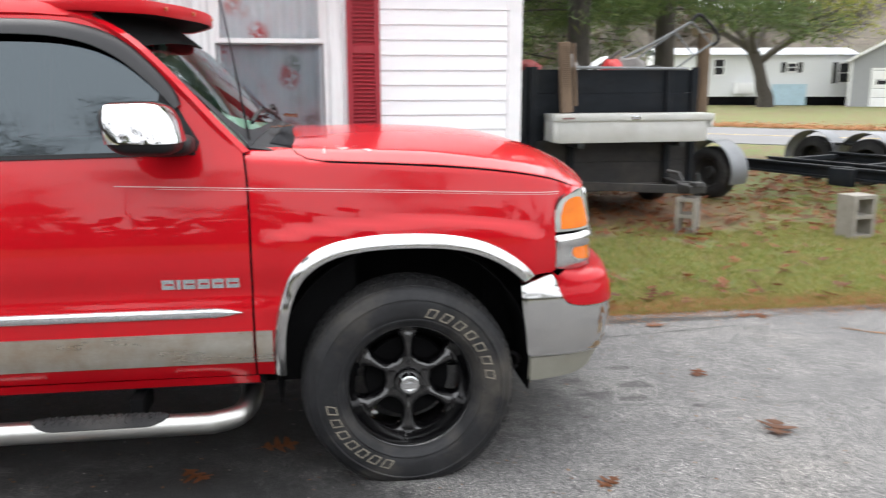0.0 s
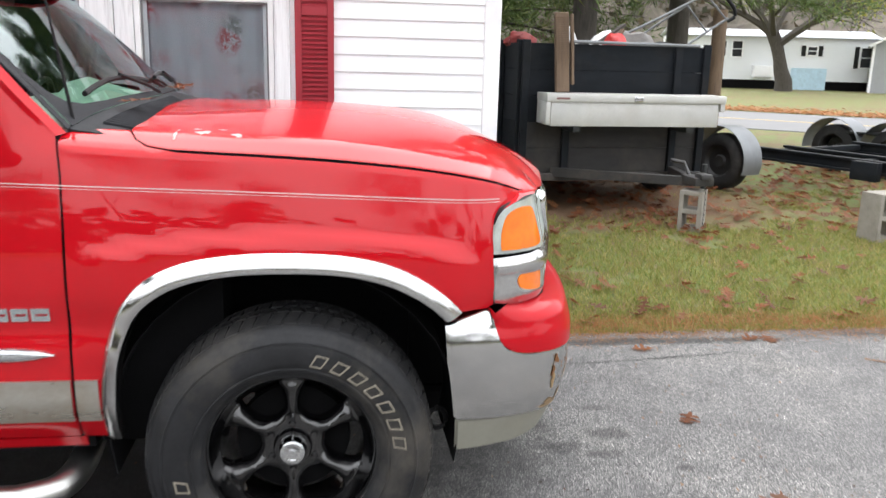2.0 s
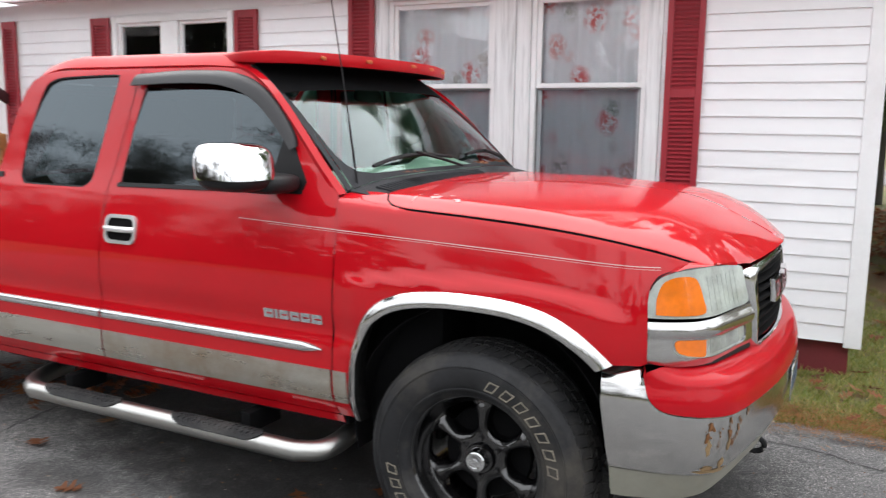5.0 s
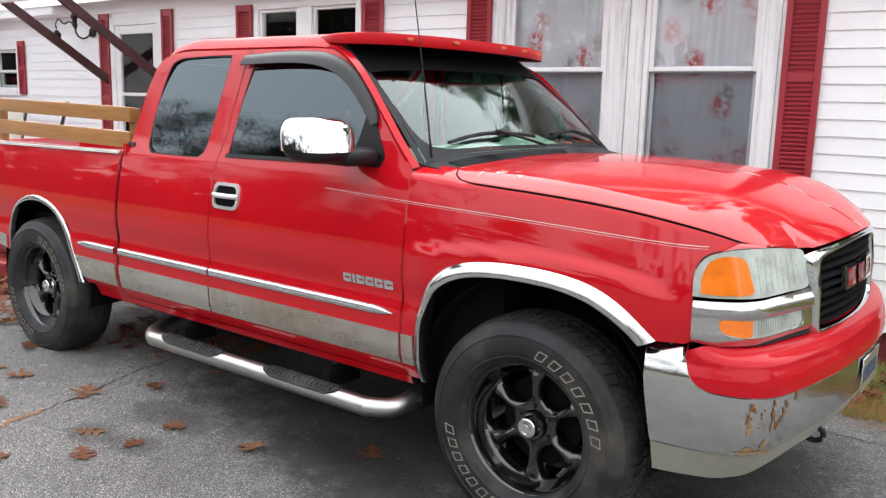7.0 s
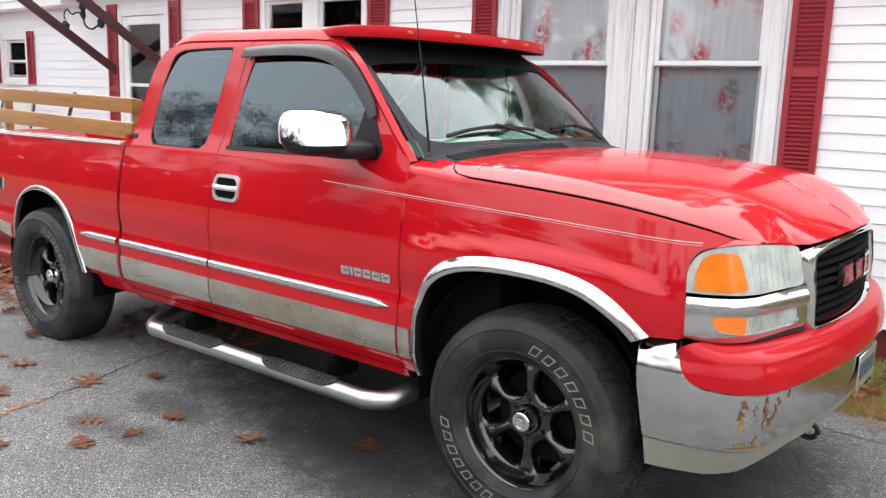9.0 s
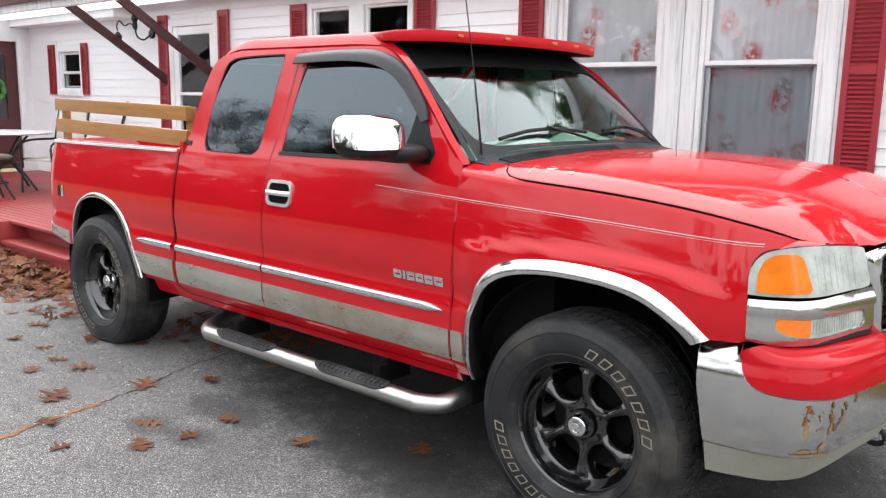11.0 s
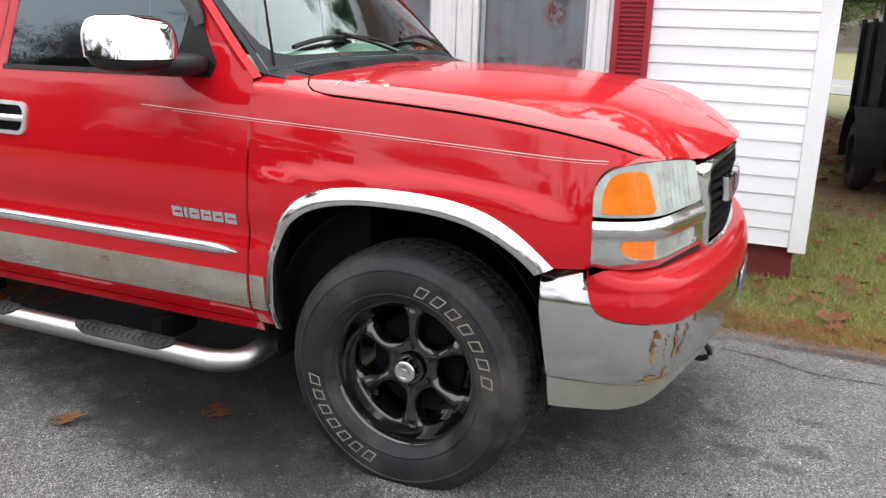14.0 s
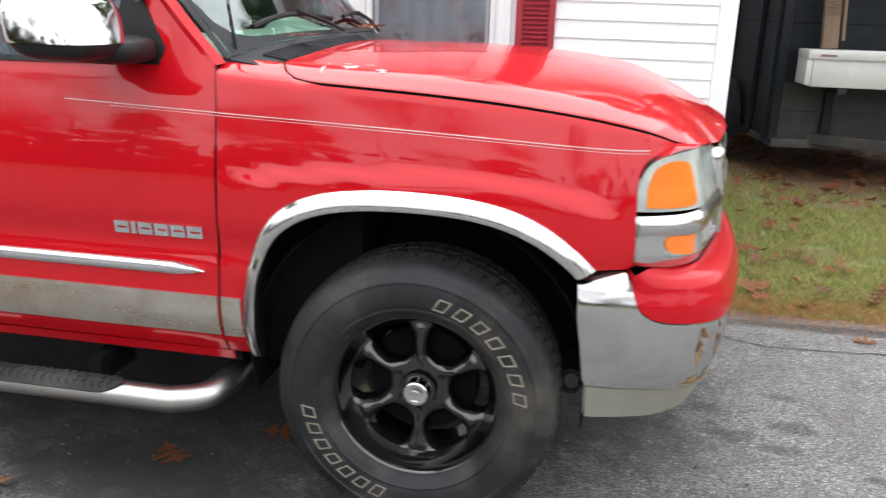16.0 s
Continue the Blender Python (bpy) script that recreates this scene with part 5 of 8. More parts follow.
def superblob(cx, cy, cz, rx, ry, rz, e=0.55, n=26, m=16):
    """A rounded box."""
    def sp(v):
        return math.copysign(abs(v) ** e, v)
    rows = []
    for j in range(m + 1):
        b = -math.pi / 2 + math.pi * j / m
        rows.append([(cx + rx * sp(math.cos(b)) * sp(math.cos(2 * math.pi * k / n)), cy + ry * sp(math.cos(b)) * sp(math.sin(2 * math.pi * k / n)), cz + rz * sp(math.sin(b))) for k in range(n)])
    bm = as_bm(loft(rows, True))
    bmesh.ops.remove_doubles(bm, verts=bm.verts, dist=1e-5)
    bmesh.ops.recalc_face_normals(bm, faces=bm.faces)
    return bm


def lean_mirror(co, cx, cy, cz):
    """The mirror's head tapers and leans back and in towards its top."""
    co.x += 0.06 * (co.y - cy) + (0.02 if co.x > cx else 0) - 0.30 * (co.z - cz)
    co.y += 0.22 * (co.z - cz)


def build_mirror():
    """Door mirror: black shell and foot, chrome cap over the front."""
    cx, cy, cz = -0.955, -1.140, 1.462
    shell_bm = superblob(cx, cy, cz, 0.112, 0.122, 0.094, 0.6)
    for v in shell_bm.verts:
        lean_mirror(v.co, cx, cy, cz)
        if v.co.z < cz - 0.03:
            v.co.z = cz - 0.03 + (v.co.z - cz + 0.03) * 0.9
    part("mirror", shell_bm, BLACK, truck, "door mirror with a chrome cap")
    cap = superblob(cx, cy, cz, 0.119, 0.128, 0.101, 0.6, 32, 20)
    for v in cap.verts:
        lean_mirror(v.co, cx, cy, cz)
    bmesh.ops.bisect_plane(cap, geom=cap.verts[:] + cap.edges[:] + cap.faces[:], plane_co=(0, 0, cz - 0.042), plane_no=(0, 0, 1), clear_inner=True)
    bmesh.ops.bisect_plane(cap, geom=cap.verts[:] + cap.edges[:] + cap.faces[:], plane_co=(cx - 0.095, cy, 0), plane_no=(1, 0, 0), clear_inner=True)
    part("mirror_cap", cap, CHROME, truck, "chrome mirror cap")
    arm = superblob(-0.885, -1.00, 1.397, 0.095, 0.115, 0.040, 0.6, 20, 10)
    part("mirror_arm", arm, BLACK, truck)


build_mirror()


def build_step():
    y, z = -0.990, 0.300
    for sgn in (1, -1):
        path = arc_pts([(-2.50, sgn * -0.70, 0.335), (-2.505, sgn * -0.82, 0.322), (-2.47, sgn * (y + 0.055), 0.306), (-2.39, sgn * (y + 0.006), z), (-2.30, sgn * y, z), (-1.5, sgn * y, z), (-0.86, sgn * y, z - 0.002),
                        (-0.77, sgn * (y + 0.006), z), (-0.685, sgn * (y + 0.052), 0.306), (-0.645, sgn * -0.84, 0.33), (-0.64, sgn * -0.70, 0.37)], 8)
        st = part("side_step", tube(path, 0.044, 18), STEEL, truck, "polished stainless tubular side step")
        for a, b in ((-2.29, -1.775), (-1.46, -0.945)):
            rows, ribs = [], []
            for k in range(25):
                t = k / 24
                x = a + (b - a) * t
                w = 60 * min(1, math.sqrt(math.sin(math.pi * t)) * 1.5 + 0.02)
                row = []
                for s in (-1, -0.92, -0.6, -0.2, 0.2, 0.6, 0.92, 1):
                    q = math.radians(14 + w * s)
                    r = 0.0445 + (0.006 if abs(s) < 0.95 else 0)
                    row.append((x, sgn * (y - r * math.sin(q)), z + r * math.cos(q)))
                rows.append(row)
            pad = part("tread_pad", as_bm(loft(rows)), TREAD, st, "black rubber tread pad")
            for k in range(15):
                x = a + 0.05 + (b - a - 0.10) * k / 14
                pts = [(x + 0.012 * (s % 2), sgn * (y - 0.0515 * math.sin(math.radians(14 + s * 12))), z + 0.0515 * math.cos(math.radians(14 + s * 12))) for s in range(-3, 4)]
                ribs.append(as_bm(tube(pts, 0.0035, 5)))
            part("grip_rib", join(*ribs), TREAD, pad)
    for x in (-2.2, -1.1):
        both("step_bracket", box(x, x + 0.05, -0.96, -0.75, 0.31, 0.40, 0.004), DARK)


build_step()


class Plan:
    """A curve in plan, run by its length from the flank to the middle of the nose."""

    def __init__(self, pts):
        self.p = arc_pts(pts, 10)
        d = [0.0]
        for a, b in zip(self.p, self.p[1:]):
            d.append(d[-1] + float(np.linalg.norm(b - a)))
        self.d, self.length = d, d[-1]

    def at(self, u):
        return float(np.interp(u, self.d, [p[0] for p in self.p])), float(np.interp(u, self.d, [p[1] for p in self.p]))

    def of_x(self, x):
        return float(np.interp(x, [p[0] for p in self.p], self.d))

    def normal(self, u):
        a, b = self.at(max(0, u - 0.01)), self.at(min(self.length, u + 0.01))
        d = Vector((b[0] - a[0], b[1] - a[1])).normalized()
        return d.y, -d.x


LAMP = Plan([(0.585, -0.952), (0.625, -0.938), (0.70, -0.905), (0.765, -0.862), (0.808, -0.80), (0.838, -0.70), (0.885, -0.525), (0.900, -0.462)])
BUMP = Plan([(0.485, -0.992), (0.56, -0.988), (0.64, -0.978), (0.74, -0.958), (0.815, -0.925), (0.875, -0.865), (0.912, -0.775), (0.950, -0.62), (0.985, -0.42), (1.005, -0.2), (1.012, 0.0)])


def smooth_loop(pts, n=4):
    P = list(pts)
    c = arc_pts(P + [P[0]], n)
    return [tuple(p) for p in c[:-1]]


def on_lamp(off=0.0, tilt=0.22):
    def f(u, z):
        x, y = LAMP.at(u)
        nx, ny = LAMP.normal(u)
        return (x - tilt * (z - 1.0) * smoothstep(0.0, 0.3, u) + nx * off, y + ny * off + 0.06 * (z - 1.0) * (1 - smoothstep(0.1, 0.4, u)), z)
    return f


def on_bump(off=0.0):
    bulge = spline([0.38, 0.44, 0.50, 0.58, 0.66, 0.74, 0.80, 0.85], [-0.085, -0.055, -0.030, -0.006, 0.004, 0.002, -0.014, -0.055])

    def f(u, z):
        x, y = BUMP.at(u)
        nx, ny = BUMP.normal(u)
        if z > 0.80 and u > 0.1385:
            k = (z - 0.80) / 0.13
            b = bulge(0.80) - 0.13 * (1 - math.cos(k * math.pi / 2)) * smoothstep(0.13, 0.30, u)
            return (x + nx * (b + off), y + ny * (b + off), 0.80 + 0.055 * math.sin(min(k, 1) * math.pi / 2))
        b = bulge(z) * (0.5 + 0.5 * smoothstep(0.0, 0.35, u)) if z < 0.7 else bulge(z)
        return (x + nx * (b + off), y + ny * (b + off), z)
    return f


def build_nose():
    L = LAMP.length
    lens_out = smooth_loop([(0.036, 1.020), (0.035, 1.050), (0.036, 1.080), (0.048, 1.122), (0.078, 1.152), (0.120, 1.167), (0.17, 1.175), (0.23, 1.179), (0.31, 1.178), (0.39, 1.173), (0.48, 1.165), (0.546, 1.156), (0.563, 1.142),
                            (0.566, 1.08), (0.563, 1.028), (0.45, 1.023), (0.33, 1.020), (0.18, 1.019), (0.09, 1.018)], 3)
    both("headlight", sheet(lens_out, [], on_lamp(0.0), 0.022, 0.03, (-0.6, 0.8, 0), fair=True), LENS, "hazed headlight with an amber corner lens")
    amber = smooth_loop([(0.062, 1.030), (0.061, 1.060), (0.064, 1.092), (0.082, 1.132), (0.115, 1.150), (0.150, 1.156), (0.185, 1.156), (0.212, 1.150), (0.227, 1.128), (0.236, 1.085), (0.238, 1.036), (0.15, 1.028)], 4)
    both("corner_lens", sheet(amber, [], on_lamp(0.004), 0.02, 0.006, (-0.6, 0.8, 0), fair=True), AMBER, "amber corner lens")
    rim = [(u + (0.002 if u > 0.29 else -0.0015), z + (0.0015 if z > 1.095 else -0.003)) for u, z in lens_out]
    both("lamp_seal", sheet(rim, [], on_lamp(-0.007), 0.03, 0.02, (-0.6, 0.8, 0)), BLACK)
    for k in range(7):
        u = 0.275 + 0.034 * k
        both("lens_rib", beam(on_lamp(0.0005)(u, 1.035), on_lamp(0.0005)(u, 1.150), 0.0014, 0.0016, 0), LENS)
    # chrome bezel with the turn lamp
    bez = [(0.045, 0.868), (0.08, 0.859), (0.15, 0.855), (0.30, 0.861), (0.50, 0.873), (0.580, 0.872), (0.594, 0.90), (0.590, 0.95), (0.580, 1.016), (0.38, 1.007), (0.20, 1.003), (0.045, 1.002), (0.040, 0.94)]
    slot = smooth_loop([(0.122, 0.930), (0.130, 0.908), (0.150, 0.893), (0.205, 0.884), (0.36, 0.882), (0.500, 0.891), (0.530, 0.900), (0.536, 0.925), (0.529, 0.946), (0.48, 0.949), (0.38, 0.946), (0.25, 0.947), (0.15, 0.949), (0.130, 0.944)], 3)
    def bez_place(u, z):
        lift = 0.011 * math.sin(math.pi * min(1, max(0, (z - 0.950) / 0.056))) ** 0.8 - 0.35 * max(0.0, 0.889 - z)
        return on_lamp(lift, 0.05)(u, z)
    both("lamp_bezel", sheet(bez, [slot], bez_place, 0.012, 0.022, (-0.6, 0.8, 0), fair=True), ARCH_CHROME, "chrome lamp surround")
    both("turn_lamp", sheet(slot, [], on_lamp(-0.008, 0.05), 0.03, 0), LENS, "clear lower lamp")
    both("side_marker", sheet(smooth_loop([(0.128, 0.930), (0.136, 0.910), (0.155, 0.898), (0.205, 0.889), (0.236, 0.888), (0.243, 0.896), (0.243, 0.938), (0.236, 0.944), (0.15, 0.946), (0.134, 0.941)], 3), [], on_lamp(-0.003, 0.05), 0.02, 0.005, (-0.6, 0.8, 0)), AMBER, "amber side marker lens")
    for k in range(18):
        u = 0.258 + k * 0.0135
        both("lens_rib", beam(on_lamp(-0.007, 0.05)(u, 0.893), on_lamp(-0.007, 0.05)(u, 0.941), 0.0025, 0.003, 0), LENS)
    # painted lip that closes the wing and bonnet down to the lens
    top = [shell(x, z - crest(x)) for x, z in ((0.664, 1.163), (0.682, 1.171), (0.70, 1.177))] + [shell(0.724, 0.0)] + [bonnet(bonnet_front(q) - 0.004, q) for q in (0.02, 0.05, 0.087, 0.13, 0.17, 0.207, 0.24, 0.275)]
    us = [0.080, 0.095, 0.110, 0.130]
    for p in top[4:]:
        us.append(max(us[-1] + 0.012, min(0.52, LAMP.d[min(range(len(LAMP.p)), key=lambda i: abs(LAMP.p[i][1] - p[1]))])))
    lip = []
    for p, u in zip(top, us):
        a, b = Vector(p), Vector(on_lamp(-0.003)(min(u, 0.53), float(np.interp(u, (0.06, 0.12, 0.23, 0.39, 0.51), (1.150, 1.172, 1.184, 1.178, 1.162)))))
        lip.append([tuple(a + Vector((-0.006, 0.003, 0.0))), tuple(a.lerp(b, 0.5) + Vector((0.002, -0.001, 0.003))), tuple(b), tuple(b + Vector((-0.02, 0.02, -0.01)))])
    both("bonnet_lip", as_bm(loft(lip)), RED)
    # filler under the lamps
    both("lamp_filler", sheet([(0.0, 0.855), (L - 0.04, 0.855), (L - 0.04, 0.90), (0.0, 0.90)], [], on_lamp(-0.03), 0.05, 0.03, (-0.6, 0.8, 0)), BLACK)
    # grille
    def g(y, z, off=0.0):
        return (0.932 - 0.20 * y * y + off - 0.12 * (z - 1.0) * (z > 1.0), y, z)
    ring_out = [(0.0, 1.180), (-0.20, 1.172), (-0.38, 1.158), (-0.465, 1.148), (-0.498, 1.134), (-0.505, 1.09), (-0.494, 0.99), (-0.478, 0.90), (-0.466, 0.852), (-0.435, 0.824), (-0.38, 0.814), (-0.20, 0.811), (0.0, 0.810)]
    ring_in = [(0.0, 1.146), (-0.18, 1.138), (-0.33, 1.125), (-0.398, 1.116), (-0.430, 1.102), (-0.438, 1.07), (-0.446, 0.985), (-0.443, 0.910), (-0.440, 0.878), (-0.415, 0.860), (-0.36, 0.853), (-0.20, 0.850), (0.0, 0.849)]
    rows = []
    for o, i in zip(arc_pts(ring_out, 5), arc_pts(ring_in, 5)):
        row = []
        for t, off in ((0, -0.035), (0, -0.004), (0.06, 0.006), (0.2, 0.016), (0.42, 0.022), (0.65, 0.022), (0.85, 0.016), (0.96, 0.008), (1, 0.0), (1, -0.035)):
            p = o + (i - o) * t
            row.append(g(float(p[0]), float(p[1]), off))
        rows.append(row)
    ring = rows + [[(x, -y, z) for x, y, z in r] for r in rows[-2:0:-1]]
    part("grille_frame", as_bm(loft(ring + [ring[0]])), CHROME, truck, "chrome grille surround", 60)
    back = [tuple(p) for p in arc_pts(ring_in, 3)]
    part("grille_back", sheet(back + [(-y, z) for y, z in back[-2:0:-1]], [], lambda y, z: g(y, z, -0.034), 0.08, 0), DARK, truck)
    for k in range(8):
        z = 0.872 + k * 0.034
        w = float(np.interp(z, (0.86, 0.88, 0.985, 1.10, 1.115), (0.42, 0.438, 0.447, 0.435, 0.40)))
        rows = [[g(y, z - 0.010, -0.004), g(y, z - 0.006, 0.004), g(y, z + 0.003, 0.005), g(y, z + 0.008, -0.004), g(y, z + 0.004, -0.032)] for y in np.linspace(-w, w, 21)]
        part("grille_bar", as_bm(loft(rows)), DARK, truck)
    for k in range(3):
        a = -0.225 + k * 0.148
        fr = sheet([(a, 0.976), (a + 0.128, 0.976), (a + 0.128, 1.064), (a, 1.064)], [[(a + 0.012, 0.987), (a + 0.116, 0.987), (a + 0.116, 1.053), (a + 0.012, 1.053)]], lambda y, z: g(y, z, 0.024), 0.03, 0.02, (-1, 0, 0))
        e = part("emblem", fr, CHROME, truck, "red emblem blocks edged with chrome")
        part("emblem_face", sheet([(a + 0.010, 0.985), (a + 0.118, 0.985), (a + 0.118, 1.055), (a + 0.010, 1.055)], [], lambda y, z: g(y, z, 0.018), 0.04, 0.01, (-1, 0, 0)), EMBLEM_RED, e)
        part("emblem_mark", sheet([(a + 0.04, 1.003), (a + 0.088, 1.003), (a + 0.088, 1.037), (a + 0.04, 1.037)], [[(a + 0.05, 1.011), (a + 0.078, 1.011), (a + 0.078, 1.029), (a + 0.05, 1.029)]], lambda y, z: g(y, z, 0.021), 0.04, 0.003, (-1, 0, 0)), STRIP, e)
    # bumper: chrome, painted cap, valance
    B = BUMP.length
    cut = [(0.138, 0.846), (0.142, 0.81), (0.155, 0.765), (0.180, 0.732), (0.225, 0.714), (0.31, 0.708), (0.45, 0.706), (0.70, 0.712), (B, 0.718)]
    cut = [tuple(p) for p in arc_pts(cut, 3)]
    ch = [(0.012, 0.846), (0.0, 0.82), (0.006, 0.70), (0.022, 0.60), (0.035, 0.502), (0.2, 0.496), (0.4, 0.494), (0.7, 0.53), (B, 0.555)] + [(u, z - 0.003) for u, z in cut[::-1]]
    half = sheet(ch, [], on_bump(), 0.026, 0.03, (-0.4, 0.9, 0), fair=True)
    both("bumper", half, BUMPER_CHROME, "chrome front bumper with rust spots")
    cap = [(u, z + 0.003) for u, z in cut] + [(B, 0.93), (0.5, 0.93), (0.28, 0.93), (0.19, 0.90), (0.148, 0.858)]
    both("bumper_cap", sheet(cap, [], on_bump(0.004), 0.022, 0.02, (-0.4, 0.9, 0), fair=True), CAP_RED, "red painted bumper cap")
    va = [(0.036, 0.494), (0.040, 0.385), (0.25, 0.383), (0.42, 0.405), (0.70, 0.46), (B, 0.495), (B, 0.551), (0.7, 0.526), (0.4, 0.490), (0.2, 0.491)]
    both("valance", sheet(va, [], on_bump(-0.006), 0.03, 0.02, (-0.4, 0.9, 0)), VALANCE, "dusty grey plastic valance")
    # rust
    rs = random.Random(3)
    RUST = surface("rust", (0.20, 0.085, 0.028), 0.9, vary=0.4, scale=30, fine=150, bump=0.5)
    u0 = BUMP.of_x(0.83)
    spots = []
    for cu, z0, z1, wide, count in ((0.0, 0.625, 0.685, 0.016, 12), (0.086, 0.625, 0.700, 0.010, 11), (0.135, 0.605, 0.69, 0.016, 15), (0.105, 0.598, 0.625, 0.010, 5), (0.20, 0.675, 0.705, 0.012, 4), (0.045, 0.60, 0.68, 0.02, 4)):
        for k in range(count):
            t = (k + rs.random()) / count
            spots.append((u0 + cu + rs.gauss(0, wide * 0.5) + (0.03 * (t - 0.5) if cu == 0.135 else 0), z0 + (z1 - z0) * t, rs.choice((0.003, 0.004, 0.006, 0.009))))
    for u, z, r in spots:
        pts = []
        for k in range(14):
            a = 2 * math.pi * k / 14
            q = r * (0.40 + 0.75 * rs.random())
            pts.append((u + q * math.cos(a) * 0.8, z + q * math.sin(a) * 1.3))
        part("rust_spot", sheet(pts, [], on_bump(0.0022), 0.02, 0), RUST, truck, "brown rust spot")
    STAIN = surface("rust_bleed", (0.40, 0.27, 0.14), 0.45, 0.5, vary=0.35, scale=20, fine=90)
    for u, z, a, b in ((u0 + 0.045, 0.506, 0.09, 0.008), (u0 + 0.015, 0.520, 0.03, 0.010), (u0 + 0.075, 0.535, 0.014, 0.026), (u0 + 0.004, 0.600, 0.010, 0.035), (u0 + 0.09, 0.60, 0.008, 0.03)):
        pts = [(u + a * (0.6 + 0.5 * rs.random()) * math.cos(2 * math.pi * k / 16), z + b * (0.6 + 0.5 * rs.random()) * math.sin(2 * math.pi * k / 16)) for k in range(16)]
        part("rust_stain", sheet(pts, [], on_bump(0.0014), 0.02, 0), STAIN, truck, "pale brown rust bleed")
    # number plate: blank bars
    pl = part("number_plate", box(1.017, 1.021, -0.15, 0.15, 0.56, 0.70, 0.002, 1), REFLECTOR, truck, "white number plate with plain dark bars")
    for k in range(6):
        part("plate_bar", box(1.0215, 1.023, -0.12 + k * 0.042, -0.095 + k * 0.042, 0.60, 0.665), surface("plate_ink", (0.05, 0.08, 0.12), 0.5), pl)
    for y in (-0.42, 0.42):
        part("tow_hook", tube([(0.90, y, 0.49)] + [(0.925 + 0.035 * math.cos(a), y, 0.462 + 0.028 * math.sin(a)) for a in np.linspace(1.9, -3.6, 14)], 0.011, 8), BLACK, truck, "black tow hook")
    part("hook_eye", tube([(0.47, -0.80, 0.47)] + [(0.475 + 0.03 * math.cos(a), -0.80, 0.43 + 0.035 * math.sin(a)) for a in np.linspace(1.6, -4.5, 14)], 0.009, 8), BLACK, truck)


build_nose()


def build_wheels():
    n = 96
    side_prof = [(0.245, -0.020), (0.252, -0.036), (0.262, -0.046), (0.275, -0.054), (0.282, -0.057), (0.284, -0.060), (0.288, -0.060), (0.290, -0.058), (0.298, -0.0605), (0.306, -0.0625), (0.345, -0.0625), (0.356, -0.0605), (0.358, -0.0625), (0.362, -0.0620), (0.364, -0.0585),
                 (0.378, -0.0540), (0.390, -0.0475), (0.399, -0.0385), (0.4055, -0.027), (0.409, -0.012), (0.4105, 0.01), (0.411, 0.08), (0.410, 0.15), (0.402, 0.19), (0.375, 0.215), (0.33, 0.22), (0.25, 0.19)]
    side_prof = [(r + 0.11 * max(0.0, r - 0.30), y * 1.30 if y < 0 else y) for r, y in side_prof]
    def flat(bm):
        for v in bm.verts:
            if v.co.z < -HUB / 1.035:
                v.co.z = -HUB / 1.035
            if v.co.z < -0.3 and v.co.y < -0.03:
                v.co.y -= 0.008 * smoothstep(-0.30, -0.38, v.co.z)
        return bm
    tyre_me = mesh_of(flat(as_bm(lathe(side_prof, n))), "tyre")
    # lugs
    lugs = []
    for row, (y0, y1, count, shift) in enumerate(((-0.046, 0.020, 64, 0.0), (0.028, 0.072, 64, 0.5), (0.082, 0.126, 64, 0.0), (0.136, 0.188, 64, 0.5))):
        for k in range(count):
            a = 2 * math.pi * (k + shift) / count
            w = 0.0178 if row in (0, 3) else 0.0172
            r0, r1 = (0.410, 0.4290)
            vs = []
            for r, sh in ((r0, 1.08), (r1, 0.92)):
                for yy in (y0, y1):
                    rr_ = r - (0.0125 if (row == 0 and yy == y0) or (row == 3 and yy == y1) else 0.0)
                    for s in (-1, 1):
                        aa = a + s * w * sh / r + (yy - y0) * 0.45 * (1 if row % 2 else -1)
                        vs.append((rr_ * math.cos(aa), yy, rr_ * math.sin(aa)))
            lugs.append(vs)
    verts = [p for l in lugs for p in l]
    faces = []
    for i in range(len(lugs)):
        b = i * 8
        faces += [(b + 4, b + 5, b + 7, b + 6), (b, b + 1, b + 5, b + 4), (b + 2, b + 6, b + 7, b + 3), (b, b + 4, b + 6, b + 2), (b + 1, b + 3, b + 7, b + 5)]
    tread_me = mesh_of(flat(as_bm((verts, faces))), "tread")
    # six-spoke face
    circle = [(0.236 * math.cos(a), 0.236 * math.sin(a)) for a in np.linspace(0, 2 * math.pi, 73)[:-1]]
    holes = []
    for k in range(6):
        c = math.radians(60 * k)
        pts = [(0.094, 0.0), (0.104, 0.030), (0.130, 0.050), (0.160, 0.060), (0.188, 0.064), (0.208, 0.050), (0.217, 0.024), (0.218, 0.0), (0.217, -0.024), (0.208, -0.050), (0.188, -0.064), (0.160, -0.060), (0.130, -0.050), (0.104, -0.030)]
        pts = [tuple(p) for p in arc_pts(pts + [pts[0]], 3)[:-1]]
        holes.append([(r * math.cos(c) - t * math.sin(c), r * math.sin(c) + t * math.cos(c)) for r, t in pts])
    def dish(x, z):
        r, th = math.hypot(x, z), math.atan2(z, x)
        base = float(np.interp(r, (0.0, 0.05, 0.085, 0.12, 0.165, 0.205, 0.225, 0.236), (0.036, 0.036, 0.039, 0.045, 0.047, 0.040, 0.026, 0.012)))
        ridge = math.exp(-((math.remainder(th - math.pi / 6, math.pi / 3)) / 0.15) ** 2) * smoothstep(0.07, 0.13, r) * smoothstep(0.222, 0.19, r)
        edge = min(edge_gap((x, z), h) for h in holes)
        return (x, base - 0.022 * ridge + 0.010 * (1 - min(1.0, edge / 0.016)) ** 1.5, z)
    face_me = mesh_of(sheet(circle, holes, dish, 0.008, 0.040, (0, 1, 0)), "rim")
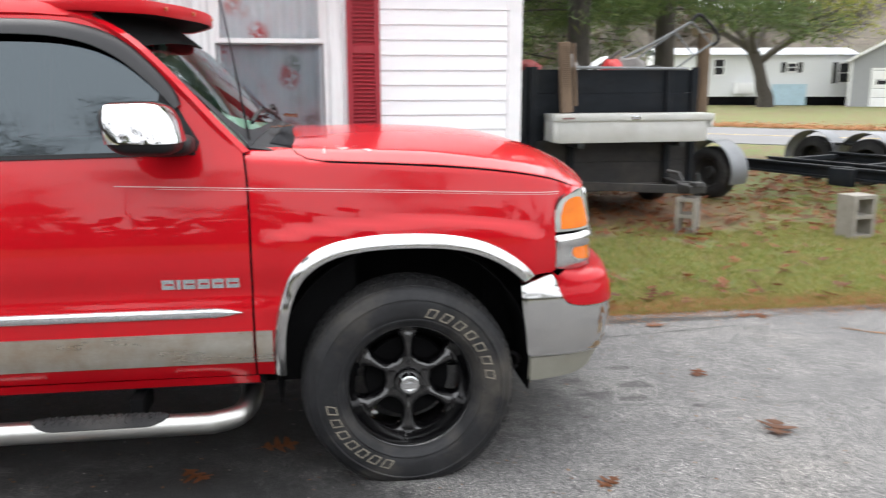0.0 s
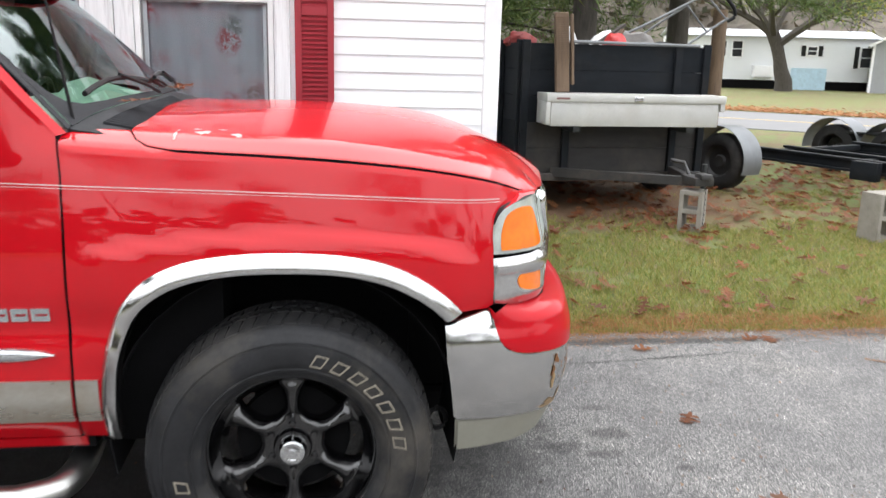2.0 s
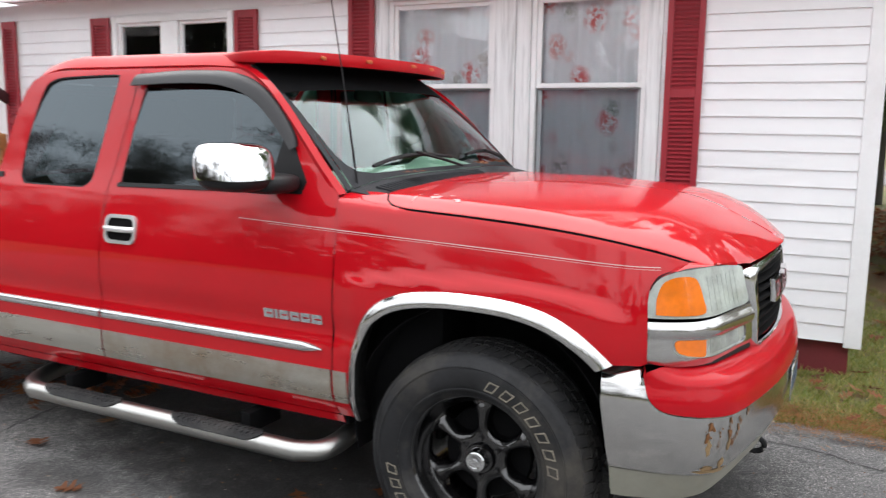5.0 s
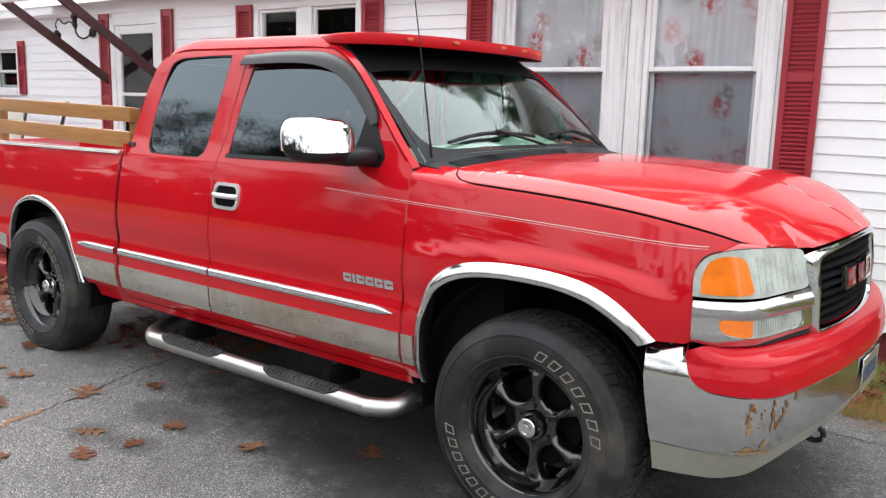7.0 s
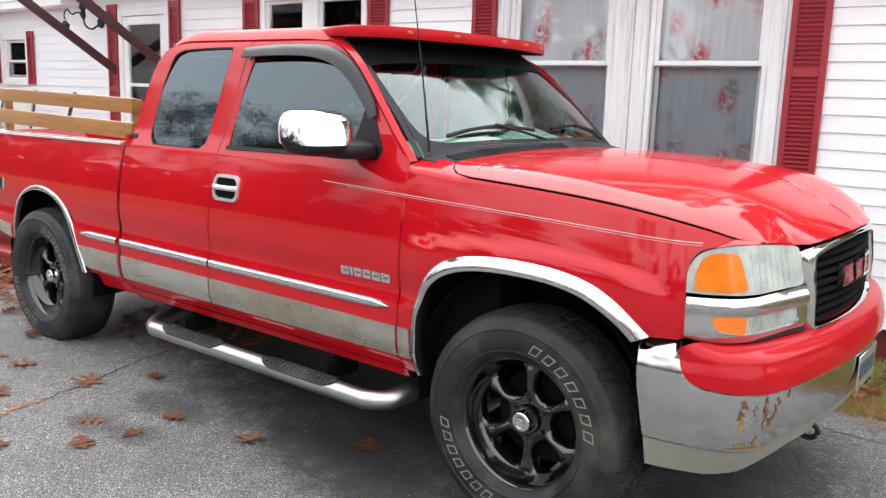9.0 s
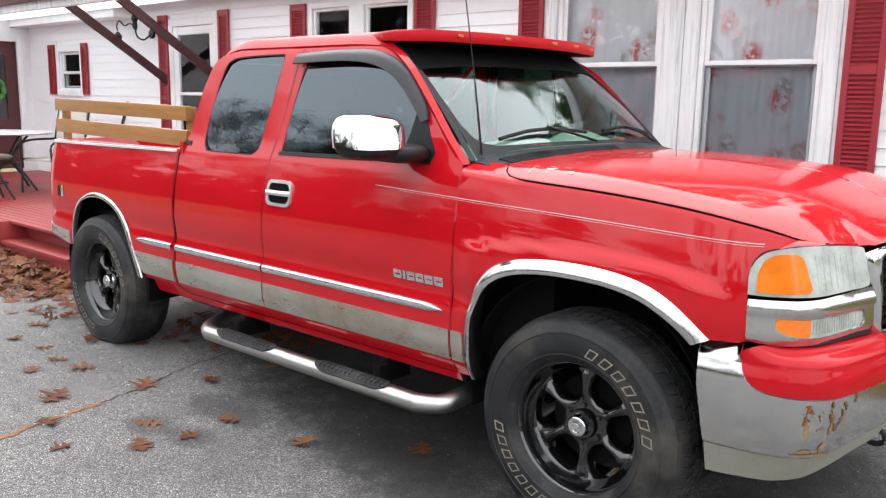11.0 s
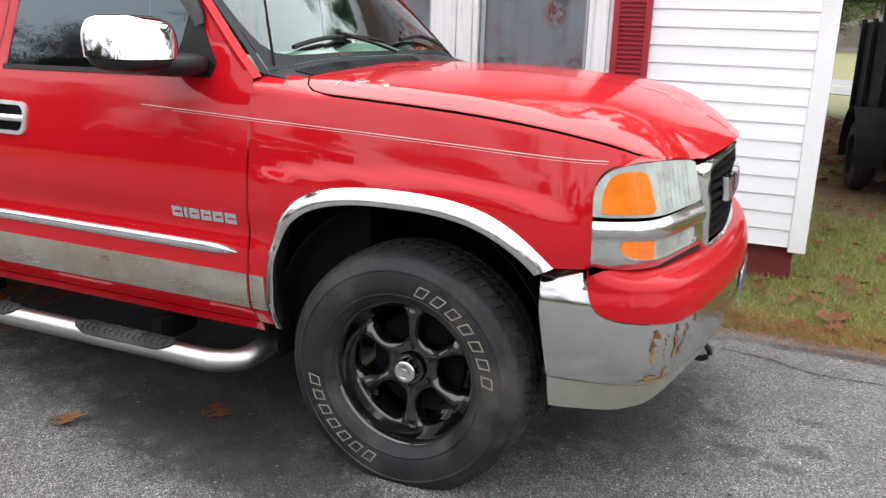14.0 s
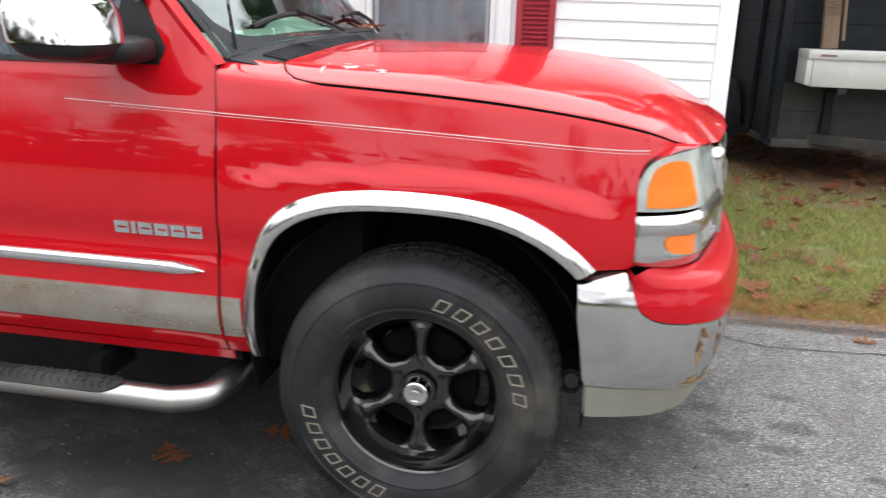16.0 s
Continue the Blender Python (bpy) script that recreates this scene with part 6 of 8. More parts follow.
    lip_me = mesh_of(as_bm(lathe([(0.214, 0.03), (0.232, 0.004), (0.238, -0.018), (0.243, -0.036), (0.250, -0.045), (0.256, -0.045), (0.258, -0.034), (0.252, -0.012), (0.24, 0.0), (0.222, 0.03), (0.215, 0.08), (0.22, 0.19), (0.246, 0.20)], 72)), "rim_lip")
    hub_me = mesh_of(as_bm(lathe([(0.0, 0.10), (0.17, 0.10), (0.175, 0.12), (0.0, 0.13)], 40)), "brake_disc")
    cap_me = mesh_of(as_bm(lathe([(0.0, -0.0245), (0.012, -0.0245), (0.013, -0.0225), (0.022, -0.0225), (0.024, -0.0245), (0.034, -0.0235), (0.038, -0.021), (0.0405, -0.015), (0.042, 0.010), (0.044, 0.012), (0.045, 0.05)], 16)), "centre_cap")
    ring_me = mesh_of(as_bm(lathe([(0.044, 0.016), (0.053, 0.016), (0.057, 0.022), (0.060, 0.045)], 32)), "cap_ring")
    nut_me = mesh_of(as_bm(lathe([(0.0, -0.012), (0.008, -0.012), (0.011, -0.006), (0.012, 0.02)], 6)), "wheel_nut")
    bars = []
    for a0, a1, count in ((75, 9, 7), (252, 192, 7)):
        for k in range(count):
            c = math.radians(a0 + (a1 - a0) * k / (count - 1))
            quads, V4 = [], []
            slant = 0.011
            for r0, r1, s0, s1 in ((0.300, 0.3045, -1, 1), (0.3335, 0.338, -1, 1), (0.3045, 0.3335, -1, -0.74), (0.3045, 0.3335, 0.74, 1)):
                b0 = len(V4)
                for r, s in ((r0, s0), (r0, s1), (r1, s1), (r1, s0)):
                    aa = c - (s * 0.0185 + slant * (r - 0.321) / 0.03) / 0.321
                    V4.append((r * math.cos(aa), -0.0822, r * math.sin(aa)))
                quads.append((b0, b0 + 1, b0 + 2, b0 + 3))
            bars.append(as_bm((V4, quads)))
    letter_me = [mesh_of(flat(grow(b, 0.0015)), "raised_lettering") for b in bars]
    for me, mt in ((tyre_me, RUBBER), (tread_me, TREAD), (face_me, RIM), (lip_me, RIM), (hub_me, DARK), (cap_me, CHROME), (ring_me, RIM), (nut_me, RIM)):
        me.materials.append(mt)
        me.polygons.foreach_set("use_smooth", [True] * len(me.polygons))
        me.set_sharp_from_angle(angle=radians(52))
    for me in letter_me:
        me.materials.append(CREAM)
    for x in (0.008, REAR):
        for sgn in (1, -1):
            w = new("wheel", face_me)
            w.parent = truck
            tagged(w, "gloss black six-spoke wheel with a large all-terrain tyre")
            w.matrix_basis = pose(x, -0.930, HUB) if sgn == 1 else pose(x, 0.930, HUB, 0, 0, 180)
            w.scale = (1.035, 1.0, 1.035)
            for me in (tyre_me, tread_me, lip_me, hub_me, cap_me, ring_me):
                o = new(me.name.split(".")[0], me)
                o.parent = w
            for k in range(6):
                o = new("wheel_nut", nut_me)
                o.parent = w
                a = math.radians(60 * k + 30)
                o.location = (0.074 * math.cos(a), 0.036, 0.074 * math.sin(a))
            if sgn == 1:
                for me in letter_me:
                    o = new("raised_lettering", me)
                    o.parent = w
    return


build_wheels()


def build_cab_extras():
    # painted sun visor over the windscreen: a thin wing that runs back into the roof's sides
    rim = [(-1.46, -0.660, 1.928, 1.916), (-1.33, -0.728, 1.928, 1.896), (-1.22, -0.772, 1.930, 1.890), (-1.12, -0.785, 1.932, 1.885), (-1.04, -0.762, 1.934, 1.883), (-0.985, -0.705, 1.936, 1.884), (-0.945, -0.60, 1.937, 1.885),
           (-0.885, -0.40, 1.938, 1.884), (-0.838, -0.20, 1.935, 1.883), (-0.822, 0.0, 1.934, 1.882)]
    half = [tuple(float(c) for c in p) for p in arc_pts(rim, 4)]
    rim = half + [(x, -y, a, b) for x, y, a, b in half[-2::-1]]
    rows, under = [], []
    for x, y, a, b in rim:
        m = 1 - (abs(y) / 0.785) ** 2
        back = Vector((min(-1.34 + 0.04 * m, x - 0.004), y * 0.90, 1.930 + 0.018 * m))
        lip = Vector((x, y, a))
        mid = back.lerp(lip, 0.55) + Vector((0, 0, 0.003 + 0.008 * m))
        inn = Vector((-0.012, 0, 0)) if abs(y) < 0.7 else Vector((-0.004, -0.010 * math.copysign(1, y), 0))
        rows.append([tuple(back), tuple(back.lerp(mid, 0.5) + Vector((0, 0, 0.002))), tuple(mid), tuple(back.lerp(lip, 0.90) + Vector((0, 0, 0.003))), tuple(lip + inn * 0.2), (x, y, a - 0.008), (x, y, (a + b) / 2), (x, y, b + 0.005), tuple(Vector((x, y, b)) + inn * 0.4), tuple(Vector((x, y, b + 0.004)) + inn * 1.3)])
        under.append([tuple(Vector((x, y, b + 0.006)) + inn * 1.2), (min(x - 0.03, -1.10), y * 0.95, b + 0.012), (-1.24 + 0.06 * m, y * 0.90, 1.878 + 0.02 * m)])
    v = part("roof_visor", as_bm(loft(rows)), FADED_RED, truck, "red roof-mounted sun visor with dull amber markers", 60)
    # black sheet paints the shade on the visor's underside
    part("visor_underside_shade", as_bm(loft(under)), DARK, v)
    WORN_AMBER = surface("worn_marker_lens", (0.50, 0.13, 0.03), 0.45, vary=0.3, scale=60, fine=200)
    for y in (-0.56, -0.30, 0.05, 0.30, 0.58):
        x = float(np.interp(abs(y), [abs(p[1]) for p in half[::-1]][:20], [p[0] for p in half[::-1]][:20]))
        part("marker_lens", moved(superblob(0, 0, 0, 0.007, 0.026, 0.008, 0.6, 14, 8), pose(x, y, 1.914, 0, 0, math.degrees(-0.35 * y))), WORN_AMBER, v, "dull amber marker lens")
    # wipers
    for piv, mid, tip, blade0, blade1 in (((-0.02, 0.005), (-0.22, 0.05), (-0.42, 0.115), (-0.80, 0.075), (-0.08, 0.075)), ((0.78, 0.0), (0.6, 0.05), (0.42, 0.10), (0.12, 0.085), (0.74, 0.06))):
        w = part("wiper", tube([on_screen(*piv, 0.02), on_screen(*mid, 0.035), on_screen(*tip, 0.035)], 0.007, 6), BLACK, truck, "black windscreen wiper")
        n = 9
        pts = [on_screen(blade0[0] + (blade1[0] - blade0[0]) * k / n, blade0[1] + (blade1[1] - blade0[1]) * k / n + 0.035 * math.sin(math.pi * k / n), 0.024) for k in range(n + 1)]
        part("wiper_blade", tube(pts, 0.009, 6), BLACK, w)
    part("aerial", tube([(-0.60, -0.80, 1.36), (-0.66, -0.80, 1.75), (-0.74, -0.80, 2.20)], 0.0028, 6, True, [0.006, 0.003, 0.002]), BLACK, truck, "thin black whip aerial")
    part("aerial_base", as_bm(lathe([(0.0, 0.04), (0.012, 0.035), (0.02, 0.0)], 12)), BLACK, truck).matrix_basis = pose(-0.60, -0.80, 1.352, 90)
    # cabin
    rows = []
    for y in np.linspace(-0.80, 0.80, 25):
        g = on_screen(y / (HW - 0.12), 0.0)
        hood = 0.045 * math.exp(-((y - 0.42) / 0.22) ** 4)
        rows.append([(g[0] - 0.03, y, g[2] - 0.016), (g[0] - 0.12, y, g[2] - 0.010), (g[0] - 0.24, y, g[2] + 0.002 + 0.4 * hood), (g[0] - 0.34, y, g[2] + 0.008 + hood), (g[0] - 0.40, y, g[2] - 0.01 + hood), (g[0] - 0.42, y, g[2] - 0.10), (g[0] - 0.36, y, g[2] - 0.30)])
    part("dashboard", grow(as_bm(loft(rows)), 0.01), TRIM_GREY, truck)
    for y in (-0.42, 0.42):
        part("seat", join(box(-2.0, -1.5, y - 0.26, y + 0.26, 0.75, 0.95, 0.06, 3), moved(box(-0.09, 0.09, y - 0.26, y + 0.26, 0, 0.62, 0.06, 3), pose(-1.95, 0, 0.93, 0, -12, 0)), box(-2.14, -2.04, y - 0.13, y + 0.13, 1.56, 1.74, 0.04, 3)), SEAT, truck)
    part("steering_wheel", tube([(-1.12 + 0.06 * math.sin(a), 0.42 + 0.19 * math.cos(a), 1.28 + 0.18 * math.sin(a)) for a in np.linspace(0, 2 * math.pi, 25)], 0.014, 8, False), BLACK, truck)
    part("headliner", box(-2.52, -1.22, -0.70, 0.70, 1.868, 1.878), TRIM_GREY, truck)
    part("cabin_lining", join(box(-2.66, -2.62, -0.85, 0.85, 0.6, 1.34), box(-2.6, -0.9, -0.88, -0.86, 0.6, 1.31), box(-2.6, -0.9, 0.86, 0.88, 0.6, 1.31), box(-2.6, -0.6, -0.86, 0.86, 0.575, 0.60)), TRIM_GREY, truck)
    part("cabin_mirror", superblob(-1.06, 0.0, 1.77, 0.02, 0.12, 0.035, 0.6, 16, 8), BLACK, truck)


build_cab_extras()

# wooden side rail standing on the bed rail
rail = thing("wooden_rail", "varnished pine side rail standing on the truck bed", "rail", (-2.73, 0.075, 1.33))
for z0, z1 in ((0.0, 0.092), (0.148, 0.232)):
    part("plank", moved(box(-1.66, 0, -0.02, 0.02, z0, z1, 0.004, 2), pose(0, 0, 0, 0, -0.9 * -1, 0)), PINE, rail)
for x in (-1.62, -0.04):
    part("post", box(x - 0.03, x + 0.03, 0.024, 0.06, -0.10 - 0.016 * (x < -1) * 1.5, 0.225, 0.003, 1), PINE, rail)

# ---- yard ----


def block(name, at, turn, size=(0.28, 0.22, 0.44)):
    """A hollow concrete block stood on end."""
    w, d, h = size
    t = 0.042
    bm = join(box(-w / 2, -w / 2 + t, 0, d, 0, h, 0.004, 1), box(w / 2 - t, w / 2, 0, d, 0, h, 0.004, 1), box(-w / 2 + t, w / 2 - t, 0.001, d - 0.001, 0, t, 0.004, 1),
              box(-w / 2 + t, w / 2 - t, 0.001, d - 0.001, h - t, h, 0.004, 1), box(-w / 2 + t, w / 2 - t, 0.001, d - 0.001, h / 2 - t / 2, h / 2 + t / 2, 0.004, 1))
    ob = part(name, bm, CONCRETE)
    ob.matrix_basis = pose(*at, 0, 0, turn)
    return tagged(ob, "grey hollow concrete block stood on end", "concrete block", "concrete blocks under the trailers")


block("concrete_block", (5.32, 4.62, -0.012), 12, (0.30, 0.24, 0.46))
block("concrete_block", (3.56, 5.12, -0.012), -35, (0.22, 0.24, 0.40))


def small_wheel(parent, at, r, w):
    """A trailer wheel lying across x."""
    tire = as_bm(lathe([(r * 0.55, -w / 2 + 0.02), (r * 0.62, -w / 2), (r * 0.85, -w / 2 - 0.005), (r * 0.96, -w / 2 + 0.02), (r, -w / 2 + 0.05), (r, w / 2 - 0.05), (r * 0.96, w / 2 - 0.02), (r * 0.6, w / 2), (r * 0.55, w / 2 - 0.02)], 40))
    rim = as_bm(lathe([(0.0, -w / 2 + 0.05), (r * 0.2, -w / 2 + 0.04), (r * 0.25, -w / 2 + 0.07), (r * 0.48, -w / 2 + 0.06), (r * 0.56, -w / 2 + 0.015), (r * 0.57, w / 2 - 0.03)], 32))
    wh = part("wheel", tire, TREAD, parent, "black trailer wheel")
    part("rim", rim, surface("dusty_dark_rim", (0.02, 0.02, 0.02), 0.5), wh)
    return wh


def build_dump_trailer():
    t = thing("utility_trailer", "black plank-sided utility trailer loaded with junk on the grass", "trailer", (2.10, 6.20, 0), 7)
    W, D = 2.12, 3.4
    for k in range(5):
        z = 0.40 + k * 0.27
        part("plank", box(0.03, W - 0.03, 0.0, 0.04, z, z + 0.268, 0.003, 1), BLACK_STEEL if k > 1 else GREY_PLANK, t)
        part("plank", box(0.0, 0.04, 0.05, D, z, z + 0.268, 0.003, 1), BLACK_STEEL, t)
        part("plank", box(W - 0.04, W, 0.05, D, z, z + 0.265, 0.004, 1), BLACK_STEEL, t)
    for x in (0.02, 0.50, 1.76, W - 0.02):
        part("stake", box(x - 0.04, x + 0.04, -0.05, -0.002, 0.36, 1.78, 0.005, 1), BLACK_STEEL, t)
    for y in (0.06, 0.62, 1.62, 2.6, 3.3):
        part("stake", box(-0.05, -0.002, y - 0.04, y + 0.04, 0.36, 1.78, 0.005, 1), BLACK_STEEL, t)
    part("bed", box(-0.02, W + 0.02, -0.04, D, 0.34, 0.40, 0.005), DIRTY_STEEL, t)
    part("front_sill", box(0.0, W, -0.10, -0.045, 0.33, 0.41, 0.006), DIRTY_STEEL, t)
    part("top_rail", tube([(0.40, -0.06, 1.772), (1.98, -0.06, 1.762)], 0.017, 8), FENDER_GREY, t, "grey metal top rail")
    part("load", box(0.05, W - 0.05, 0.1, D - 0.1, 0.5, 1.55, 0.05), DARK, t)
    for a in ((0.35, -0.05, 0.42), (W - 0.35, -0.05, 0.42)):
        part("drawbar", beam(a, (1.42, -1.10, 0.46), 0.07, 0.09), DIRTY_STEEL, t)
    part("coupler", join(box(1.32, 1.52, -1.30, -1.02, 0.44, 0.52, 0.01), box(1.36, 1.48, -1.34, -1.2, 0.50, 0.56, 0.02), as_bm(tube([(1.42, -1.02, 0.5), (1.42, -0.9, 0.62), (1.3, -0.85, 0.64)], 0.02, 8))), DIRTY_STEEL, t)
    part("jack", tube([(1.56, -1.05, 0.03), (1.56, -1.05, 0.62)], 0.026, 10), DARK_METAL, t)
    for k in range(16):
        ln = tube([(1.47 + 0.012 * math.cos(a) * (k % 2), -1.24 + 0.012 * math.sin(a), 0.42 - k * 0.025 + 0.014 * math.cos(a)) for a in np.linspace(0, 6.283, 7)], 0.004, 4, False)
        part("chain_link", ln, DARK_METAL, t)
    for x in (-0.20, W + 0.20):
        part("axle_stub", tube([(W / 2, 1.3, 0.36), (x, 1.3, 0.36)], 0.04, 8), DARK, t)
        wh = small_wheel(t, (x, 1.3, 0.36), 0.37, 0.22)
        wh.matrix_basis = pose(x, 1.3, 0.36, 0, 0, 90 if x < 0 else -90)
        rows = []
        for a in np.linspace(-0.25, math.pi + 0.25, 20):
            rows.append([(x - 0.15, 1.3 + 0.47 * math.cos(a), 0.40 + 0.46 * math.sin(a)), (x + 0.15, 1.3 + 0.47 * math.cos(a), 0.40 + 0.46 * math.sin(a))])
        part("fender", grow(as_bm(loft(rows)), 0.006), FENDER_GREY if x > 0 else BLACK_STEEL, t, "rolled steel fender")
    # toolbox carried across the tongue
    b = thing("toolbox", "dull aluminium crossover toolbox with two latches resting on the trailer tongue", "toolbox", (2.27, 5.80, 0.93), 4)
    part("body", box(0.06, 1.90, 0.04, 0.30, 0.0, 0.25, 0.008), ALUMINIUM, b)
    part("lid", join(box(0.0, 1.96, 0.0, 0.34, 0.245, 0.325, 0.008), box(0.0, 0.05, 0.02, 0.32, 0.02, 0.245, 0.004), box(1.91, 1.96, 0.02, 0.32, 0.16, 0.245, 0.004)), ALUMINIUM, b)
    for x in (0.98,):
        part("latch", box(x - 0.05, x + 0.05, -0.012, 0.003, 0.255, 0.305, 0.006), CHROME, b)
    part("sticker", box(0.10, 0.24, -0.003, 0.001, 0.27, 0.29), surface("faded_sticker", (0.25, 0.12, 0.11), 0.5), b)
    for x in (0.35, 1.6):
        part("bracket", box(x - 0.04, x + 0.04, 0.05, 0.42, -0.06, -0.001, 0.004), DARK_METAL, b)
    # load on top
    pst = tagged(part("wood_post", join(box(-0.075, 0.065, -0.03, 0.03, 0, 0.79, 0.006, 1), box(0.085, 0.115, -0.04, 0.0, 0.07, 0.77, 0.004, 1), *[box(-0.078, 0.068, -0.036, -0.028, 0.30 + 0.022 * j, 0.309 + 0.022 * j, 0.002, 1) for j in range(21)]), OLD_WOOD), "weathered brown post leaning on the trailer front", "post")
    pst.matrix_basis = pose(2.50, 6.08, 1.262, 0, -4, 5)
    def lump(name, at, r, mat, lab, cat, seed, sq=(1, 1, 1)):
        bm = bmesh.new()
        bmesh.ops.create_icosphere(bm, subdivisions=3, radius=1)
        for v in bm.verts:
            k = 1 + 0.30 * noise.noise(v.co * 1.6 + Vector((seed, 0, 0))) + 0.15 * noise.noise(v.co * 4 + Vector((seed, 3, 0)))
            v.co = Vector((v.co.x * r * sq[0], v.co.y * r * sq[1], v.co.z * r * sq[2])) * k
        o = part(name, bm, mat)
        o.location = at
        return tagged(o, lab, cat)
    GREY_CLOTH = surface("grey_canvas", (0.22, 0.21, 0.20), 0.9, vary=0.2, bump=0.4, bump_scale=30)
    lump("bag", (3.42, 6.75, 1.70), 0.26, GREY_CLOTH, "crumpled grey canvas bag on the trailer load", "bag", 2.0, (1.1, 0.8, 0.9))
    lump("red_bag", (3.20, 6.6, 1.75), 0.13, RED_PLASTIC, "small red bag on the trailer load", "bag", 5.0)
    lump("red_tarp", (2.17, 6.70, 1.77), 0.13, surface("dull_red_tarpaulin", (0.20, 0.02, 0.018), 0.6, vary=0.4, scale=12), "crumpled dark red tarpaulin on the trailer load", "tarpaulin", 8.0, (1.2, 1.2, 0.75))
    lump("white_bag", (3.18, 6.9, 1.72), 0.20, WHITE, "white plastic bag on the trailer load", "bag", 11.0, (0.9, 0.8, 0.9))
    lump("dark_bag", (3.8, 6.8, 1.66), 0.22, BLACK, "black bag on the trailer load", "bag", 14.0, (1.2, 0.8, 0.7))
    jug = tagged(part("fuel_jug", join(box(-0.07, 0.07, -0.06, 0.06, 0, 0.3, 0.03, 3), as_bm(tube([(0.0, 0, 0.29), (0.02, 0, 0.34)], 0.03, 8))), TABLE_TOP), "pale plastic jug tipped on the trailer load", "jug")
    jug.matrix_basis = pose(2.72, 6.5, 1.64, 0, -28, 20)
    cart = thing("hand_cart", "bent metal hand cart frame lying on the trailer load", "hand cart", (3.0, 6.7, 1.55))
    part("side_rail", tube(arc_pts([(0.10, 0.0, 0.22), (0.56, 0.0, 0.43), (0.90, 0.0, 0.60), (1.23, 0.0, 0.78)]), 0.014, 8), FENDER_GREY, cart)
    part("side_rail", tube(arc_pts([(0.95, 0.05, 0.10), (1.11, 0.05, 0.24), (1.34, 0.05, 0.40), (1.54, 0.05, 0.53)]), 0.014, 8), FENDER_GREY, cart)
    part("side_rail", tube(arc_pts([(0.40, 0.10, 0.20), (0.70, 0.08, 0.42), (1.05, 0.03, 0.66)]), 0.011, 8), FENDER_GREY, cart)
    part("handle_bar", tube(arc_pts([(1.23, 0.0, 0.78), (1.30, 0.0, 0.86), (1.38, 0.02, 0.84), (1.50, 0.03, 0.74), (1.60, 0.04, 0.63), (1.61, 0.05, 0.55), (1.54, 0.05, 0.50)]), 0.022, 8), BLACK, cart)
    for p, q in (((1.02, 0.0, 0.66), (1.30, 0.05, 0.38)), ((1.23, 0.0, 0.78), (1.52, 0.05, 0.52))):
        part("cross_bar", tube([p, q], 0.011, 8), FENDER_GREY, cart)
    for k, (p, q) in enumerate((((2.78, 6.55, 1.62), (3.35, 6.75, 1.98)), ((2.95, 6.6, 1.60), (3.45, 6.7, 1.90)), ((3.05, 6.5, 1.60), (3.28, 6.6, 1.92)))):
        stick = tagged(part("scrap_board", beam(p, q, 0.05, 0.03, 0.004), OLD_WOOD if k else BARK), "dark weathered board sticking out of the trailer load", "board", "boards on the trailer load")
    pole = tagged(part("wooden_pole", tube([(0, 0, -0.05), (0.01, 0, 1.2), (0, 0, 2.42)], 0.115, 14), OLD_WOOD), "weathered round wooden pole behind the trailer", "pole")
    pole.location = (6.36, 10.8, 0)


build_dump_trailer()


def build_car_hauler():
    t = thing("flatbed_trailer", "black steel flatbed trailer with tandem wheels on the grass", "trailer", (5.75, 8.0, 0), -66)
    for y in (0.0, 0.55, 2.1):
        part("frame_rail", join(box(0.0, 6.0, y - 0.05, y + 0.05, 0.50, 0.53, 0.004), box(0.0, 6.0, y - 0.012, y + 0.012, 0.40, 0.50, 0.003), box(0.0, 6.0, y - 0.05, y + 0.05, 0.37, 0.40, 0.004)), BLACK_STEEL, t)
    for x in (0.1, 1.3, 2.5, 3.7, 4.9):
        part("cross_member", box(x - 0.05, x + 0.05, 0.06, 2.04, 0.42, 0.495, 0.004), BLACK_STEEL, t)
    part("stop_block", box(1.42, 1.75, -0.16, -0.055, 0.30, 0.52, 0.01), BLACK_STEEL, t)
    part("bumper_rail", box(2.3, 5.6, -0.20, -0.06, 0.36, 0.46, 0.01), BLACK_STEEL, t)
    for x, y in ((-0.62, 2.62), (0.32, 2.62), (-0.05, -0.62)):
        wh = small_wheel(t, (x, y, 0.36), 0.365, 0.23)
        wh.matrix_basis = pose(x, y, 0.355, 0, 0, 0 if y < 0 else 180)
        top = 0.47
        rows = []
        for a in np.linspace(-0.35, math.pi + 0.1, 22):
            rows.append([(x + top * math.cos(a), y - 0.17, 0.38 + 0.44 * math.sin(a)), (x + top * math.cos(a), y + 0.17, 0.38 + 0.44 * math.sin(a)), (x + (top - 0.03) * math.cos(a), y + 0.175, 0.38 + 0.41 * math.sin(a))])
        part("fender", grow(as_bm(loft(rows)), 0.006), FENDER_GREY, t, "grey rolled steel fender")
    part("fender_bridge", box(-0.4, 0.1, 2.5, 2.78, 0.60, 0.64, 0.01), DARK_METAL, t)


build_car_hauler()


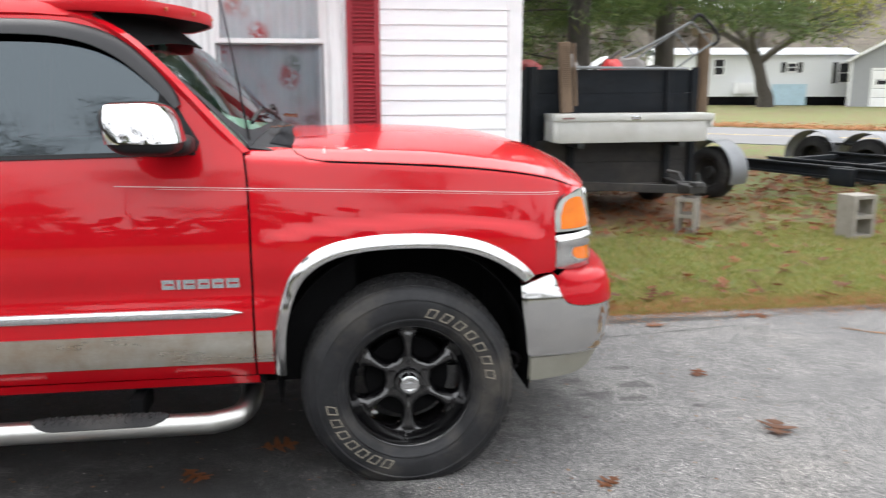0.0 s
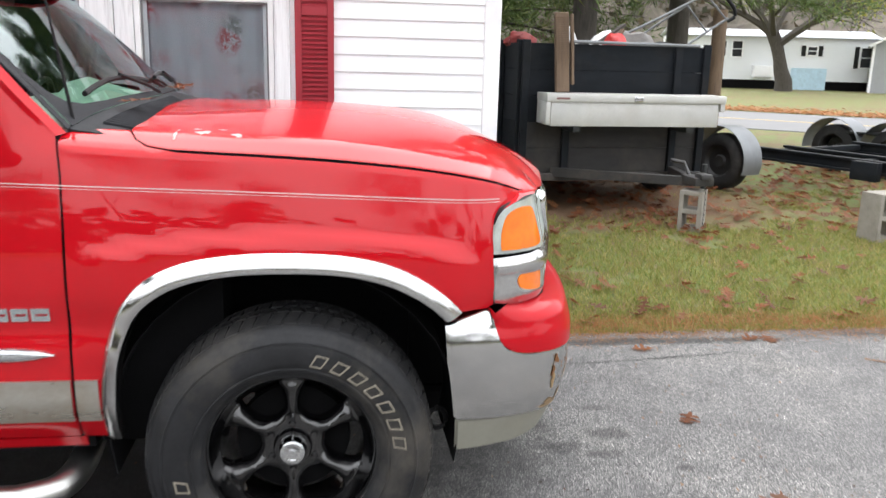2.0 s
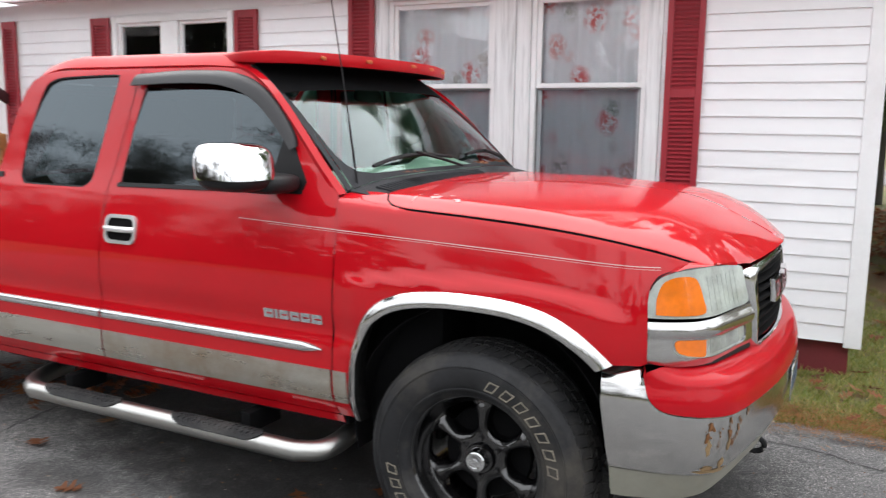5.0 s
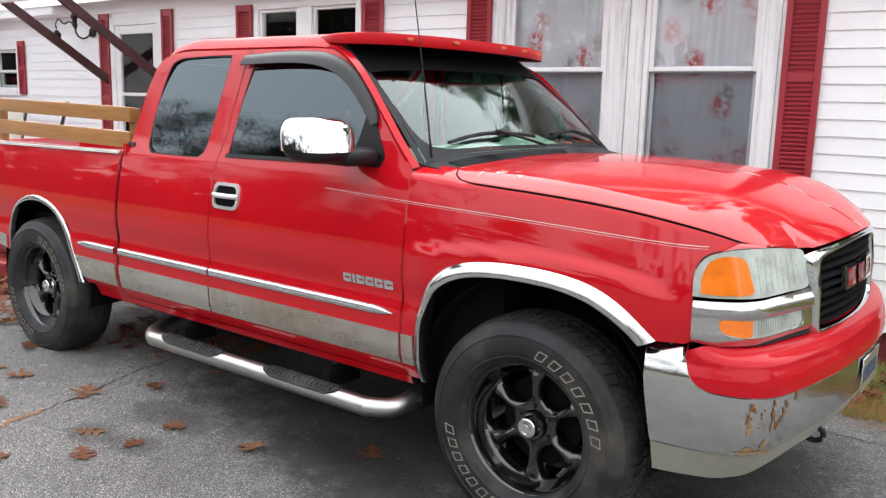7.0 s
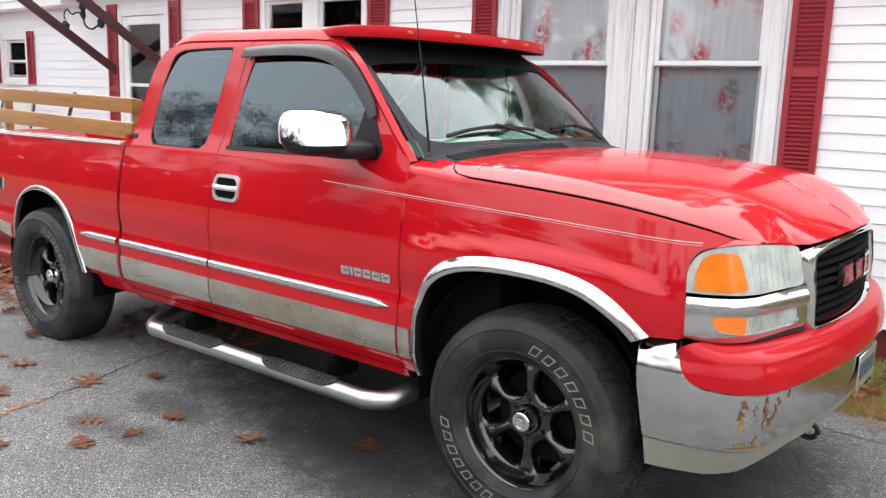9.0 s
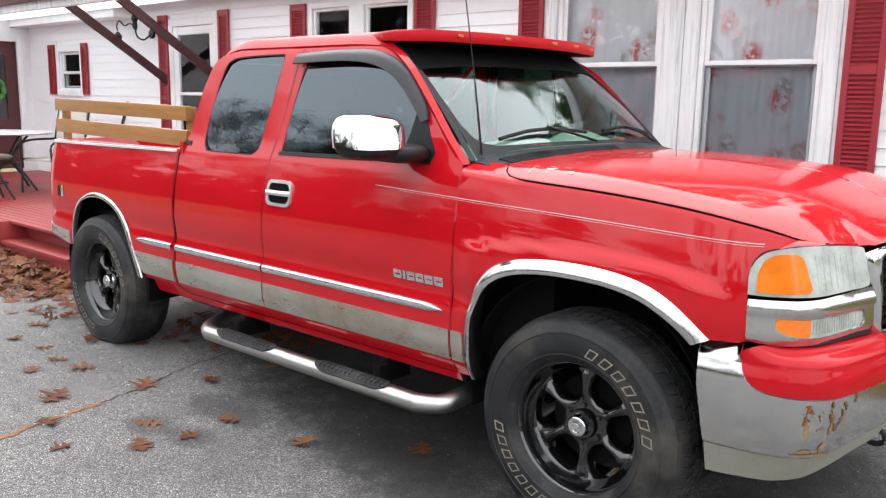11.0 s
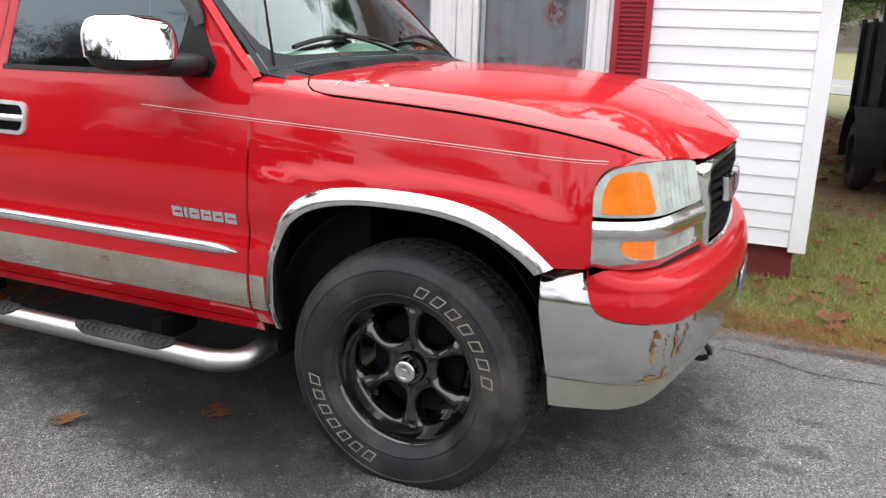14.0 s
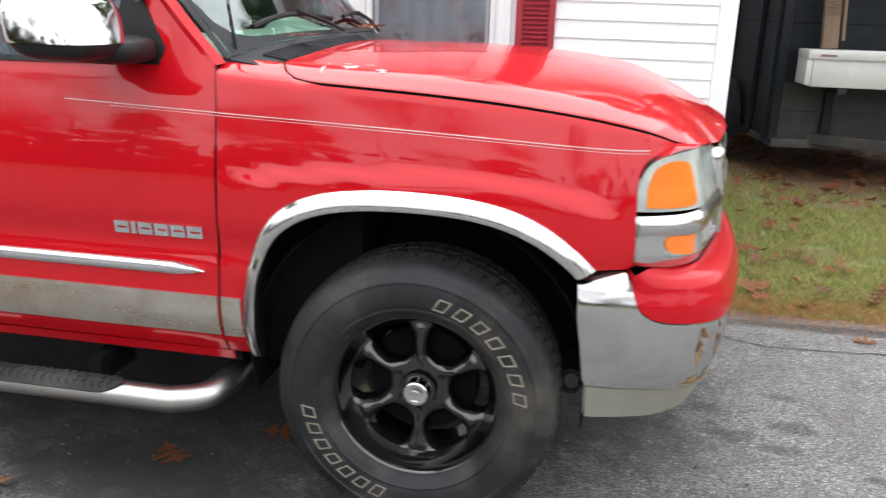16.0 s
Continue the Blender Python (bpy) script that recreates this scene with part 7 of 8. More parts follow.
def build_deck():
    d = thing("deck", "red painted wooden deck with a low step", "deck")
    n = 0
    for k in range(32):
        y = 0.62 + k * 0.085
        if y > WALL - 0.05:
            break
        x1 = -5.2 if y > 0.66 else -7.0
        part("deck_board", box(-12.3, x1, y, y + 0.081, 0.345, 0.375, 0.004, 1), DECK_RED, d)
    part("deck_skirt", join(box(-12.3, -6.96, 0.58, 0.615, -0.05, 0.37, 0.004), box(-6.99, -6.955, 0.616, 0.88, -0.05, 0.372, 0.004), box(-6.954, -5.2, 0.86, 0.90, -0.05, 0.343, 0.004), box(-5.24, -5.2, 0.9, 3.2, -0.05, 0.343, 0.004)), DECK_RED, d)
    part("step", join(box(-6.95, -5.55, 0.60, 0.86, 0.155, 0.195, 0.006), box(-6.93, -5.57, 0.63, 0.66, -0.01, 0.155, 0.004), box(-5.60, -5.57, 0.66, 0.86, -0.01, 0.155, 0.004)), DECK_RED, d, "red painted step")
    t = thing("patio_table", "round patio table with a pale top on the deck", "table", (-9.75, 1.75, 0.375))
    part("tabletop", as_bm(lathe([(0.0, 0.72), (0.62, 0.72), (0.64, 0.735), (0.62, 0.75), (0.0, 0.75)], 40)), TABLE_TOP, t).matrix_basis = pose(0, 0, 0, 90)
    for k in range(4):
        a = math.radians(90 * k + 30)
        part("leg", tube(arc_pts([(0.5 * math.cos(a), 0.5 * math.sin(a), 0.0), (0.34 * math.cos(a), 0.34 * math.sin(a), 0.2), (0.16 * math.cos(a), 0.16 * math.sin(a), 0.42), (0.4 * math.cos(a), 0.4 * math.sin(a), 0.70)]), 0.016, 8), DARK_METAL, t)
    part("ring", tube([(0.2 * math.cos(a), 0.2 * math.sin(a), 0.35) for a in np.linspace(0, 6.283, 20)], 0.012, 6, False), DARK_METAL, t)
    s = thing("bar_stool", "dark iron swivel stool with a woven seat on the deck", "stool", (-8.75, 1.25, 0.375), 0, "stools round the patio table")
    part("seat", superblob(0, 0, 0.50, 0.21, 0.21, 0.035, 0.6, 20, 8), surface("woven_seat", (0.10, 0.09, 0.08), 0.8), s)
    for k in range(4):
        a = math.radians(90 * k + 45)
        part("leg", tube(arc_pts([(0.24 * math.cos(a), 0.24 * math.sin(a), 0.0), (0.15 * math.cos(a), 0.15 * math.sin(a), 0.16), (0.08 * math.cos(a), 0.08 * math.sin(a), 0.32), (0.17 * math.cos(a), 0.17 * math.sin(a), 0.47)]), 0.013, 8), DARK_METAL, s)
    part("foot_ring", tube([(0.16 * math.cos(a), 0.16 * math.sin(a), 0.2) for a in np.linspace(0, 6.283, 20)], 0.01, 6, False), DARK_METAL, s)
    copy_thing(s, pose(-9.2, 1.05, 0.375, 0, 0, 30))
    c = thing("patio_chair", "metal patio chair with a pale striped sling on the deck", "chair", (-9.15, 2.15, 0.375), 200, "chairs round the patio table")
    part("seat", moved(box(-0.23, 0.23, -0.24, 0.24, 0.40, 0.425, 0.01), pose(0, 0, 0)), CUSHION, c)
    part("backrest", moved(box(-0.23, 0.23, -0.012, 0.012, 0, 0.72, 0.01), pose(0, -0.24, 0.43, 14, 0, 0)), CUSHION, c)
    for x in (-0.25, 0.25):
        part("side_frame", tube(arc_pts([(x, 0.28, 0), (x, 0.26, 0.38), (x, 0.2, 0.42), (x, -0.22, 0.42), (x, -0.32, 0.75), (x, -0.43, 1.16)]), 0.014, 8), DARK_METAL, c)
        part("leg", tube([(x, -0.34, 0), (x, -0.2, 0.42)], 0.014, 8), DARK_METAL, c)
        part("armrest", tube(arc_pts([(x, 0.27, 0.40), (x, 0.22, 0.63), (x, -0.3, 0.66)]), 0.014, 8), DARK_METAL, c)
    copy_thing(c, pose(-7.75, 1.95, 0.375, 0, 0, 150))
    wr = thing("door_wreath", "green and red wreath hung on the red door", "wreath", (-12.37, 2.72, 1.65))
    part("wreath_ring", tube([(0.03, 0.16 * math.cos(a), 0.16 * math.sin(a)) for a in np.linspace(0, 6.283, 24)], 0.045, 8, False), surface("wreath_green", (0.05, 0.22, 0.04), 0.7, vary=0.4, scale=30, bump=0.6), wr)
    part("bow", superblob(0.05, 0.0, 0.17, 0.03, 0.10, 0.045, 0.7, 14, 8), RED_PLASTIC, wr)


build_deck()


# ---- far side of the road ----


def build_neighbours():
    a, b = Vector((22.0, 50.2, 0)), Vector((34.4, 47.6, 0))
    ang = math.degrees(math.atan2(b.y - a.y, b.x - a.x))
    L = (b - a).length
    h = thing("mobile_home", "white mobile home with dark-shuttered windows beyond the road", "house", tuple(a), ang)
    part("wall", box(0, L, 0, 4, 0.55, 3.25), surface("white_metal_siding", (0.76, 0.78, 0.80), 0.5, vary=0.03, stretch=(0.3, 1, 8)), h)
    part("skirting", box(0.05, L - 0.05, 0.05, 3.95, -0.1, 0.55), DARK, h)
    v = [(-0.2, -0.3, 3.25), (L + 0.2, -0.3, 3.25), (L + 0.2, 2, 3.75), (-0.2, 2, 3.75), (L + 0.2, 4.3, 3.25), (-0.2, 4.3, 3.25)]
    part("roof", grow(as_bm((v, [(0, 1, 2, 3), (3, 2, 4, 5)])), 0.05), surface("pale_roof", (0.5, 0.53, 0.58), 0.6), h, smooth=0)
    for x, w, z0, z1 in ((2.6, 0.75, 1.9, 3.0), (3.6, 0.75, 1.9, 3.0), (8.3, 0.7, 2.1, 2.75), (11.6, 0.8, 1.4, 2.75)):
        win = part("window", rect_ring(x, x + w, z0, z1, 0.08, -0.06, 0.0), WHITE, h)
        part("pane", box(x + 0.08, x + w - 0.08, -0.03, -0.02, z0 + 0.08, (z0 + z1) / 2 - 0.03), DARK_GLASS, win)
        part("pane", box(x + 0.08, x + w - 0.08, -0.03, -0.02, (z0 + z1) / 2 + 0.03, z1 - 0.08), DARK_GLASS, win)
        if x > 8:
            for sx in (x - 0.32, x + w + 0.04):
                part("shutter", box(sx, sx + 0.26, -0.05, -0.002, z0, z1), BLACK, h)
    part("board", box(7.4, 9.6, -0.25, -0.2, 0.0, 1.35), BLUE_PALE, h, "pale blue board leaning on the wall")
    part("air_conditioner", join(box(5.0, 6.2, -0.6, -0.05, 0.75, 1.45, 0.03), as_bm(tube([(5.9, -0.62, 1.1), (5.9, -0.6, 1.1)], 0.25, 16))), WHITE, h)
    g = thing("garage", "grey weathered board garage with a white overhead door", "garage", (32.6, 45.4, 0), -32)
    part("wall", as_bm(([(0, 0, -0.1), (5.4, 0, -0.1), (5.4, 0, 2.9), (2.7, 0, 4.35), (0, 0, 2.9), (0, 6, -0.1), (0, 6, 2.9), (5.4, 6, -0.1), (5.4, 6, 2.9)], [(0, 1, 2, 3, 4), (0, 4, 6, 5), (1, 7, 8, 2)])), GARAGE, g, smooth=0)
    part("roof", grow(as_bm(([(-0.25, -0.3, 2.75), (2.7, -0.3, 4.42), (2.7, 6, 4.42), (-0.25, 6, 2.75), (5.65, -0.3, 2.75), (5.65, 6, 2.75)], [(0, 1, 2, 3), (1, 4, 5, 2)])), 0.07), ROOF, g, smooth=0)
    part("bargeboard", join(beam((-0.25, -0.34, 2.75), (2.7, -0.34, 4.42), 0.05, 0.16), beam((5.65, -0.34, 2.75), (2.7, -0.34, 4.42), 0.05, 0.16)), WHITE, g)
    part("corner_post", box(-0.04, 0.1, -0.05, 0.0, 0, 2.9), WHITE, g)
    dr = part("overhead_door", rect_ring(1.2, 4.4, 0.0, 2.35, 0.12, -0.06, -0.001), WHITE, g)
    for k in range(4):
        part("door_panel", box(1.32, 4.28, -0.03, -0.005, 0.02 + k * 0.55, 0.54 + k * 0.55, 0.01), WHITE, dr)
    for k in range(3):
        part("pane", box(1.5 + k * 0.9, 2.1 + k * 0.9, -0.04, -0.031, 1.35, 1.6), DARK_GLASS, dr)


build_neighbours()


# ---- trees ----


def branch_net(rs, start, way, length, radius, depth, out, tips, spread=0.75, lift=0.15):
    n = 5
    pts, radii = [start.copy()], [radius]
    p, d = start.copy(), way.normalized()
    for i in range(n):
        d = (d + Vector((rs.gauss(0, 0.13), rs.gauss(0, 0.13), rs.gauss(0, 0.08) + lift * 0.2))).normalized()
        p = p + d * length / n
        pts.append(p.copy())
        radii.append(radius * (1 - 0.6 * (i + 1) / n))
    out.append((pts, radii))
    if depth == 0:
        tips.append((p, d))
        return
    for k in range(rs.randint(3, 4) if depth > 1 else rs.randint(3, 5)):
        i = rs.randint(2, n)
        a = rs.uniform(0, 6.283)
        side_v = d.orthogonal().normalized()
        side_v.rotate(Matrix.Rotation(a, 3, d))
        nd = (d + side_v * rs.uniform(0.5, 1.0) * spread + Vector((0, 0, lift))).normalized()
        branch_net(rs, pts[i], nd, length * rs.uniform(0.5, 0.75), max(radii[i] * 0.62, 0.006), depth - 1, out, tips, spread, lift)


def tubes_mesh(lines, sides):
    V, F = [], []
    for pts, radii in lines:
        s = sides if radii[0] > 0.04 else 3
        v, f = tube(pts, 0, s, False, [max(r, 0.009) for r in radii])
        k = len(V)
        V += v
        F += [tuple(i + k for i in q) for q in f]
    return V, F


def bare_tree(seed, height):
    rs = random.Random(seed)
    t = thing("bare_tree", "leafless grey-brown deciduous tree at the wood's edge", "tree", (0, 0, 0), 0, "bare trees along the wood's edge")
    lines, tips = [], []
    branch_net(rs, Vector((0, 0, -0.1)), Vector((0, 0, 1)), height * 0.62, height * 0.0075, 4, lines, tips, 0.75, 0.22)
    part("trunk", tubes_mesh(lines[:1], 10), BARK, t)
    tagged(part("branch_work", tubes_mesh(lines[1:], 5), BARK, t), kind="stuff")
    tagged(part("fine_twig", quads_mesh(leaf_cloud(rs, [tuple(p) for p, d in tips], 26, 0.5, 0.42, 1.0, True, 0.026), "fine_twig"), BARK, t, smooth=0), kind="stuff")
    return t


def leaf_cloud(rs, centres, count, spread, size, flat=0.5, needle=False, thin=0.18):
    n = len(centres) * count
    C = np.repeat(np.array(centres), count, 0) + np.random.RandomState(rs.randint(0, 9999)).normal(0, 1, (n, 3)) * np.array([spread, spread, spread * flat])
    R = np.random.RandomState(rs.randint(0, 9999))
    A, B = R.normal(0, 1, (n, 3)), R.normal(0, 1, (n, 3))
    A /= np.linalg.norm(A, axis=1)[:, None]
    B -= (A * B).sum(1)[:, None] * A
    B /= np.linalg.norm(B, axis=1)[:, None]
    s = size * R.uniform(0.6, 1.3, (n, 1))
    w = s * (thin if needle else 0.6)
    V = np.empty((n, 4, 3))
    V[:, 0], V[:, 1], V[:, 2], V[:, 3] = C - A * s, C + B * w, C + A * s, C - B * w
    return V.reshape(-1, 3)


def quads_mesh(V, name):
    me = bpy.data.meshes.new(name)
    n = len(V) // 4
    me.vertices.add(len(V))
    me.vertices.foreach_set("co", V.astype(np.float32).ravel())
    me.loops.add(len(V))
    me.loops.foreach_set("vertex_index", np.arange(len(V), dtype=np.int32))
    me.polygons.add(n)
    me.polygons.foreach_set("loop_start", np.arange(0, len(V), 4, dtype=np.int32))
    me.update(calc_edges=True)
    return me


def pine_tree(seed, height, low, reach, mat=None, dense_n=64):
    """A pine: straight trunk, tiers of drooping limbs, needle sprays along them."""
    rs = random.Random(seed)
    t = thing("pine_tree", "tall dark green pine with drooping needle sprays", "tree", (0, 0, 0), 0, "pines behind the yard")
    part("trunk", tube([(0, 0, -0.1), (0.05, 0, height * 0.5), (0, 0.04, height)], 0.2, 12, True, [0.24, 0.16, 0.02]), BARK, t)
    lines, cent = [], []
    z = low
    while z < height - 0.5:
        r = reach * (1 - (z - low) / (height - low)) ** 0.7 + 0.3
        for k in range(5):
            a = rs.uniform(0, 6.283)
            d = Vector((math.cos(a), math.sin(a), rs.uniform(-0.12, 0.18)))
            pts = [Vector((0, 0, z))]
            for i in range(1, 6):
                pts.append(Vector((0, 0, z)) + d * r * i / 5 + Vector((rs.gauss(0, 0.05), rs.gauss(0, 0.05), -0.05 * i * i * 0.12 * r)))
            lines.append((pts, [0.035, 0.03, 0.022, 0.016, 0.01, 0.006]))
            for i in range(2, 6):
                for m in range(3):
                    cent.append(tuple(pts[i] + Vector((rs.gauss(0, 0.22), rs.gauss(0, 0.22), rs.gauss(-0.08, 0.1)))))
        z += rs.uniform(0.35, 0.6)
    tagged(part("branch_work", tubes_mesh(lines, 5), BARK, t), kind="stuff")
    tagged(part("crown", quads_mesh(leaf_cloud(rs, cent, dense_n, 0.17, 0.11, 0.7, True, 0.085), "crown"), mat or NEEDLES, t, smooth=0), kind="stuff")
    return t


def broad_tree(seed, height, at):
    rs = random.Random(seed)
    t = thing("maple_tree", "spreading tree with thin yellow-green leaves beyond the road", "tree", at)
    lines, tips = [], []
    branch_net(rs, Vector((0, 0, -0.1)), Vector((0, 0, 1)), 3.6, 0.55, 0, lines, tips)
    for k in range(7):
        a = 6.283 * k / 7 + rs.uniform(-0.3, 0.3)
        branch_net(rs, lines[0][0][-1 if k % 2 else -2], Vector((math.cos(a), math.sin(a), 0.75)), height * 0.42, 0.24, 3, lines, tips, 0.7, 0.1)
    part("trunk", tubes_mesh([(p, [max(0.36, r) for r in q]) for p, q in lines[:1]], 12), BARK, t)
    tagged(part("branch_work", tubes_mesh(lines[1:], 5), BARK, t), kind="stuff")
    tagged(part("crown", quads_mesh(leaf_cloud(rs, [tuple(p) for p, d in tips if p.z > 4.3], 70, 1.0, 0.10, 0.6), "crown"), AUTUMN, t, smooth=0), kind="stuff")
    return t


def plant_trees():
    rs = random.Random(21)
    a = pine_tree(1, 12, 3.1, 3.0)
    a.matrix_basis = pose(4.3, 11.5, 0)
    b = pine_tree(2, 12, 2.3, 3.3)
    b.matrix_basis = pose(2.3, 13.5, 0)
    copy_thing(a, pose(7.0, 14.0, 0, 0, 0, 70))
    copy_thing(b, pose(0.2, 15.5, 0, 0, 0, 120))
    copy_thing(b, pose(1.3, 17.5, 0, 0, 0, 220))
    c = pine_tree(7, 17, 3.5, 3.6, None, 28)
    c.matrix_basis = pose(-1.2, 13.6, 0, 0, 0, 20)
    copy_thing(c, pose(-9.0, 17.0, 0, 0, 0, 80) @ Matrix.Scale(1.05, 4))
    copy_thing(c, pose(-4.2, 15.0, 0, 0, 0, 140) @ Matrix.Scale(0.9, 4))
    copy_thing(a, pose(-7.5, 16.5, 0, 0, 0, 200) @ Matrix.Scale(1.55, 4))
    broad_tree(5, 12, (27.2, 45.6, 0))
    bt = [bare_tree(40 + k, 12 + k * 1.5) for k in range(3)]
    spots = [(-30, -20), (-24, -24), (-19, -18.5), (-14, -22), (-10, -18), (-6, -21), (-2, -24), (2, -19), (6, -22), (10, -18.5), (14, -23), (19, -20), (24, -24), (30, -18), (34, -8), (36, 4), (-34, -10), (44, 30), (50, 52), (58, 62), (40, 66), (30, 70), (20, 68), (64, 48), (12, 60), (47, 70)]
    spots += [(-33 - 4.2 * k, -16 - 9 * rs.random() + 0.3 * k) for k in range(13)]
    spots += [(-2 + 44 * math.cos(a), 44 * math.sin(a) + 8) for a in np.linspace(-2.78, -2.2, 20)]
    for i, (x, y) in enumerate(spots):
        y -= 8 if y < -15 else 0
        m = pose(x + rs.uniform(-1, 1), y + rs.uniform(-1, 1), 0, 0, 0, rs.uniform(0, 360))
        if i < 3:
            bt[i].matrix_basis = m @ Matrix.Scale(0.88, 4)
        else:
            copy_thing(bt[i % 3], m @ Matrix.Scale(rs.uniform(0.78, 1.0) if y < -15 else 1.0, 4))
    for x, y, s in ((-14, -38, 1), (-3.5, -42, 2), (9, -37, 3), (17.5, -36, 4), (-23, -37, 5), (30, -30, 6), (31, 6, 7), (-36, -30, 8)):
        copy_thing(a if s % 2 else b, pose(x, y, 0, 0, 0, 47 * s))
    # woods beyond the houses and behind the driveway
    R = np.random.RandomState(5)
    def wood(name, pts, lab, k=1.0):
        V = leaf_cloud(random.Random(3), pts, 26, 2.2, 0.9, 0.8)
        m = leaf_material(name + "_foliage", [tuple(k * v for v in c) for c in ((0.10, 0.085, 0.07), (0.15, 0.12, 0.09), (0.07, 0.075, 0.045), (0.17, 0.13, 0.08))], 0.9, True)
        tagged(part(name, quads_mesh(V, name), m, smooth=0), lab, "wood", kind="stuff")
    rows = []
    for k in range(161):
        a = math.radians(-25 + 150 * k / 160)
        row = []
        for j in range(15):
            u = j / 14
            r = 92 + 46 * u + 3 * noise.noise((k * 0.21, j * 0.7, 1))
            z = 21 * math.sin(u * 1.5) * (0.8 + 0.35 * noise.noise((k * 0.06, 0, 5))) + 1.6 * noise.noise((k * 0.5, j * 0.9, 9)) + 0.8 * noise.noise((k * 1.7, j * 2.1, 4)) - 1.0
            row.append((r * math.cos(a), r * math.sin(a), z))
        rows.append(row)
    tagged(part("wooded_hill", as_bm(loft(rows)), surface("leafless_wood", (0.13, 0.11, 0.09), 0.95, vary=0.45, scale=0.25, fine=1.2, dirt=(0.07, 0.08, 0.04), dirt_amt=0.7, bump=1.0, bump_scale=0.8), smooth=0), "grey-brown wooded hillside in the distance", "hill", kind="structure")
    hill = [(x, 95 + 25 * R.rand(), z) for x in np.linspace(-40, 150, 90) for z in (1, 4, 8, 12, 17)]
    hill += [(110 + 20 * R.rand(), y, z) for y in np.linspace(-40, 100, 50) for z in (1, 5, 10, 15)]
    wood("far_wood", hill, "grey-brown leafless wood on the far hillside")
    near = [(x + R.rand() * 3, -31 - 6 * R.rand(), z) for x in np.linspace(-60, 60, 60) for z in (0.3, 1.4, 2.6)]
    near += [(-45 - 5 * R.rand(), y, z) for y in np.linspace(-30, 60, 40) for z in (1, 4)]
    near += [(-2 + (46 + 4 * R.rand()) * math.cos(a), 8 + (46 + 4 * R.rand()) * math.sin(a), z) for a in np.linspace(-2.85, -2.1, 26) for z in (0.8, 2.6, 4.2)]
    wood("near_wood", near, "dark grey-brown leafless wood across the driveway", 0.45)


plant_trees()

# ---- lawn and fallen leaves ----


def build_grass():
    R = np.random.RandomState(11)
    n = 210000
    x = 0.0 + R.rand(n) * 9.5
    y = 2.16 + (R.rand(n) ** 1.25) * 7.0
    keep = np.array([noise.noise((a * 1.3, b * 1.3, 0)) + 0.6 * noise.noise((a * 5, b * 5, 2)) > -0.55 + 0.8 * smoothstep(4.3, 6.6, b) - 0.1 * (b < 4.5) for a, b in zip(x, y)])
    keep &= ~((x < 1.2) & (y > WALL + 0.03))
    keep &= np.hypot((x - 3.1) / 2.0, (y - 7.4) / 1.9) + 0.25 * R.normal(0, 1, n) > 0.95
    x, y = x[keep], y[keep]
    n = len(x)
    h = R.uniform(0.018, 0.055, n)
    a = R.rand(n) * 6.283
    lean = R.uniform(0.2, 1.3, n) * h
    b = R.rand(n) * 6.283
    w = R.uniform(0.0022, 0.0042, n)
    z = np.full(n, -0.014)
    V = np.empty((n, 4, 3))
    V[:, 0] = np.stack([x - w * np.cos(a), y - w * np.sin(a), z], 1)
    V[:, 1] = np.stack([x + w * np.cos(a), y + w * np.sin(a), z], 1)
    tx, ty = x + lean * np.cos(b), y + lean * np.sin(b)
    V[:, 2] = np.stack([tx + w * 0.3 * np.cos(a), ty + w * 0.3 * np.sin(a), z + h], 1)
    V[:, 3] = np.stack([tx - w * 0.3 * np.cos(a), ty - w * 0.3 * np.sin(a), z + h], 1)
    tagged(part("grass", quads_mesh(V.reshape(-1, 3), "grass"), GRASS, smooth=0), "short patchy autumn lawn grass", "grass", kind="stuff")


def leaf_shape(seed, size):
    """A lobed, curled oak leaf."""
    rs = random.Random(seed)
    pts = []
    half = [(0.0, 0.015), (0.10, 0.04), (0.20, 0.24), (0.27, 0.23), (0.30, 0.06), (0.36, 0.07), (0.44, 0.38), (0.54, 0.40), (0.55, 0.10), (0.62, 0.08), (0.74, 0.32), (0.82, 0.28), (0.80, 0.07), (0.92, 0.10), (1.0, 0.0)]
    half = [(u, v * rs.uniform(0.8, 1.25)) for u, v in half]
    curl, roll = rs.uniform(0.1, 0.3), rs.uniform(-0.5, 0.6)
    V, F = [], []
    for u, v in half:
        zc = 0.05 + curl * (u - 0.5) ** 2
        for s in (-1, 0, 1):
            V.append(((u - 0.5) * size, s * v * size, (zc + roll * 0.35 * (s * v) ** 2 * 4 + rs.uniform(0, 0.03)) * size))
    for i in range(len(half) - 1):
        k = i * 3
        F += [(k, k + 1, k + 4, k + 3), (k + 1, k + 2, k + 5, k + 4)]
    k = len(V)
    V += [(-0.5 * size, -0.006 * size, 0.06 * size), (-0.5 * size, 0.006 * size, 0.06 * size), (-0.68 * size, 0.004 * size, 0.10 * size), (-0.68 * size, -0.004 * size, 0.10 * size)]
    F.append((k, k + 1, k + 2, k + 3))
    return V, F


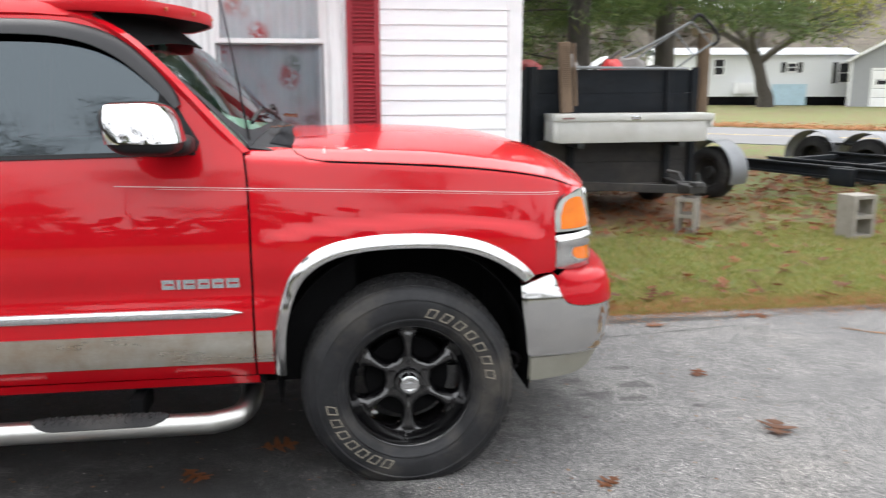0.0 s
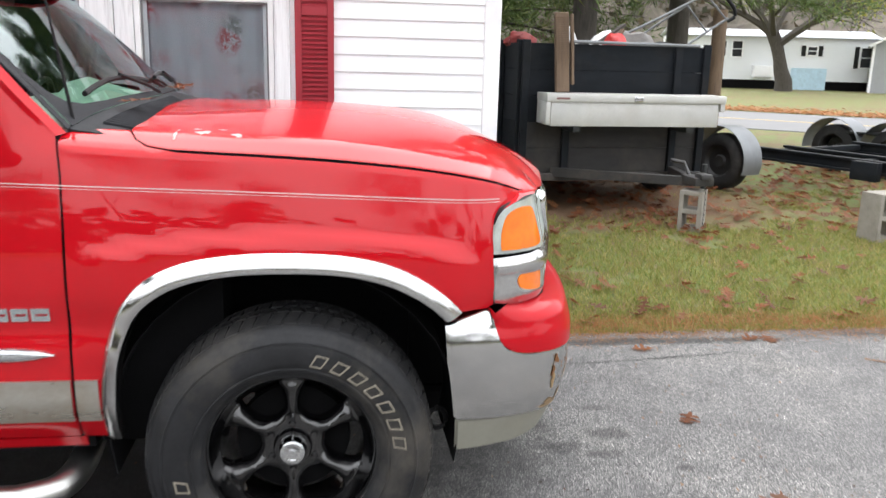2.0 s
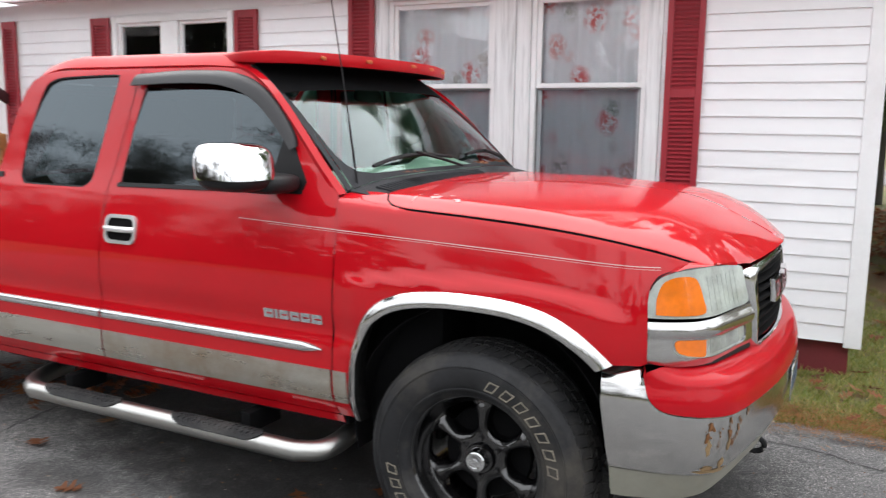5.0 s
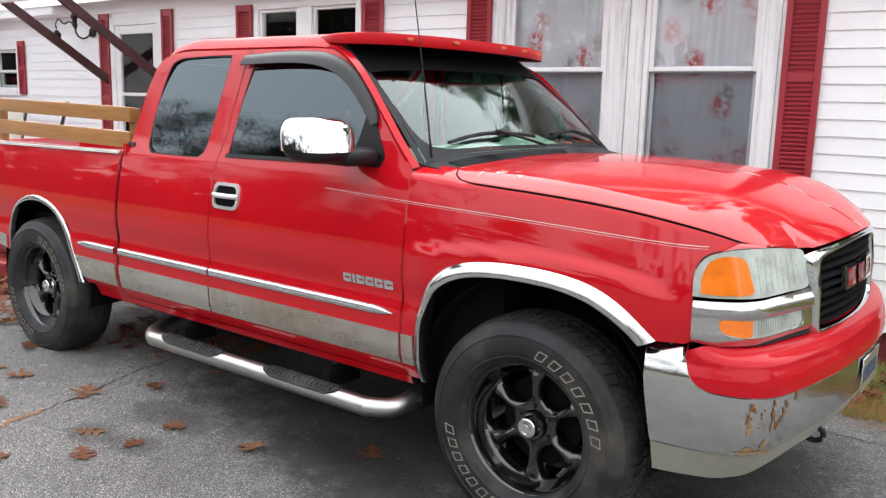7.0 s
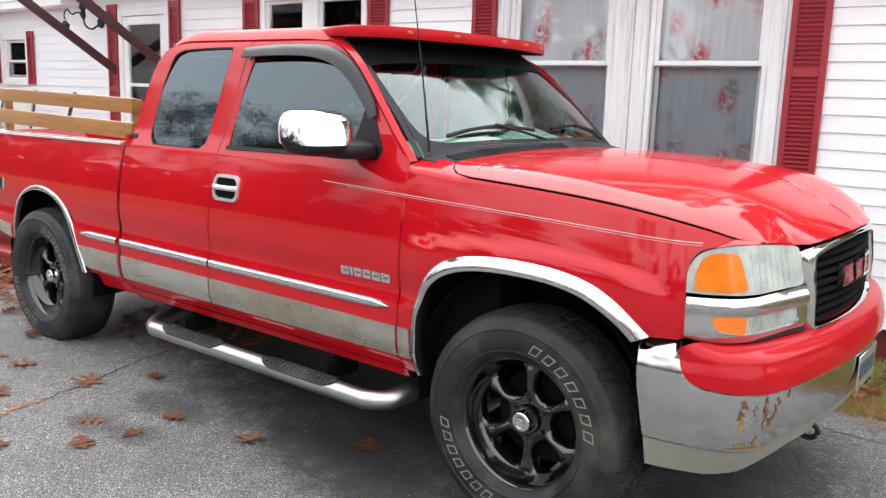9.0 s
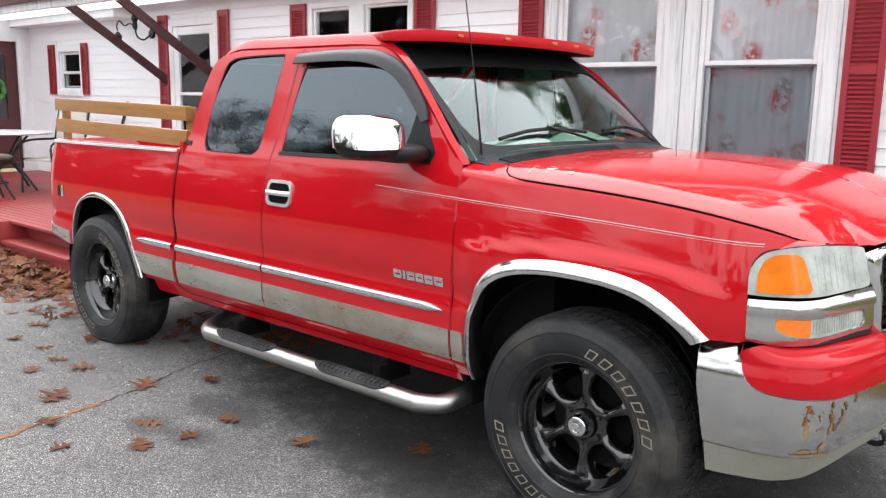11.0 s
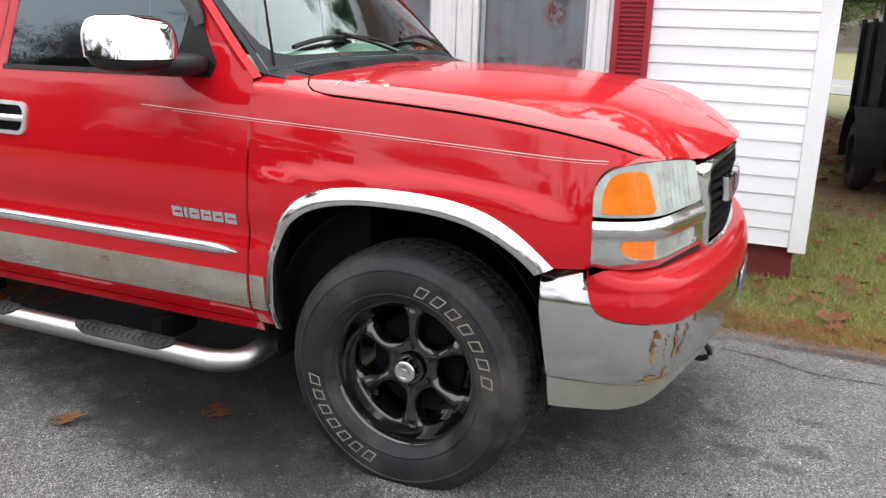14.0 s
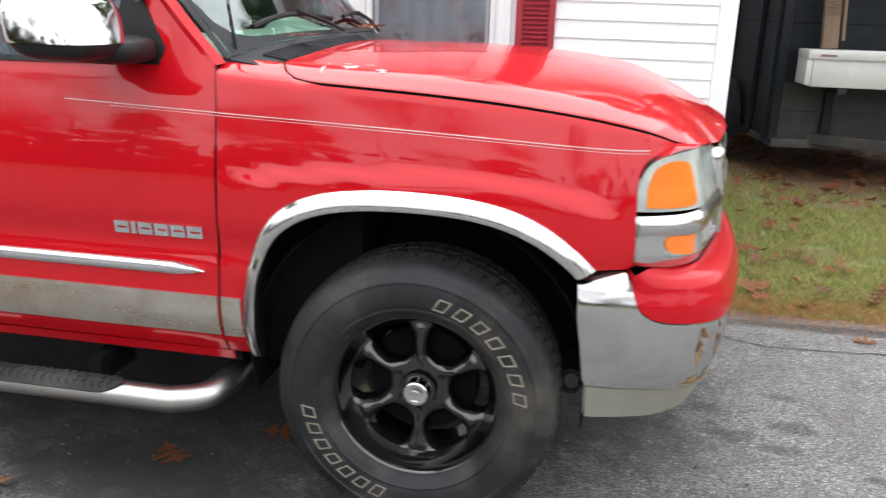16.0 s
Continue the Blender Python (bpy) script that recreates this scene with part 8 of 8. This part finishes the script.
def scatter_leaves():
    meshes = []
    for k in range(5):
        me = mesh_of(leaf_shape(k, 0.115 + 0.012 * k), "fallen_leaf")
        me.materials.append(FALLEN)
        meshes.append(me)
    rs = random.Random(17)
    spots = [(-1.81, -0.57), (-2.09, -0.62), (-2.12, -1.05), (-1.88, -0.78), (-1.35, -0.24), (-1.84, -0.32), (-0.88, 0.09), (-2.43, -0.04), (-2.37, 0.37), (-2.61, -0.35), (-3.22, 0.28), (-3.38, 0.07), (-3.71, -0.11),
             (-3.42, -0.46), (-3.16, -0.44), (-3.34, -0.66), (-3.73, -0.41), (-4.31, -0.21), (-2.47, -0.95), (1.78, 0.18), (0.81, -0.22), (1.75, 0.96), (2.6, 2.02), (-0.55, 0.33), (-2.79, -0.77), (-4.07, -0.46), (2.71, 2.0), (1.88, 1.88)]
    for i, (x, y) in enumerate(spots):
        o = new("fallen_leaf", meshes[i % 5])
        s = rs.uniform(0.85, 1.25)
        o.matrix_basis = pose(x, y, -0.001, rs.uniform(-6, 6), rs.uniform(-6, 6), rs.uniform(0, 360)) @ Matrix.Diagonal((s, s, s * 0.8, 1))
        tagged(o, "brown lobed oak leaf on the asphalt", "leaf", "fallen leaves on the driveway")
    for s, t, k in ((0.10, 0.015, 0), (0.36, 0.02, 1), (0.40, 0.01, 2), (-0.62, 0.0, 3)):
        x, y, z = on_screen(s, t, 0.012)
        o = new("fallen_leaf", meshes[k])
        o.matrix_basis = pose(x + 0.06, y + YC, z + 0.004, 0, 5, 70 * k) @ Matrix.Scale(0.75, 4)
        tagged(o, "orange-brown leaf caught on the truck's cowl", "leaf", "fallen leaves on the truck")
    shapes = [leaf_shape(20 + k, 0.12) for k in range(6)]
    def litter(name, places, lab):
        V, F = [], []
        for x, y, z in places:
            v, f = shapes[rs.randrange(6)]
            m = pose(x, y, z, rs.uniform(-28, 28), rs.uniform(-28, 28), rs.uniform(0, 360)) @ Matrix.Scale(rs.uniform(0.7, 1.25), 4)
            k = len(V)
            V += [tuple(m @ Vector(p)) for p in v]
            F += [tuple(i + k for i in q) for q in f]
        tagged(part(name, (V, F), FALLEN_MANY, smooth=0), lab, "leaves", kind="stuff")
    lawn = []
    while len(lawn) < 1500:
        x, y = rs.uniform(0.3, 11), rs.uniform(2.3, 11)
        if noise.noise((x * 0.9, y * 0.9, 7)) > rs.uniform(-0.35, 0.5) - 0.25 * (y > 5.5) and not (x < 1.3 and y > WALL):
            lawn.append((x, y, rs.uniform(0.015, 0.04)))
    while len(lawn) < 3000:
        x, y = rs.uniform(2.0, 11), rs.uniform(5.0, 12)
        if rs.random() < 0.25 + 0.75 * (noise.noise((x * 0.7, y * 0.7, 3)) > -0.1):
            lawn.append((x, y, rs.uniform(0.012, 0.035)))
    while len(lawn) < 4600:
        x, y = rs.uniform(0.95, 3.0), rs.uniform(9.0, 16.0)
        if not (x < 1.2 and y < 11.3):
            lawn.append((x, y, rs.uniform(0.012, 0.035)))
    litter("leaf_litter", lawn, "brown oak leaves scattered over the lawn")
    heap = []
    while len(heap) < 1300:
        x, y = rs.uniform(-9, -5.0), rs.uniform(-0.9, 0.6)
        d = (0.6 - y) / 1.3 + max(0, x + 5.9) * 0.9
        if rs.random() > d:
            heap.append((x, y, max(0.01, 0.13 * (1 - d * 1.5)) * rs.random()))
    for k in range(110):
        x, y = rs.gauss(-5.0, 0.5), rs.gauss(0.3, 0.25)
        heap.append((x, y, 0.01))
    for k in range(60):
        heap.append((rs.gauss(-3.1, 0.3), rs.gauss(0.65, 0.2), 0.01))
    litter("leaf_heap", heap, "heap of brown oak leaves against the deck step")


build_grass()
scatter_leaves()


def needle_drift():
    """Rusty pine needles washed up along the edge of the asphalt."""
    R = np.random.RandomState(31)
    n = 30000
    x = R.uniform(0.6, 9.0, n)
    y = 2.26 + np.abs(R.normal(0, 0.13, n)) * np.sign(R.rand(n) - 0.3) + 0.03 * np.sin(x * 3.1)
    z = 0.004 + R.rand(n) * 0.012
    a = R.uniform(0, 6.283, n)
    h, w = R.uniform(0.02, 0.045, n), 0.0016
    dx, dy = np.cos(a) * h, np.sin(a) * h
    ex, ey = -np.sin(a) * w, np.cos(a) * w
    V = np.stack([np.stack([x - dx, y - dy, z], 1), np.stack([x + ex, y + ey, z + 0.002], 1), np.stack([x + dx, y + dy, z + R.rand(n) * 0.008], 1), np.stack([x - ex, y - ey, z + 0.002], 1)], 1)
    m = leaf_material("rusty_pine_needles", [(0.34, 0.13, 0.04), (0.45, 0.20, 0.07), (0.24, 0.09, 0.03), (0.40, 0.24, 0.11)], 0.8, True)
    tagged(part("pine_needle_litter", quads_mesh(V.reshape(-1, 3), "pine_needle_litter"), m, smooth=0), "rusty pine needles along the asphalt's edge", "needles", kind="stuff")


needle_drift()


def crumbs():
    """Leaf crumbs, twig ends and grit lying loose on the asphalt, and the drift of leaves along the far roadside."""
    R = np.random.RandomState(77)
    def flat_bits(name, x, y, z, size, mat, lab, cat):
        n = len(x)
        a, w = R.uniform(0, 6.283, n), R.uniform(0.35, 0.9, n)
        h = size * R.uniform(0.4, 1.0, n)
        dx, dy, ex, ey = np.cos(a) * h, np.sin(a) * h, -np.sin(a) * h * w, np.cos(a) * h * w
        lift = R.rand(n, 4) * size * 0.5
        V = np.stack([np.stack([x - dx, y - dy, z + lift[:, 0]], 1), np.stack([x + ex, y + ey, z + lift[:, 1]], 1), np.stack([x + dx, y + dy, z + lift[:, 2]], 1), np.stack([x - ex, y - ey, z + lift[:, 3]], 1)], 1)
        tagged(part(name, quads_mesh(V.reshape(-1, 3), name), mat, smooth=0), lab, cat, kind="stuff")
    n = 2600
    x, y = R.uniform(-5.0, 4.5, n), R.uniform(-1.3, 2.15, n)
    keep = R.rand(n) < 0.25 + 0.75 * np.array([noise.noise((a * 1.4, b * 1.4, 6)) > 0.05 for a, b in zip(x, y)])
    m = leaf_material("leaf_crumbs_and_grit", [(0.10, 0.05, 0.03), (0.28, 0.16, 0.08), (0.05, 0.045, 0.04), (0.45, 0.42, 0.38)], 0.8, True)
    flat_bits("leaf_crumb", x[keep], y[keep], np.full(keep.sum(), 0.002), 0.011, m, "leaf crumbs and grit scattered on the asphalt", "crumbs")
    n = 9000
    u, v = R.uniform(-14, 30, n), np.abs(R.normal(0, 1.5, n))
    flat_bits("roadside_leaf", 14.0 + 0.8 * u + 0.6 * v, 24.2 - 0.6 * u + 0.8 * v, np.full(n, 0.015), 0.12, leaf_material("roadside_leaf_drift", [(0.36, 0.15, 0.05), (0.45, 0.22, 0.09), (0.26, 0.10, 0.04)], 0.8, True), "orange-brown leaf drift along the roadside", "leaves")


crumbs()


def asphalt_marks():
    """Damp stains, cracks with needles in them."""
    NEEDLE_FILL = surface("needle_filled_crack", (0.26, 0.125, 0.05), 0.9, vary=0.5, scale=30)
    CRACK = surface("tar_dark_crack", (0.03, 0.03, 0.03), 0.8)
    rs = random.Random(9)
    def crack(pts, w, mat, lab):
        P = arc_pts(pts, 10)
        rows = []
        for i, p in enumerate(P):
            a, b = P[max(0, i - 1)], P[min(len(P) - 1, i + 1)]
            d = (b - a) / (np.linalg.norm(b - a) + 1e-9)
            ww = w * rs.uniform(0.35, 1.2)
            j = rs.gauss(0, w * 0.6)
            rows.append([(p[0] - d[1] * (ww + j), p[1] + d[0] * (ww + j), 0.0035), (p[0] - d[1] * (j - ww), p[1] + d[0] * (j - ww), 0.0035)])
        tagged(part("crack", as_bm(loft(rows)), mat, smooth=0), lab, "crack", kind="structure")
    crack([(-2.3, -1.6), (-2.44, -1.17), (-2.50, -0.85), (-2.54, -0.62)], 0.022, NEEDLE_FILL, "crack in the asphalt filled with pine needles")
    crack([(-2.54, -0.62), (-2.62, -0.3), (-2.74, 0.02), (-2.8, 0.4)], 0.008, CRACK, "thin dark crack in the asphalt")
    crack([(-4.6, 0.1), (-4.9, 0.45), (-5.6, 0.3), (-6.6, 0.1)], 0.012, CRACK, "thin dark crack in the asphalt")
    crack([(0.70, 1.83), (1.1, 1.80), (1.35, 1.70), (1.68, 1.71), (2.4, 1.8)], 0.005, CRACK, "thin dark crack in the asphalt")
    crack([(3.1, 1.66), (3.35, 1.45), (3.7, 1.2)], 0.012, NEEDLE_FILL, "crack in the asphalt filled with pine needles")


asphalt_marks()
